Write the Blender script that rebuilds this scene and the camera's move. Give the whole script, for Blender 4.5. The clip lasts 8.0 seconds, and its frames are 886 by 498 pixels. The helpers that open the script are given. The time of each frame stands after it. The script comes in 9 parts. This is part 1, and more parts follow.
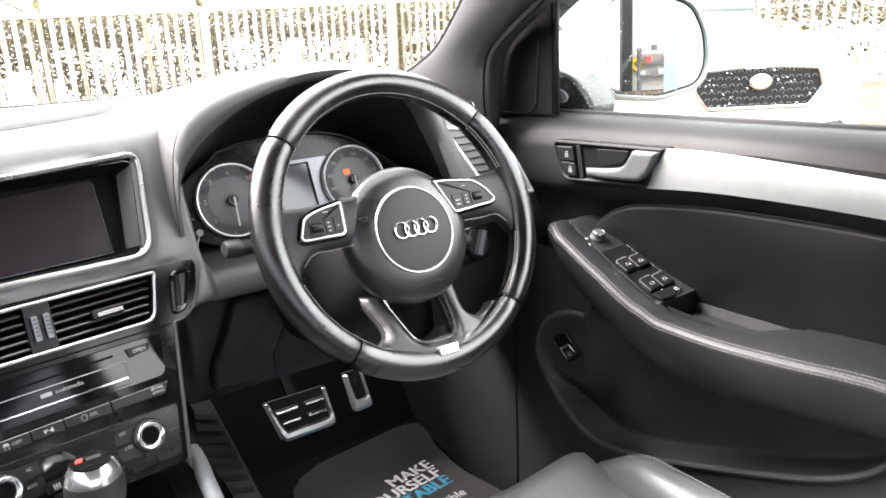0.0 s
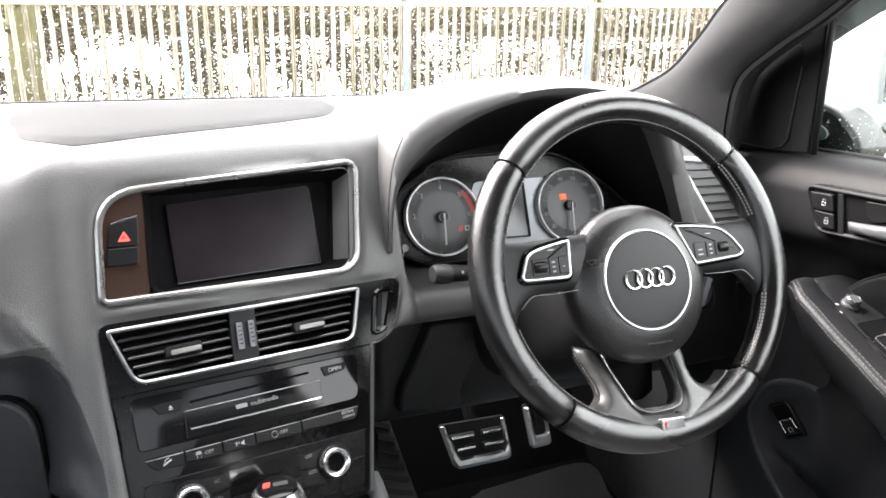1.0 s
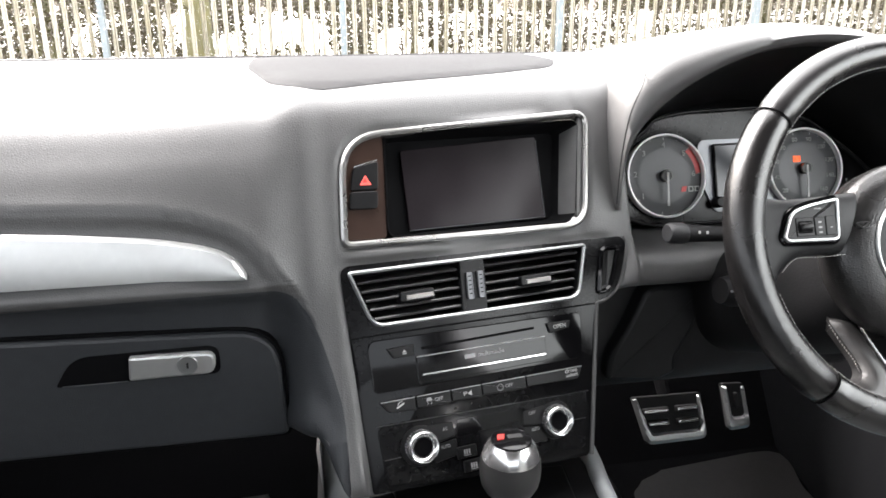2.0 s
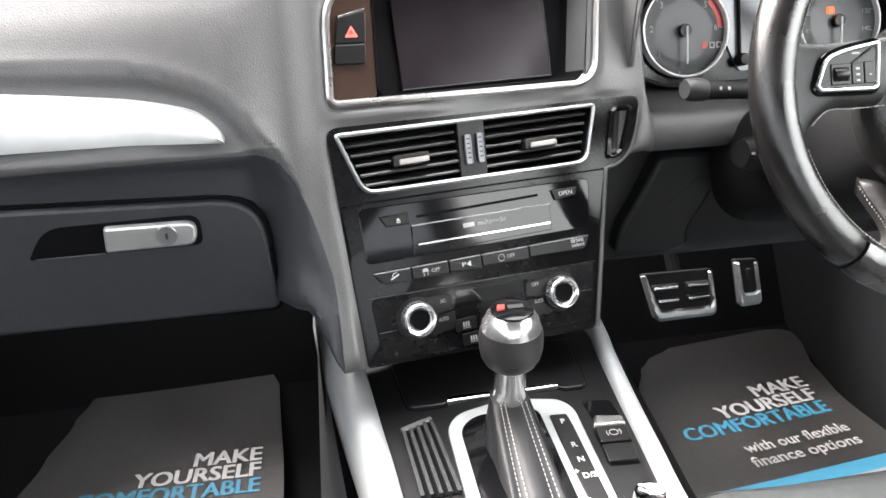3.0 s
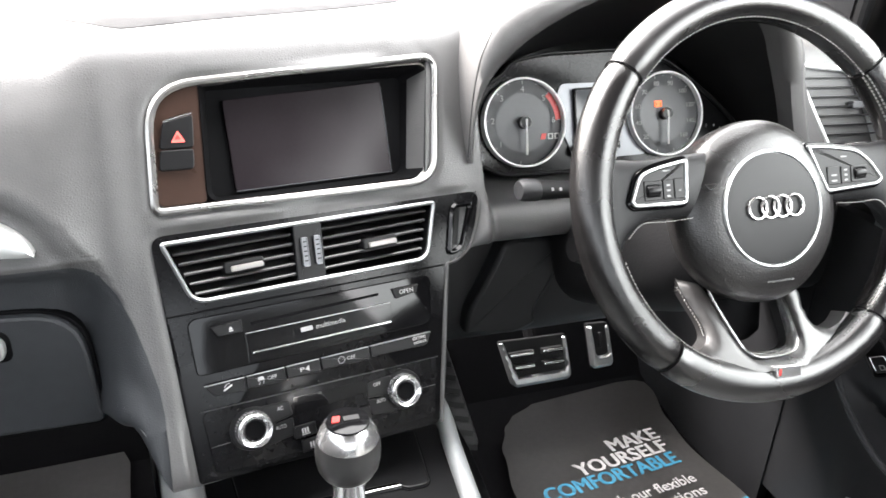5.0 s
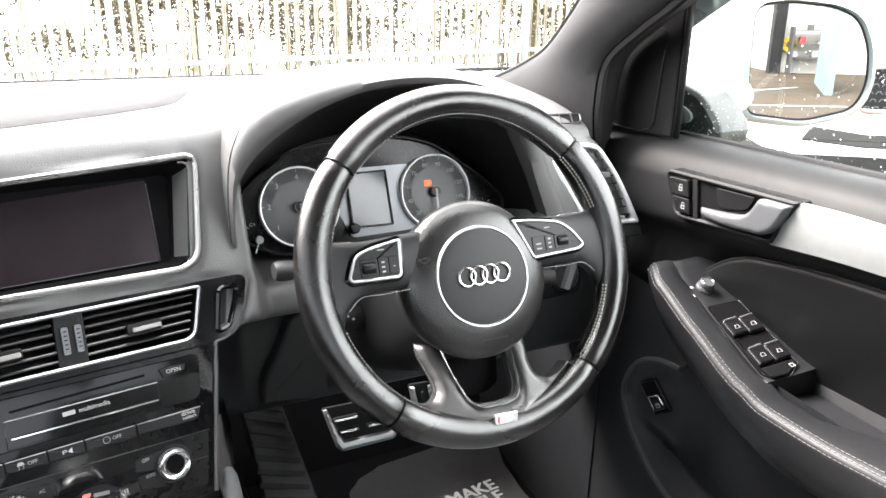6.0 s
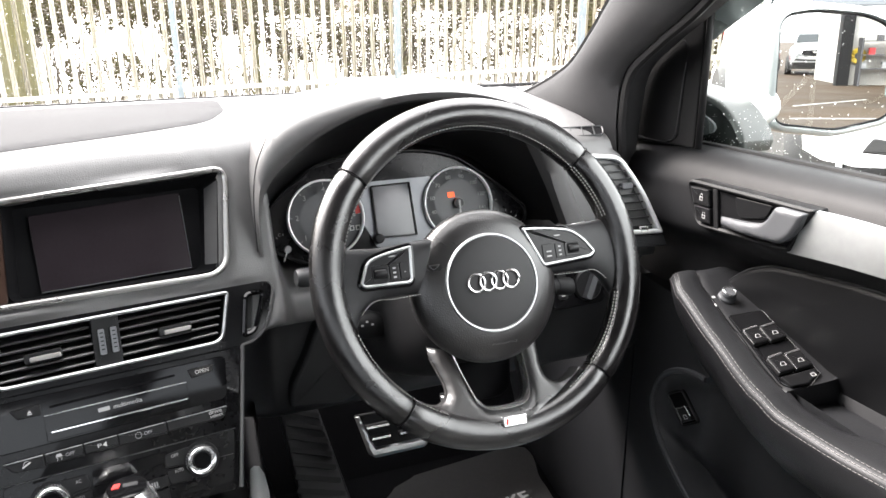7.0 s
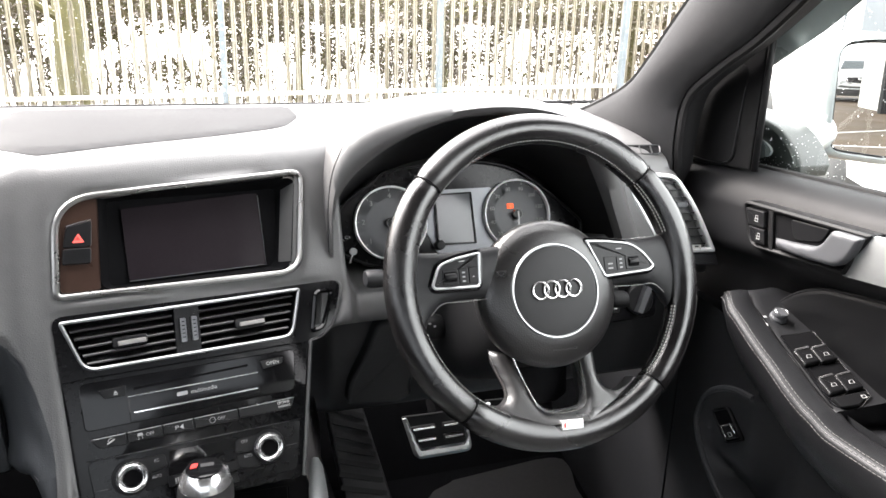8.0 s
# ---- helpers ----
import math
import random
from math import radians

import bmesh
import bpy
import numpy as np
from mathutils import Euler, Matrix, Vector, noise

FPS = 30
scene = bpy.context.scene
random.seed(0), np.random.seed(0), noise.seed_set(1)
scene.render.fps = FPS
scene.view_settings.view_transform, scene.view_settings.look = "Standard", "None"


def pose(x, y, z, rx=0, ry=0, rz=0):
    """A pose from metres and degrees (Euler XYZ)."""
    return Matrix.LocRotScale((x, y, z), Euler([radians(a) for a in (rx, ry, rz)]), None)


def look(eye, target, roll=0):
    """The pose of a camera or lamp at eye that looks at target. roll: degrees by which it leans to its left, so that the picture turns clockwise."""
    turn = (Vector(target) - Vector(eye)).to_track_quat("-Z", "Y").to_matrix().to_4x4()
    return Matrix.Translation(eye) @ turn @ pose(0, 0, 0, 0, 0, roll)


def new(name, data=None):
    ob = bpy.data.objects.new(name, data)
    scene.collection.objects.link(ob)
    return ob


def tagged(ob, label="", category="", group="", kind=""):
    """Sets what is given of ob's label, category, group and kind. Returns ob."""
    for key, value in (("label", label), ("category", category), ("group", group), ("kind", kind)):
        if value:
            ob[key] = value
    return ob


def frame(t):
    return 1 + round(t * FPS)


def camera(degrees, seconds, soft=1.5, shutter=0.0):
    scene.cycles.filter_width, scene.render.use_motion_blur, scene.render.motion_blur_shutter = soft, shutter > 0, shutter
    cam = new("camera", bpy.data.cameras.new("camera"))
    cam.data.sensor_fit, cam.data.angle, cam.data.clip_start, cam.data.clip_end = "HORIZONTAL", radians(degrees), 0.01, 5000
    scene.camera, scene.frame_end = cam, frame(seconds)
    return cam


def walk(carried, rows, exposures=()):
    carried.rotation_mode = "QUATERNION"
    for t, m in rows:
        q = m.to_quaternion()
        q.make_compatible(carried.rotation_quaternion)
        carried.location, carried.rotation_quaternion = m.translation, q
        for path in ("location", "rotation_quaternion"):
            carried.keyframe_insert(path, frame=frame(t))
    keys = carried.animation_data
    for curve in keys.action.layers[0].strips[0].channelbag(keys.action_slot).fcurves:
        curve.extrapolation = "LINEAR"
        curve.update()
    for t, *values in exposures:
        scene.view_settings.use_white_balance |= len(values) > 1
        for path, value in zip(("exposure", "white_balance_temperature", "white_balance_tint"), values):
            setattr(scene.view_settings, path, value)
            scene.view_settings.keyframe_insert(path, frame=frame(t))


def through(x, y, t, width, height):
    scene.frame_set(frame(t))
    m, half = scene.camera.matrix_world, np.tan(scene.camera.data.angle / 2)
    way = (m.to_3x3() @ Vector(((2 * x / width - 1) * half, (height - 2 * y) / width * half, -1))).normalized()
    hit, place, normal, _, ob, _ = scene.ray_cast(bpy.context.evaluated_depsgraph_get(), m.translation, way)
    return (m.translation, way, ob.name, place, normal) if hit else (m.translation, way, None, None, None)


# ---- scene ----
from mathutils import geometry

cam = camera(61.1, 8.0, shutter=0.12)
PATH = [
    (0, (-0.069, -0.735, 1.267), (1.015, 0.839, 0.678), -2.3),
    (0.5, (-0.052, -0.661, 1.303), (0.833, 1.038, 0.728), -0.0),
    (1, (-0.073, -0.615, 1.28), (0.625, 1.167, 0.699), 0.8),
    (1.5, (-0.126, -0.587, 1.266), (0.387, 1.252, 0.672), 0.2),
    (2, (-0.164, -0.57, 1.247), (0.184, 1.292, 0.607), -0.1),
    (2.2, (-0.164, -0.572, 1.226), (0.117, 1.304, 0.592), -0.8),
    (3.3, (-0.132, -0.5, 1.203), (0.179, 1.199, 0.195), -1.4),
    (3.5, (-0.127, -0.48, 1.222), (0.209, 1.201, 0.192), -1.0),
    (4, (-0.132, -0.472, 1.237), (0.269, 1.215, 0.241), 1.0),
    (4.2, (-0.133, -0.47, 1.245), (0.293, 1.229, 0.279), 1.6),
    (5.3, (-0.055, -0.544, 1.278), (0.63, 1.158, 0.481), 2.2),
    (5.5, (-0.025, -0.573, 1.289), (0.72, 1.118, 0.525), 2.1),
    (6, (0.043, -0.64, 1.318), (0.853, 1.056, 0.633), 1.3),
    (6.5, (0.075, -0.68, 1.32), (0.803, 1.067, 0.673), -0.1),
    (7, (0.076, -0.688, 1.317), (0.749, 1.083, 0.677), -0.3),
    (7.5, (0.067, -0.681, 1.314), (0.706, 1.105, 0.682), 0.3),
    (8, (0.024, -0.71, 1.322), (0.626, 1.097, 0.713), 1.5),
]
EXPOSURES = [(0, 4.24, 6500, 14), (0.5, 4.22, 6480, 14), (1.0, 3.95, 6520, 14), (2.0, 3.75, 6520, 14), (3.4, 4.63, 6600, 14), (4.2, 4.6, 6600, 14), (5.4, 4.6, 6520, 13), (6.0, 4.3, 6520, 13), (6.5, 4.0, 6520, 14), (8, 3.86, 6520, 14)]
walk(cam, [(t, look(eye, target, roll)) for t, eye, target, roll in PATH], EXPOSURES)

# ---- world and light: a bright overcast day ----
world = bpy.data.worlds.new("overcast_sky")
scene.world = world
world.use_nodes = True
wn, wl = world.node_tree.nodes, world.node_tree.links
wn.clear()
w_out, w_bg, w_sky = wn.new("ShaderNodeOutputWorld"), wn.new("ShaderNodeBackground"), wn.new("ShaderNodeTexSky")
w_sky.sky_type = "NISHITA"
w_sky.sun_disc = False
w_sky.sun_elevation, w_sky.sun_rotation = radians(38), radians(-40)
w_sky.air_density, w_sky.dust_density, w_sky.ozone_density = 1.0, 6.0, 0.6
w_mix = wn.new("ShaderNodeMix")
w_mix.data_type = "RGBA"
w_mix.inputs["Factor"].default_value = 0.82
w_mix.inputs["B"].default_value = (9.4, 9.3, 9.15, 1)
wl.new(w_sky.outputs[0], w_mix.inputs["A"])
wl.new(w_mix.outputs["Result"], w_bg.inputs[0])
w_bg.inputs[1].default_value = 0.1
wl.new(w_bg.outputs[0], w_out.inputs[0])
sun_data = bpy.data.lights.new("sun", "SUN")
sun_data.energy, sun_data.angle, sun_data.color = 1.5, radians(30), (1.0, 0.97, 0.93)
sun = new("sun", sun_data)
sun.matrix_world = look((-3.0, 3.5, 6.0), (0, 0, 1))

# ---- materials ----
def material(name, color, rough=0.5, metal=0.0, grain=0.0, grain_scale=300.0, wear=0.12, wear_scale=6.0, coat=0.0, spread=0.06, spec=0.5, kind="noise"):
    """A procedural surface: colour that varies at two scales, roughness that varies, and fine relief."""
    m = bpy.data.materials.new(name)
    m.use_nodes = True
    n, l = m.node_tree.nodes, m.node_tree.links
    b = n["Principled BSDF"]
    co = n.new("ShaderNodeTexCoord")
    big, fine = n.new("ShaderNodeTexNoise"), n.new("ShaderNodeTexNoise")
    big.inputs["Scale"].default_value, big.inputs["Detail"].default_value = wear_scale, 5
    fine.inputs["Scale"].default_value, fine.inputs["Detail"].default_value = wear_scale * 14, 3
    for t in (big, fine):
        l.new(co.outputs["Object"], t.inputs["Vector"])
    add = n.new("ShaderNodeMath")
    add.operation = "ADD"
    l.new(big.outputs["Fac"], add.inputs[0])
    l.new(fine.outputs["Fac"], add.inputs[1])
    ramp = n.new("ShaderNodeMapRange")
    ramp.inputs["From Min"].default_value, ramp.inputs["From Max"].default_value = 0.6, 1.4
    ramp.inputs["To Min"].default_value, ramp.inputs["To Max"].default_value = 1 - wear, 1 + wear
    l.new(add.outputs[0], ramp.inputs["Value"])
    mul = n.new("ShaderNodeVectorMath")
    mul.operation = "SCALE"
    mul.inputs[0].default_value = color[:3]
    l.new(ramp.outputs[0], mul.inputs["Scale"])
    l.new(mul.outputs[0], b.inputs["Base Color"])
    rr = n.new("ShaderNodeMapRange")
    rr.inputs["From Min"].default_value, rr.inputs["From Max"].default_value = 0.3, 0.7
    rr.inputs["To Min"].default_value, rr.inputs["To Max"].default_value = max(0.0, rough - spread), min(1.0, rough + spread)
    l.new(big.outputs["Fac"], rr.inputs["Value"])
    l.new(rr.outputs[0], b.inputs["Roughness"])
    b.inputs["Metallic"].default_value = metal
    b.inputs["Specular IOR Level"].default_value = spec
    if coat:
        b.inputs["Coat Weight"].default_value, b.inputs["Coat Roughness"].default_value = coat, 0.05
    if grain:
        if kind == "noise":
            g = n.new("ShaderNodeTexNoise")
            g.inputs["Detail"].default_value = 2
            out = g.outputs["Fac"]
        else:
            g = n.new("ShaderNodeTexVoronoi")
            g.feature = "DISTANCE_TO_EDGE" if kind == "cells" else "F1"
            out = g.outputs["Distance"]
        g.inputs["Scale"].default_value = grain_scale
        l.new(co.outputs["Object"], g.inputs["Vector"])
        bump = n.new("ShaderNodeBump")
        bump.inputs["Strength"].default_value, bump.inputs["Distance"].default_value = grain, 0.001
        l.new(out, bump.inputs["Height"])
        l.new(bump.outputs[0], b.inputs["Normal"])
    return m


def glowing(name, color, strength):
    m = bpy.data.materials.new(name)
    m.use_nodes = True
    b = m.node_tree.nodes["Principled BSDF"]
    b.inputs["Base Color"].default_value = (*color, 1)
    b.inputs["Emission Color"].default_value = (*color, 1)
    b.inputs["Emission Strength"].default_value = strength
    return m


def clear_glass(name, tint=(0.95, 0.97, 0.96), gloss=0.04, rough=0.0):
    """Thin window glass: transparent with a faint reflection."""
    m = bpy.data.materials.new(name)
    m.use_nodes = True
    n, l = m.node_tree.nodes, m.node_tree.links
    n.clear()
    out, tr, gl, mix = (n.new("ShaderNode" + k) for k in ("OutputMaterial", "BsdfTransparent", "BsdfGlossy", "MixShader"))
    tr.inputs[0].default_value = (*tint, 1)
    gl.inputs["Roughness"].default_value = rough
    mix.inputs[0].default_value = gloss
    l.new(tr.outputs[0], mix.inputs[1])
    l.new(gl.outputs[0], mix.inputs[2])
    l.new(mix.outputs[0], out.inputs[0])
    return m


PAD = material("soft_dash_pad", (0.062, 0.061, 0.061), 0.46, grain=0.3, grain_scale=420, kind="cells", wear=0.10, wear_scale=5, spec=0.7)
LOWER = material("hard_dark_plastic", (0.016, 0.0166, 0.0180), 0.50, grain=0.25, grain_scale=500, kind="cells", wear=0.12, spec=0.35)
GLOVEGREY = material("dark_grey_lid_plastic", (0.0275, 0.0298, 0.0330), 0.50, grain=0.25, grain_scale=500, kind="cells", wear=0.12, spec=0.4)
DOORTOP = material("soft_black_door_top", (0.0092, 0.0092, 0.0099), 0.52, grain=0.16, grain_scale=460, kind="cells", wear=0.1, spec=0.15)
SATIN = material("satin_black_plastic", (0.007, 0.007, 0.0075), 0.36, grain=0.08, grain_scale=900, wear=0.1, spec=0.22)
GLOSS = material("gloss_black_plastic", (0.004, 0.004, 0.0045), 0.07, wear=0.2, wear_scale=12, spread=0.03, spec=0.25)
# Near-black for joints, and for wells and ducts whose shade it stands in for.
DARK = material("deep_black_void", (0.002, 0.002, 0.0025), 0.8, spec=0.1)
BROWNISH = material("dark_smoked_panel", (0.034, 0.019, 0.014), 0.32, wear=0.15, spec=0.2)
SLAT = material("semi_gloss_slat", (0.030, 0.030, 0.031), 0.32, wear=0.1, spec=0.6)
RINGPALE = material("pale_dial_ring", (0.78, 0.78, 0.77), 0.3, metal=0.1, wear=0.05)
# One door plastic in three tones: lit rim, panel in shade, pocket between.
LOWERDOOR = material("textured_lower_door_plastic", (0.0340, 0.0350, 0.0380), 0.50, grain=0.3, grain_scale=600, kind="cells", wear=0.12, spec=0.36)
SHADEPLASTIC = material("shade_toned_plastic", (0.0135, 0.0139, 0.0152), 0.55, grain=0.3, grain_scale=600, wear=0.12, spec=0.25)
POCKETSHADE = material("pocket_shade_plastic", (0.0210, 0.0216, 0.0235), 0.52, grain=0.3, grain_scale=600, wear=0.12, spec=0.32)
SAILBLACK = material("black_sail_cloth", (0.0050, 0.0050, 0.0054), 0.7, grain=0.4, grain_scale=900, wear=0.1, spec=0.12)
PANELBLACK = material("piano_black_panel", (0.005, 0.005, 0.0055), 0.18, wear=0.15, wear_scale=12, spec=0.18)
LEVER = material("dull_silver_lever", (0.062, 0.064, 0.068), 0.50, metal=0.1, wear=0.05, spec=0.25)
LEATHER = material("black_leather", (0.0080, 0.0077, 0.0080), 0.25, grain=0.18, grain_scale=620, kind="cells", wear=0.22, wear_scale=9, spread=0.12, spec=0.80)
KNOBLEATHER = material("smooth_grey_knob_leather", (0.024, 0.024, 0.024), 0.36, grain=0.1, grain_scale=700, kind="cells", wear=0.1, spec=0.5)
HUBLEATHER = material("grained_hub_leather", (0.0125, 0.0120, 0.0120), 0.30, grain=0.35, grain_scale=420, kind="cells", wear=0.15, wear_scale=9, spread=0.08, spec=0.68)
COVER = material("matt_speaker_cloth", (0.030, 0.030, 0.031), 0.80, grain=0.45, grain_scale=900, wear=0.08, spec=0.06)
INSERT = material("smooth_insert_leather", (0.0042, 0.0043, 0.0048), 0.44, grain=0.22, grain_scale=700, kind="cells", wear=0.12, wear_scale=9, spec=0.20)
DOORLEATHER = material("matt_black_leather", (0.0065, 0.0065, 0.007), 0.52, grain=0.35, grain_scale=520, kind="cells", wear=0.15, wear_scale=9, spec=0.18)
ARMLEATHER = material("smooth_armrest_leather", (0.0120, 0.0122, 0.0132), 0.42, grain=0.25, grain_scale=700, kind="cells", wear=0.14, wear_scale=9, spread=0.08, spec=0.26)
WORN = material("polished_worn_leather", (0.0056, 0.0053, 0.0054), 0.21, grain=0.2, grain_scale=600, kind="cells", wear=0.4, wear_scale=16, spread=0.14, spec=0.66)
FORKLEATHER = material("sheeny_spoke_leather", (0.0190, 0.0186, 0.0188), 0.32, grain=0.14, grain_scale=600, kind="cells", wear=0.25, wear_scale=14, spread=0.1, spec=0.75)
SEATLEATHER = material("black_seat_leather", (0.125, 0.130, 0.130), 0.38, grain=0.35, grain_scale=330, kind="cells", wear=0.15, wear_scale=7, spread=0.1, spec=0.6)
SILVER = material("satin_silver_trim", (0.39, 0.40, 0.40), 0.34, metal=0.85, grain=0.03, grain_scale=1500, wear=0.05, wear_scale=10)
BRUSHED = material("brushed_aluminium", (0.60, 0.61, 0.60), 0.38, metal=0.78, grain=0.06, grain_scale=1800, wear=0.06)
DOORSTRIP = material("dull_brushed_aluminium", (0.31, 0.32, 0.32), 0.44, metal=0.72, grain=0.10, grain_scale=1800, wear=0.08)
SILVERRAIL = material("silver_lacquer", (0.35, 0.365, 0.365), 0.50, metal=0.4, wear=0.06, wear_scale=10)
VENTSILVER = material("bright_vent_lacquer", (0.62, 0.63, 0.63), 0.36, metal=0.35, wear=0.05, wear_scale=10)
BEZELMETAL = material("brushed_bezel_metal", (0.34, 0.335, 0.325), 0.30, metal=0.95, grain=0.03, grain_scale=1500, wear=0.06, wear_scale=10)
POLISHED = material("polished_metal", (0.74, 0.74, 0.74), 0.20, metal=0.92, wear=0.05, spread=0.05)
CHROME = material("chrome", (0.72, 0.72, 0.72), 0.09, metal=1.0, wear=0.04, spread=0.04)
SCREEN = material("dark_display_glass", (0.0150, 0.0118, 0.0138), 0.22, wear=0.08, wear_scale=20, spread=0.04, spec=0.15)
DIALFACE = material("dial_grey", (0.062, 0.063, 0.067), 0.45, wear=0.06, wear_scale=12)
LCDFACE = material("unlit_lcd", (0.036, 0.039, 0.045), 0.16, wear=0.06)
PLATEGREY = material("satin_grey_plate", (0.16, 0.165, 0.175), 0.36, metal=0.5, wear=0.06)
TABGREY = material("warm_silver_tab", (0.26, 0.25, 0.24), 0.38, metal=0.6, wear=0.06)
MARK = material("pale_marking", (0.46, 0.46, 0.45), 0.6, wear=0.04)
DIMMARK = material("dim_marking", (0.30, 0.30, 0.30), 0.6, wear=0.04)
REDMARK = material("red_marking", (0.45, 0.025, 0.02), 0.45, wear=0.05)
LITRED = glowing("lit_red", (0.9, 0.10, 0.08), 0.05)
LITAMBER = glowing("lit_warning_lamp", (1.0, 0.115, 0.02), 0.11)
RIMTHREAD = material("dull_grey_thread", (0.21, 0.205, 0.198), 0.8, wear=0.1, wear_scale=60)
THREAD = material("grey_thread", (0.30, 0.295, 0.285), 0.8, wear=0.1, wear_scale=60)
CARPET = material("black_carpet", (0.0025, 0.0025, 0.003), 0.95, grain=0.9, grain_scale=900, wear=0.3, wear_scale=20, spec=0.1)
MATGREY = material("dark_grey_mat_paper", (0.033, 0.0320, 0.0314), 0.42, grain=0.12, grain_scale=160, wear=0.22, wear_scale=7, spread=0.1, spec=0.75)
MATWHITE = material("white_mat_paper", (0.17, 0.182, 0.195), 0.6, grain=0.1, grain_scale=160, wear=0.05)
MATPRINT = material("grey_white_print", (0.30, 0.30, 0.30), 0.6, wear=0.06)
MATBLUE = material("sky_blue_print", (0.016, 0.140, 0.225), 0.6, wear=0.05)
RUBBER = material("black_rubber", (0.0055, 0.0055, 0.006), 0.6, grain=0.2, grain_scale=400, wear=0.2, spec=0.2)
HEADLINER = material("black_headlining", (0.03, 0.03, 0.03), 0.9, grain=0.3, grain_scale=700, wear=0.05)
PILLAR = material("black_pillar_cloth", (0.018, 0.018, 0.019), 0.85, grain=0.4, grain_scale=800, wear=0.08, spec=0.25)
MIRRORGLASS = material("mirror_glass", (0.43, 0.44, 0.44), 0.0, metal=1.0, wear=0.0, spread=0.0)
SILVERPAINT = material("metallic_silver_paint", (0.34, 0.37, 0.37), 0.3, metal=0.4, wear=0.04, coat=0.8)
WHITEPAINT = material("white_car_paint", (0.80, 0.80, 0.80), 0.3, wear=0.03, coat=0.8)
GREYPAINT = material("grey_car_paint", (0.30, 0.31, 0.32), 0.3, metal=0.5, wear=0.05, coat=0.8)
REDPAINT = material("red_car_paint", (0.35, 0.02, 0.025), 0.3, wear=0.05, coat=0.8)
CARGLASS = material("dark_car_glass", (0.02, 0.025, 0.028), 0.06, wear=0.1)
TYRE = material("tyre_rubber", (0.02, 0.02, 0.02), 0.8, grain=0.3, grain_scale=90, wear=0.2)
LAMPGLASS = material("lamp_glass", (0.55, 0.57, 0.58), 0.12, metal=0.3, wear=0.2, wear_scale=14)
GALV = material("galvanised_steel", (0.33, 0.315, 0.265), 0.55, metal=0.1, grain=0.1, grain_scale=80, wear=0.25, wear_scale=4)
POSTGREY = material("cool_grey_galvanised_post", (0.115, 0.140, 0.152), 0.55, metal=0.1, grain=0.1, grain_scale=80, wear=0.25, wear_scale=4)
ASPHALT = material("wet_brown_asphalt", (0.045, 0.030, 0.018), 0.75, grain=0.6, grain_scale=60, wear=0.35, wear_scale=0.6, spread=0.15, spec=0.2)
PALEGROUND = material("pale_gravel", (0.62, 0.60, 0.56), 0.9, grain=0.5, grain_scale=20, wear=0.2, wear_scale=0.9)
BARK = material("mossy_bark", (0.075, 0.070, 0.026), 0.9, grain=0.8, grain_scale=25, wear=0.4, wear_scale=5)
TWIG = material("brown_twig", (0.060, 0.049, 0.034), 0.9, wear=0.35, wear_scale=8)


def leaf_material(name, color, through):
    """A thin leaf: light passes through it as well as off it."""
    m = bpy.data.materials.new(name)
    m.use_nodes = True
    n, l = m.node_tree.nodes, m.node_tree.links
    n.clear()
    out, df, ts, mix, tex, geo, mp, sc = (n.new("ShaderNode" + k) for k in ("OutputMaterial", "BsdfDiffuse", "BsdfTranslucent", "MixShader", "TexNoise", "NewGeometry", "MapRange", "VectorMath"))
    tex.inputs["Scale"].default_value = 1.6
    l.new(geo.outputs["Position"], tex.inputs["Vector"])
    add = n.new("ShaderNodeMath")
    add.operation = "ADD"
    l.new(tex.outputs["Fac"], add.inputs[0])
    l.new(geo.outputs["Random Per Island"], add.inputs[1])
    mp.inputs["From Min"].default_value, mp.inputs["From Max"].default_value = 0.3, 1.6
    mp.inputs["To Min"].default_value, mp.inputs["To Max"].default_value = 0.55, 1.5
    l.new(add.outputs[0], mp.inputs["Value"])
    sc.operation = "SCALE"
    sc.inputs[0].default_value = color
    l.new(mp.outputs[0], sc.inputs["Scale"])
    l.new(sc.outputs[0], df.inputs[0])
    ts.inputs[0].default_value = (*through, 1)
    mix.inputs[0].default_value = 0.45
    l.new(df.outputs[0], mix.inputs[1])
    l.new(ts.outputs[0], mix.inputs[2])
    l.new(mix.outputs[0], out.inputs[0])
    return m


LEAF = leaf_material("hedge_leaf", (0.052, 0.051, 0.024), (0.046, 0.045, 0.020))
LEAFBROWN = leaf_material("dry_brown_leaf", (0.058, 0.048, 0.029), (0.050, 0.041, 0.024))
WALLWHITE = material("white_render_wall", (0.42, 0.41, 0.39), 0.85, grain=0.3, grain_scale=40, wear=0.12, wear_scale=1.2)
TEAL = material("pale_teal_door_paint", (0.13, 0.20, 0.21), 0.5, wear=0.1, wear_scale=2)
YELLOWHOSE = material("yellow_hose", (0.55, 0.40, 0.04), 0.5, wear=0.1)
MIRRORFOOT = material("grey_green_mirror_foot", (0.020, 0.0235, 0.0215), 0.42, grain=0.1, grain_scale=700, wear=0.12)
STEELDARK = material("dark_painted_steel", (0.05, 0.05, 0.055), 0.5, wear=0.2, wear_scale=3)
GLASS = clear_glass("window_glass")
# tint of an unseen pane, set dark and bluish to dim light from the left
PASSENGER = clear_glass("passenger_glass", (0.235, 0.252, 0.264), 0.05)
TINTED = clear_glass("side_glass", (0.90, 0.95, 0.93))
# tint of the unseen rear panes, set dark to weaken light from behind
REARDIM = clear_glass("rear_glass", (0.27, 0.293, 0.305), 0.05)


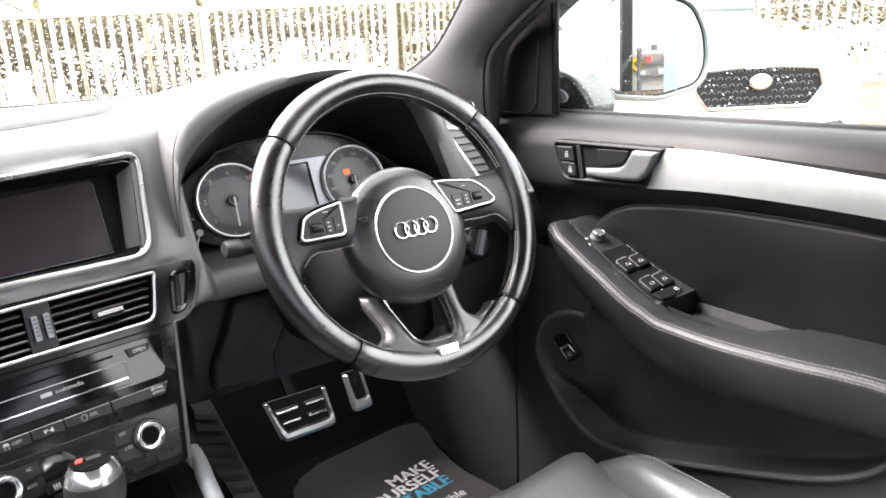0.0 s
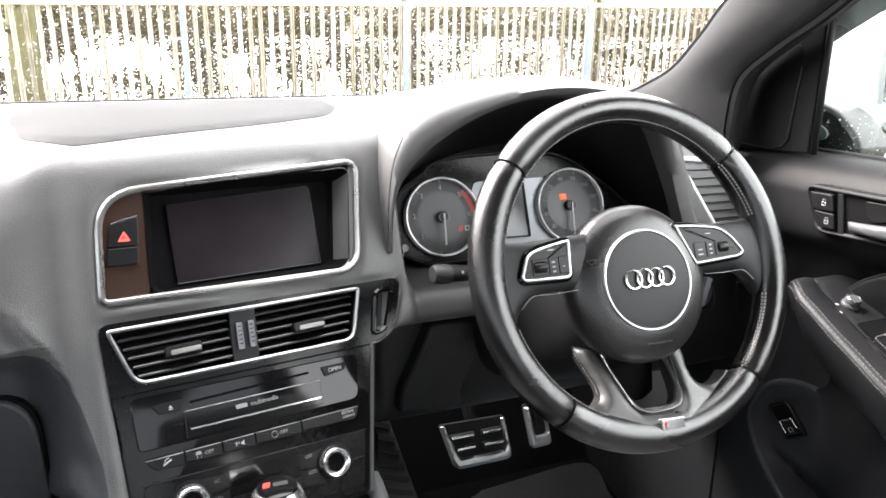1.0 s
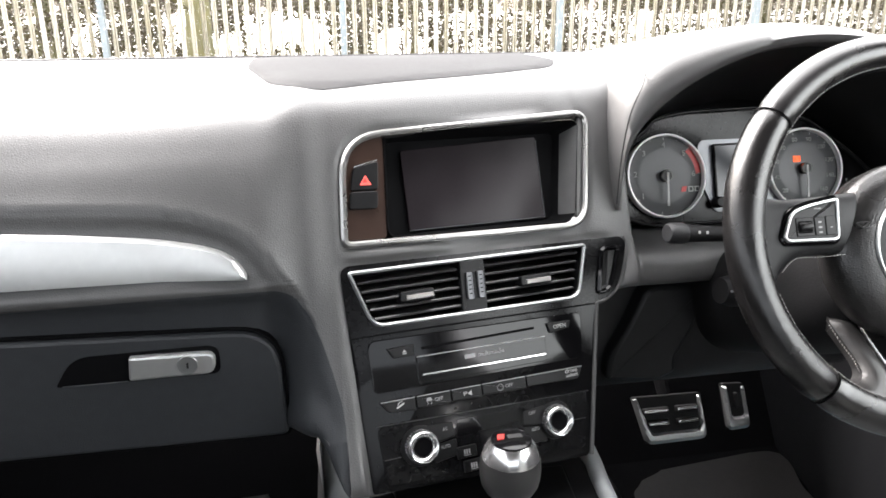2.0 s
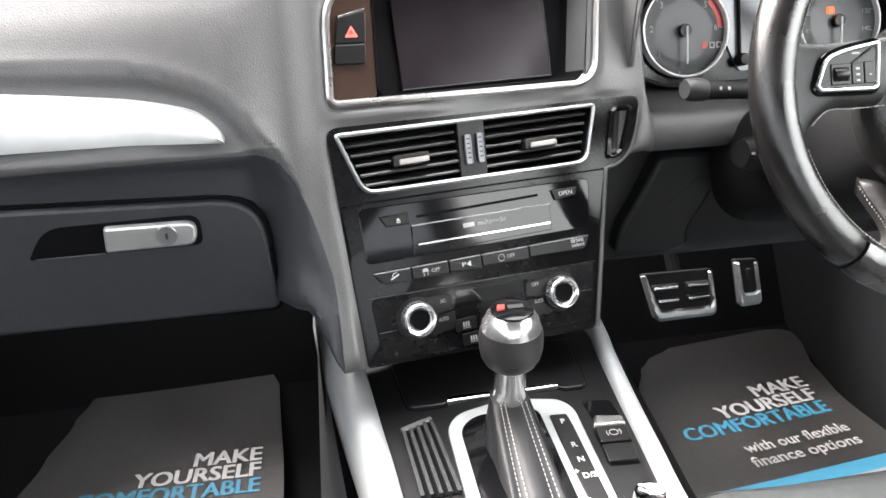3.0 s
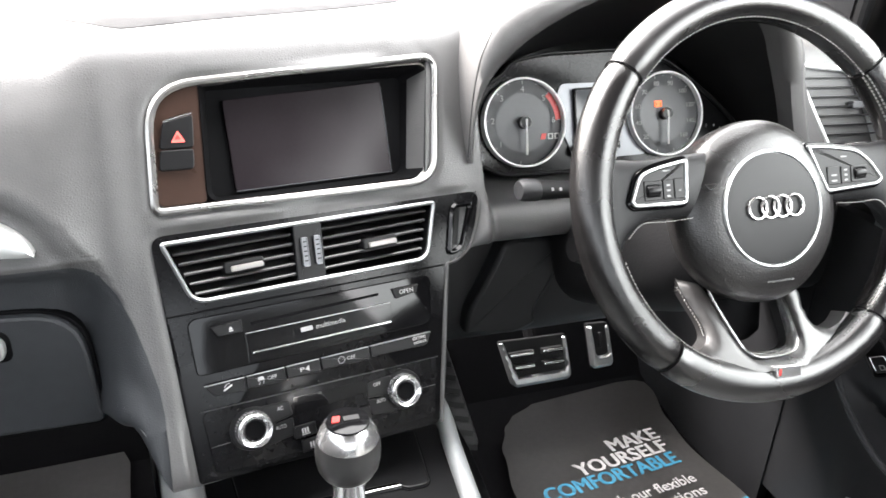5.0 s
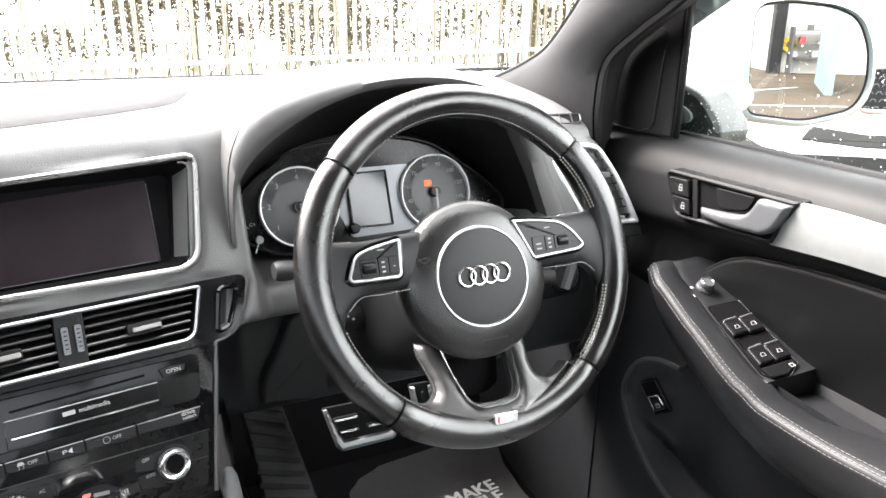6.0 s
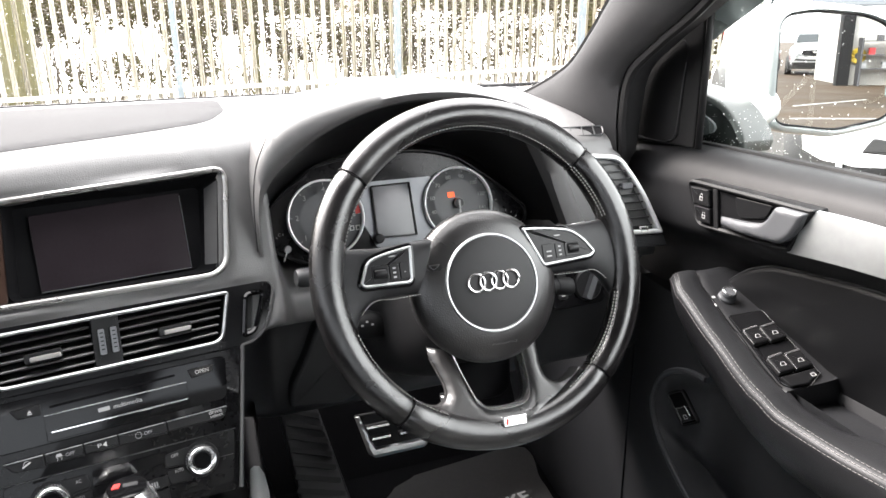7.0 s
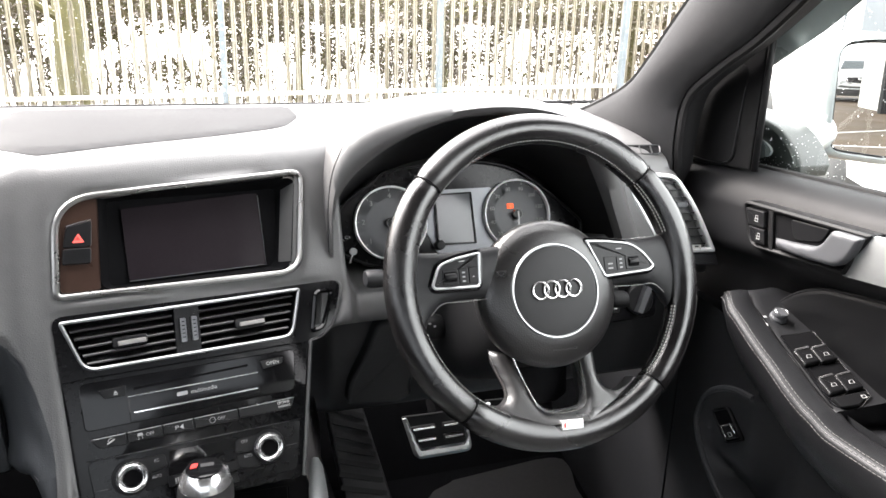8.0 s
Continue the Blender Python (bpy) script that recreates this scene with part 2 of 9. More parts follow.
def rain_material():
    """A drop gathers light from all round the sky behind it."""
    m = bpy.data.materials.new("rain_drops")
    m.use_nodes = True
    n, l = m.node_tree.nodes, m.node_tree.links
    n.clear()
    out, tr, ts, mix = (n.new("ShaderNode" + k) for k in ("OutputMaterial", "BsdfRefraction", "BsdfTranslucent", "MixShader"))
    tr.inputs["IOR"].default_value = 1.33
    tr.inputs["Roughness"].default_value = 0.15
    ts.inputs[0].default_value = (0.95, 0.95, 0.95, 1)
    mix.inputs[0].default_value = 0.42
    l.new(tr.outputs[0], mix.inputs[1])
    l.new(ts.outputs[0], mix.inputs[2])
    l.new(mix.outputs[0], out.inputs[0])
    return m


DROPS = rain_material()

# ---- mesh helpers ----
def V2(p):
    return Vector((p[0], p[1]))


def rounded(points, radius, steps=5):
    """A closed outline with rounded corners; radius is one number or one for each corner."""
    out, n = [], len(points)
    for i, p in enumerate(points):
        r = radius[i] if isinstance(radius, (list, tuple)) else radius
        p, a, b = V2(p), V2(points[i - 1]), V2(points[(i + 1) % n])
        da, db = (a - p), (b - p)
        la, lb = da.length, db.length
        if r <= 0 or la < 1e-6 or lb < 1e-6:
            out.append((p.x, p.y))
            continue
        cut = min(r, la * 0.48, lb * 0.48)
        pa, pb = p + da / la * cut, p + db / lb * cut
        for k in range(steps + 1):
            t = k / steps
            q = pa * (1 - t) ** 2 + p * 2 * t * (1 - t) + pb * t ** 2
            out.append((q.x, q.y))
    return out


def box2(x0, y0, x1, y1, r=0.0, steps=4):
    return rounded([(x0, y0), (x1, y0), (x1, y1), (x0, y1)], r, steps)


def ellipse2(cx, cy, rx, ry, n=32):
    return [(cx + rx * math.cos(2 * math.pi * k / n), cy + ry * math.sin(2 * math.pi * k / n)) for k in range(n)]


def area2(pts):
    return 0.5 * sum(pts[i - 1][0] * pts[i][1] - pts[i][0] * pts[i - 1][1] for i in range(len(pts)))


def inset2(pts, d):
    """The outline moved inwards by d (mitred, with a cap on the mitre)."""
    n, sign, out = len(pts), 1 if area2(pts) > 0 else -1, []
    for i in range(n):
        p, a, b = V2(pts[i]), V2(pts[i - 1]), V2(pts[(i + 1) % n])
        e1, e2 = p - a, b - p
        if e1.length < 1e-7:
            e1 = e2
        if e2.length < 1e-7:
            e2 = e1
        n1, n2 = Vector((-e1.y, e1.x)).normalized() * sign, Vector((-e2.y, e2.x)).normalized() * sign
        m = n1 + n2
        m = m.normalized() if m.length > 1e-6 else n1
        c = max(0.45, m.dot(n1))
        q = p + m * (d / c)
        out.append((q.x, q.y))
    return out


def loops(bm, rings, close_first=False, close_last=False, wrap=True):
    """Quads between rings of 3D points; the ends may be capped."""
    made = [[bm.verts.new(p) for p in ring] for ring in rings]
    n = len(made[0])
    for a, b in zip(made, made[1:]):
        for i in range(n if wrap else n - 1):
            j = (i + 1) % n
            try:
                bm.faces.new((a[i], a[j], b[j], b[i]))
            except ValueError:
                pass
    if close_first:
        bm.faces.new(made[0][::-1])
    if close_last:
        bm.faces.new(made[-1])
    return made


def slab(bm, pts, front, back, bevel=0.0, at=None):
    """A plate in the panel's frame (u, depth, v): a face at depth front, rounded over by bevel, sides to depth back."""
    if area2(pts) < 0:
        pts = pts[::-1]
    f = (lambda q: q) if at is None else (lambda q: at @ Vector(q))
    ring = lambda o, d: [f((p[0], d, p[1])) for p in o]
    rings = []
    if bevel > 0:
        s = 1 if back > front else -1
        rings.append(ring(inset2(pts, bevel), front))
        rings.append(ring(inset2(pts, bevel * 0.3), front + s * bevel * 0.3))
        rings.append(ring(pts, front + s * bevel))
    else:
        rings.append(ring(pts, front))
    rings.append(ring(pts, back))
    loops(bm, rings, True, True)


def rim_frame(bm, pts, width, front, back, bevel=0.001, inner=None):
    """A frame along an outline, with a rounded front edge."""
    if area2(pts) < 0:
        pts = pts[::-1]
    ring = lambda o, d: [(p[0], d, p[1]) for p in o]
    rings = [ring(pts, back), ring(pts, front + bevel), ring(inset2(pts, bevel), front), ring(inset2(pts, width - bevel), front), ring(inset2(pts, width), front + bevel), ring(inset2(pts, width), back)]
    made = loops(bm, rings)
    n = len(pts)
    for i in range(n):
        j = (i + 1) % n
        bm.faces.new((made[-1][i], made[-1][j], made[0][j], made[0][i]))


def turned(bm, profile, n=32, at=None):
    """A lathe round the depth axis: profile rows of (radius, depth)."""
    f = (lambda q: q) if at is None else (lambda q: at @ Vector(q))
    rings = [[f((r * math.cos(2 * math.pi * k / n), d, r * math.sin(2 * math.pi * k / n))) for k in range(n)] for r, d in profile]
    loops(bm, rings, profile[0][0] > 1e-6, profile[-1][0] > 1e-6)


def tube(bm, path, radius, n=10, closed=False, caps=True, flat=1.0):
    """A round bar along a path; radius is a number or one for each point; flat squeezes it along its second axis."""
    pts = [Vector(p) for p in path]
    m = len(pts)
    rad = radius if isinstance(radius, (list, tuple)) else [radius] * m
    rings, normal = [], None
    for i in range(m):
        a, b = pts[i - 1] if (i or closed) else pts[i], pts[(i + 1) % m] if (i < m - 1 or closed) else pts[i]
        t = (b - a).normalized()
        if normal is None:
            normal = t.orthogonal().normalized()
        normal = (normal - t * normal.dot(t)).normalized()
        side = t.cross(normal)
        rings.append([pts[i] + (normal * math.cos(2 * math.pi * k / n) + side * math.sin(2 * math.pi * k / n) * flat) * rad[i] for k in range(n)])
    if closed:
        made = loops(bm, rings)
        for k in range(n):
            j = (k + 1) % n
            try:
                bm.faces.new((made[-1][k], made[-1][j], made[0][j], made[0][k]))
            except ValueError:
                pass
    else:
        loops(bm, rings, caps, caps)


def curve(points, per=8, closed=False):
    """A Catmull-Rom curve through points of any dimension."""
    p = [np.array(q, float) for q in points]
    n, out = len(p), []
    for i in range(n if closed else n - 1):
        a, b, c, d = (p[(i - 1) % n], p[i], p[(i + 1) % n], p[(i + 2) % n]) if closed else (p[max(i - 1, 0)], p[i], p[i + 1], p[min(i + 2, n - 1)])
        for k in range(per):
            t = k / per
            out.append(tuple(0.5 * (2 * b + (c - a) * t + (2 * a - 5 * b + 4 * c - d) * t * t + (3 * b - a - 3 * c + d) * t ** 3)))
    if not closed:
        out.append(tuple(p[-1]))
    return out


def bar(bm, a, b, w, h, up=(0, 0, 1)):
    """A box bar from a to b, w wide and h high."""
    a, b, up = Vector(a), Vector(b), Vector(up)
    t = (b - a).normalized()
    s = t.cross(up).normalized() * w / 2
    u = s.cross(t).normalized() * h / 2
    loops(bm, [[a - s - u, a + s - u, a + s + u, a - s + u], [b - s - u, b + s - u, b + s + u, b - s + u]], True, True)


def finish(me, sharp=38):
    me.shade_smooth()
    me.set_sharp_from_angle(angle=radians(sharp))
    for p in me.polygons:  # flat caps stay flat
        if p.loop_total > 4:
            p.use_smooth = False


def mesh_of(bm, name, mat, sharp=38, flip_fix=True):
    if flip_fix:
        bmesh.ops.recalc_face_normals(bm, faces=bm.faces)
    me = bpy.data.meshes.new(name)
    bm.to_mesh(me)
    bm.free()
    for m in mat if isinstance(mat, (list, tuple)) else [mat]:
        me.materials.append(m)
    finish(me, sharp)
    return me


def part(name, bm, mat, parent=None, label="", sharp=38, fix=True):
    ob = new(name, mesh_of(bm, name, mat, sharp, fix))
    if parent is not None:
        ob.parent = parent
    if label:
        ob["label"] = label
    return ob


def thing(name, label, category, m=None, group="", kind=""):
    ob = new(name)
    ob.empty_display_size = 0.05
    if m is not None:
        ob.matrix_world = m
    return tagged(ob, label, category, group, kind)


def frame_of(origin, right, into):
    """A panel's frame: x to its right, y into it, z up along it."""
    y = Vector(into).normalized()
    x = Vector(right)
    x = (x - y * x.dot(y)).normalized()
    z = x.cross(y)
    m = Matrix((x, y, z)).transposed().to_4x4()
    m.translation = Vector(origin)
    return m


def words(name, text, size, at, mat, parent, width=None, bold=0.0, align="CENTER", depth=0.0002, strikes=()):
    """Lettering in the panel's frame; at is a matrix whose x, z plane is the panel (y into it)."""
    cu = bpy.data.curves.new(name, "FONT")
    cu.body, cu.size, cu.align_x, cu.align_y, cu.offset, cu.extrude = text, size, align, "CENTER", bold, depth
    cu.resolution_u = 3
    tmp = bpy.data.objects.new(name, cu)
    scene.collection.objects.link(tmp)
    bpy.context.view_layer.update()
    me = bpy.data.meshes.new_from_object(tmp.evaluated_get(bpy.context.evaluated_depsgraph_get()))
    bpy.data.objects.remove(tmp)
    bpy.data.curves.remove(cu)
    xs = [v.co.x for v in me.vertices]
    squeeze = width / (max(xs) - min(xs)) if width and xs else 1.0
    if strikes:  # a heavier face: the letters struck again beside themselves
        bm = bmesh.new()
        for k, (dx, dy) in enumerate(strikes):
            old = len(bm.verts)
            bm.from_mesh(me)
            bm.verts.ensure_lookup_table()
            for v in bm.verts[old:]:
                v.co += Vector((dx / squeeze, dy, 0.00008 * k))
        bm.to_mesh(me)
        bm.free()
    me.transform(at @ Matrix(((squeeze, 0, 0, 0), (0, 0, -1, 0), (0, 1, 0, 0), (0, 0, 0, 1))))
    me.materials.clear()
    me.materials.append(mat)
    ob = new(name, me)
    ob.parent = parent
    return ob


def at_uv(u, v, d=0.0, turn=0.0):
    """A place on a panel: u, v, depth d, turned in its plane by degrees."""
    return Matrix.Translation((u, d, v)) @ Matrix.Rotation(radians(-turn), 4, "Y")


def sheet(rows, bm, keep=None):
    """A grid of points as quads; keep(point) says which faces stay."""
    made = [[bm.verts.new(p) for p in row] for row in rows]
    for i in range(len(made) - 1):
        for j in range(len(made[0]) - 1):
            q = (made[i][j], made[i + 1][j], made[i + 1][j + 1], made[i][j + 1])
            if keep is None or keep(sum((v.co for v in q), Vector()) / 4):
                bm.faces.new(q)


def inside2(p, poly):
    hit, n = False, len(poly)
    for i in range(n):
        (x1, y1), (x2, y2) = poly[i - 1], poly[i]
        if (y1 > p[1]) != (y2 > p[1]) and p[0] < (x2 - x1) * (p[1] - y1) / (y2 - y1) + x1:
            hit = not hit
    return hit


def along(pts, step, closed=True):
    """An outline with no edge longer than step."""
    out = []
    for i in range(len(pts) if closed else len(pts) - 1):
        a, b = pts[i], pts[(i + 1) % len(pts)]
        n = max(1, math.ceil(math.hypot(b[0] - a[0], b[1] - a[1]) / step))
        out += [(a[0] + (b[0] - a[0]) * k / n, a[1] + (b[1] - a[1]) * k / n) for k in range(n)]
    return out if closed else out + [tuple(pts[-1])]


def edge_distance(p, line):
    """The distance of points p from an outline."""
    p, a = np.asarray(p, float), np.asarray(line, float)
    b = np.roll(a, -1, axis=0)
    d = np.full(len(p), 9.0)
    for q, r in zip(a, b):
        e = r - q
        t = np.clip(((p - q) @ e) / max(1e-12, e @ e), 0, 1)
        d = np.minimum(d, np.hypot(*(p - q - t[:, None] * e).T))
    return d


def line_distance(p, line):
    """The distance of one point from an open line."""
    best = 9.0
    for (ax, ay), (bx, by) in zip(line, line[1:]):
        ex, ey = bx - ax, by - ay
        t = min(1.0, max(0.0, ((p[0] - ax) * ex + (p[1] - ay) * ey) / max(1e-12, ex * ex + ey * ey)))
        best = min(best, math.hypot(p[0] - ax - t * ex, p[1] - ay - t * ey))
    return best


def quilt(bm, outline, step, place, back=None, extra=(), bare=None):
    """A padded skin over an outline: place(u, v, d) puts each point, d from the edge; back(u, v) closes its sides."""
    line = along(outline, step)
    us, vs = [p[0] for p in line], [p[1] for p in line]
    seeds = [(u, v) for i, v in enumerate(np.arange(min(vs) + step / 2, max(vs), step)) for u in np.arange(min(us) + step * (0.3 + 0.5 * (i % 2)), max(us), step)]
    if bare is not None:  # where the extra points stand alone
        seeds = [p for p in seeds if not bare(p)]
    seeds = [p for p in list(extra) + seeds if inside2(p, line)]
    far = edge_distance(seeds, line)
    pts = [Vector(p) for p in line] + [Vector(p) for p, d in zip(seeds, far) if d > step * 0.5]
    n = len(line)
    out, _, faces = geometry.delaunay_2d_cdt(pts, [(i, (i + 1) % n) for i in range(n)], [list(range(n))], 1, 1e-7)[:3]
    ds = edge_distance([tuple(p) for p in out], line)
    made = [bm.verts.new(place(p.x, p.y, max(0.0, d - 1e-6))) for p, d in zip(out, ds)]
    for f in faces:
        try:
            bm.faces.new([made[k] for k in f])
        except ValueError:
            pass
    if back is not None:
        loops(bm, [[place(p[0], p[1], 0.0) for p in line], [back(p[0], p[1]) for p in line]])


def ease(t):
    t = min(1.0, max(0.0, t))
    return t * t * (3 - 2 * t)


def blend(x, table):
    """Rows of numbers at stations x, eased from one to the next."""
    for (x0, a), (x1, b) in zip(table, table[1:]):
        if x <= x1:
            t = min(1.0, max(0.0, (x - x0) / (x1 - x0)))
            t = t * t * (3 - 2 * t)
            return [p + (q - p) * t for p, q in zip(a, b)]
    return list(table[-1][1])

# ---- dashboard ----
ST = frame_of((0, 0.14, 0.99), (1, 0.205, 0), (-0.205, 1, -0.42))


def face_y(x, z):
    """The centre stack's plane, canted towards the driver."""
    return 0.14 + 0.205 * x + 0.42 * (z - 0.99)


def stack_row(x, low=None):
    p = lambda z: face_y(x, z)
    rows = [(0.64, 1.148), (0.605, 1.160), (0.43, 1.166), (p(1.16) + 0.060, 1.163), (p(1.15) + 0.012, 1.151), (p(1.115), 1.115), (p(1.05), 1.05), (p(1.0), 1.0), (p(0.985), 0.985), (p(0.94), 0.94)]
    rows += low or [(p(0.86), 0.86), (p(0.797), 0.797), (p(0.79) + 0.10, 0.783)]
    return [c for q in rows for c in q]


def flat(rows):
    return [c for q in rows for c in q]


LEFT = flat([(0.64, 1.148), (0.605, 1.160), (0.43, 1.163), (0.275, 1.158), (0.205, 1.138), (0.166, 1.100), (0.135, 1.056), (0.1065, 1.000), (0.0980, 0.984), (0.1060, 0.958), (0.109, 0.86), (0.116, 0.828), (0.26, 0.80)])
LEFTIN = flat([(0.64, 1.148), (0.605, 1.160), (0.43, 1.165), (0.252, 1.160), (0.186, 1.143), (0.150, 1.104), (0.121, 1.050), (0.0985, 1.000), (0.0930, 0.984), (0.1040, 0.957), (0.108, 0.86), (0.115, 0.826), (0.26, 0.80)])
UNDERHOOD = flat([(0.64, 1.148), (0.605, 1.160), (0.52, 1.162), (0.47, 1.14), (0.42, 1.10), (0.40, 1.06), (0.34, 0.985), (0.255, 0.968), (0.20, 0.960), (0.192, 0.925), (0.265, 0.905), (0.275, 0.75), (0.42, 0.735)])
VENTSIDE = flat([(0.64, 1.146), (0.605, 1.156), (0.43, 1.152), (0.31, 1.140), (0.258, 1.124), (0.240, 1.100), (0.228, 1.05), (0.216, 1.0), (0.212, 0.975), (0.230, 0.935), (0.270, 0.905), (0.28, 0.75), (0.42, 0.735)])
KNEE = [(0.265, 0.905), (0.275, 0.75), (0.42, 0.735)]
DASH = [
    (-0.80, LEFT), (-0.42, LEFT), (-0.212, LEFTIN), (-0.168, stack_row(-0.168, [(face_y(-0.168, 0.89), 0.89), (face_y(-0.168, 0.845), 0.845), (0.16, 0.83)])), (-0.139, stack_row(-0.139)), (0.096, stack_row(0.096)),
    (0.132, stack_row(0.132, [(0.20, 0.88), (0.24, 0.78), (0.34, 0.745)])), (0.190, stack_row(0.190, KNEE)), (0.212, UNDERHOOD), (0.565, UNDERHOOD), (0.595, VENTSIDE), (0.80, VENTSIDE),
]
BEZEL = rounded([(-0.1335, 0.0280), (0.1385, 0.0190), (0.1620, 0.1465), (-0.1215, 0.1375)], [0.010, 0.026, 0.020, 0.042], 7)
PANEL = rounded([(-0.1375, -0.2100), (0.1005, -0.2240), (0.1355, -0.0655), (0.1500, -0.0640), (0.1660, -0.0545), (0.1775, -0.0340), (0.1900, 0.0030), (-0.1400, 0.0100)], [0.004, 0.006, 0.004, 0.010, 0.016, 0.016, 0.016, 0.012], 6)

dashboard = thing("dashboard", "soft grained dark grey dashboard with binnacle hood and glovebox", "dashboard")
st_inv = ST.inverted()
bez_cut, pan_cut = inset2(BEZEL if area2(BEZEL) > 0 else BEZEL[::-1], 0.0026), inset2(PANEL if area2(PANEL) > 0 else PANEL[::-1], 0.0030)
GLOVE = rounded([(-0.700, 0.826), (-0.192, 0.824), (-0.198, 0.945), (-0.700, 0.960)], [0.01, 0.012, 0.045, 0.01], 6)


def dash_keep(c):
    q = st_inv @ c
    if abs(q.y) < 0.02 and (inside2((q.x, q.z), bez_cut) or inside2((q.x, q.z), pan_cut)):
        return False
    return True


CREASE = [(-0.90, 1.074), (-0.42, 1.066), (-0.296, 1.060), (-0.263, 1.054), (-0.236, 1.045), (-0.217, 1.032), (-0.202, 1.016), (-0.181, 0.987), (-0.166, 0.955), (-0.154, 0.904), (-0.147, 0.845), (-0.141, 0.780)]
HOLLOW = CREASE + [(-0.141, 0.70), (-0.90, 0.70)]


def hollow(x, y, z):
    """How far the lower dash lies behind the soft crease above the decor strip."""
    if y > 0.24 or z > 1.10 or x > -0.13:
        return 0.0
    d = 9.0
    for (ax, az), (bx, bz) in zip(CREASE, CREASE[1:]):
        t = min(1.0, max(0.0, ((x - ax) * (bx - ax) + (z - az) * (bz - az)) / ((bx - ax) ** 2 + (bz - az) ** 2)))
        d = min(d, math.hypot(x - ax - t * (bx - ax), z - az - t * (bz - az)))
    if inside2((x, z), HOLLOW):
        t = min(1.0, d / 0.024)
        return 0.0085 * t * t * (3 - 2 * t)
    return -0.0018 * max(0.0, 1 - d / 0.016) ** 2


def near_edge(u, v, reach):
    """The distance from the openings of the centre stack, up to reach."""
    if inside2((u, v), BEZEL) or inside2((u, v), PANEL):
        return 0.0
    d = reach
    for o in (BEZEL, PANEL):
        for i in range(len(o)):
            (ax, az), (bx, bz) = o[i - 1], o[i]
            if min(abs(u - ax), abs(v - az)) > 0.2:
                continue
            s = (bx - ax) ** 2 + (bz - az) ** 2
            t = min(1.0, max(0.0, ((u - ax) * (bx - ax) + (v - az) * (bz - az)) / s)) if s > 0 else 0.0
            d = min(d, math.hypot(u - ax - t * (bx - ax), v - az - t * (bz - az)))
    return d


DASHEND = [(0.70, (0.80,)), (0.90, (0.785,)), (0.98, (0.768,)), (1.008, (0.760,)), (1.054, (0.735,)), (1.086, (0.713,)), (1.107, (0.695,)), (1.16, (0.680,))]


# where the darker lower dash begins under the decor strip; beside the stack it is shade put into the pad's colour
DARKEDGE = [(-0.90, 0.970), (-0.42, 0.979), (-0.356, 0.981), (-0.287, 0.9835), (-0.225, 0.985), (-0.198, 0.984), (-0.1865, 0.980), (-0.179, 0.974), (-0.168, 0.957), (-0.158, 0.934), (-0.1495, 0.906), (-0.1430, 0.880), (-0.1408, 0.860), (-0.1405, 0.70)]
UNDERPAD = DARKEDGE + [(-0.90, 0.70)]


def dark_edge(v, axis):
    """The other coordinate of the darker tone's edge at x (axis 0) or at height z (axis 1)."""
    for p, q in zip(DARKEDGE, DARKEDGE[1:]):
        lo, hi = sorted((p[axis], q[axis]))
        if lo <= v <= hi and (axis == 0 or p[0] > -0.18):
            return p[1 - axis] + (q[1 - axis] - p[1 - axis]) * (v - p[axis]) / (q[axis] - p[axis])
    return None


def dash_profile(x):
    c = blend(x, DASH)
    return curve([(c[2 * i], c[2 * i + 1]) for i in range(13)], 14)


def dash_front(x, z, y):
    """The dash face's depth at x and height z."""
    prof = dash_profile(x)[50:]
    for (ya, za), (yb, zb) in zip(prof, prof[1:]):
        if zb <= z <= za and za > zb:
            return ya + (yb - ya) * (za - z) / (za - zb)
    return y


def dash_point(x, y, z):
    """The dash surface: hollowed on the passenger side, dead flat round the stack's openings."""
    if y < 0.24 and x < -0.184 and 0.96 < z < 0.99 and abs(z - dark_edge(x, 0)) < (0.0016 if x > -0.215 else 0.0010):
        z = dark_edge(x, 0)
    if x > 0.60:  # the end beside the door turns away on a slant
        over = x - blend(z, DASHEND)[0]
        if over > 0.0:
            x, y = x - 0.85 * over, y + 0.9 * over
    turn = 0.014 * ease((1.01 - z) / 0.10) * min(1.0, max(0.0, (-0.141 - x) / 0.027)) ** 1.3 if y < 0.24 else 0.0
    p = Vector((x, y + hollow(x, y, z) + turn * ease((x + 0.235) / 0.05), z))
    if -0.20 < x < 0.21 and 0.75 < z < 1.15:
        q = st_inv @ p
        if abs(q.y) < 0.03:
            d = near_edge(q.x, q.z, 0.009)
            if d < 0.009:
                t = min(1.0, d / 0.009)
                q.y = 0.0012 + (q.y - 0.0012) * t * t * (3 - 2 * t)
                p = ST @ q
    return p


bm = bmesh.new()
rows = []
xs = sorted(set([round(-0.80 + 0.02 * k, 4) for k in range(25)] + [round(-0.32 + 0.0032 * k, 4) for k in range(168)] + [round(0.216 + 0.012 * k, 4) for k in range(49)]))
for x in xs:
    row = []
    for y, z in dash_profile(x):
        x1 = x
        if -0.235 < x < -0.1395 and y < 0.30 and z < 0.974:
            e = dark_edge(z, 1)
            x1 = -0.235 + (x + 0.235) * (e + 0.235) / 0.0558 if x <= -0.1792 else e + (x + 0.1792) * (-0.1395 - e) / 0.0397
            if z > 0.845:
                y = dash_front(x1, z, y)
            else:
                y, z = dash_profile(x1)[len(row)]
        row.append(dash_point(x1, y, z))
    rows.append(row)
sheet(rows, bm, dash_keep)
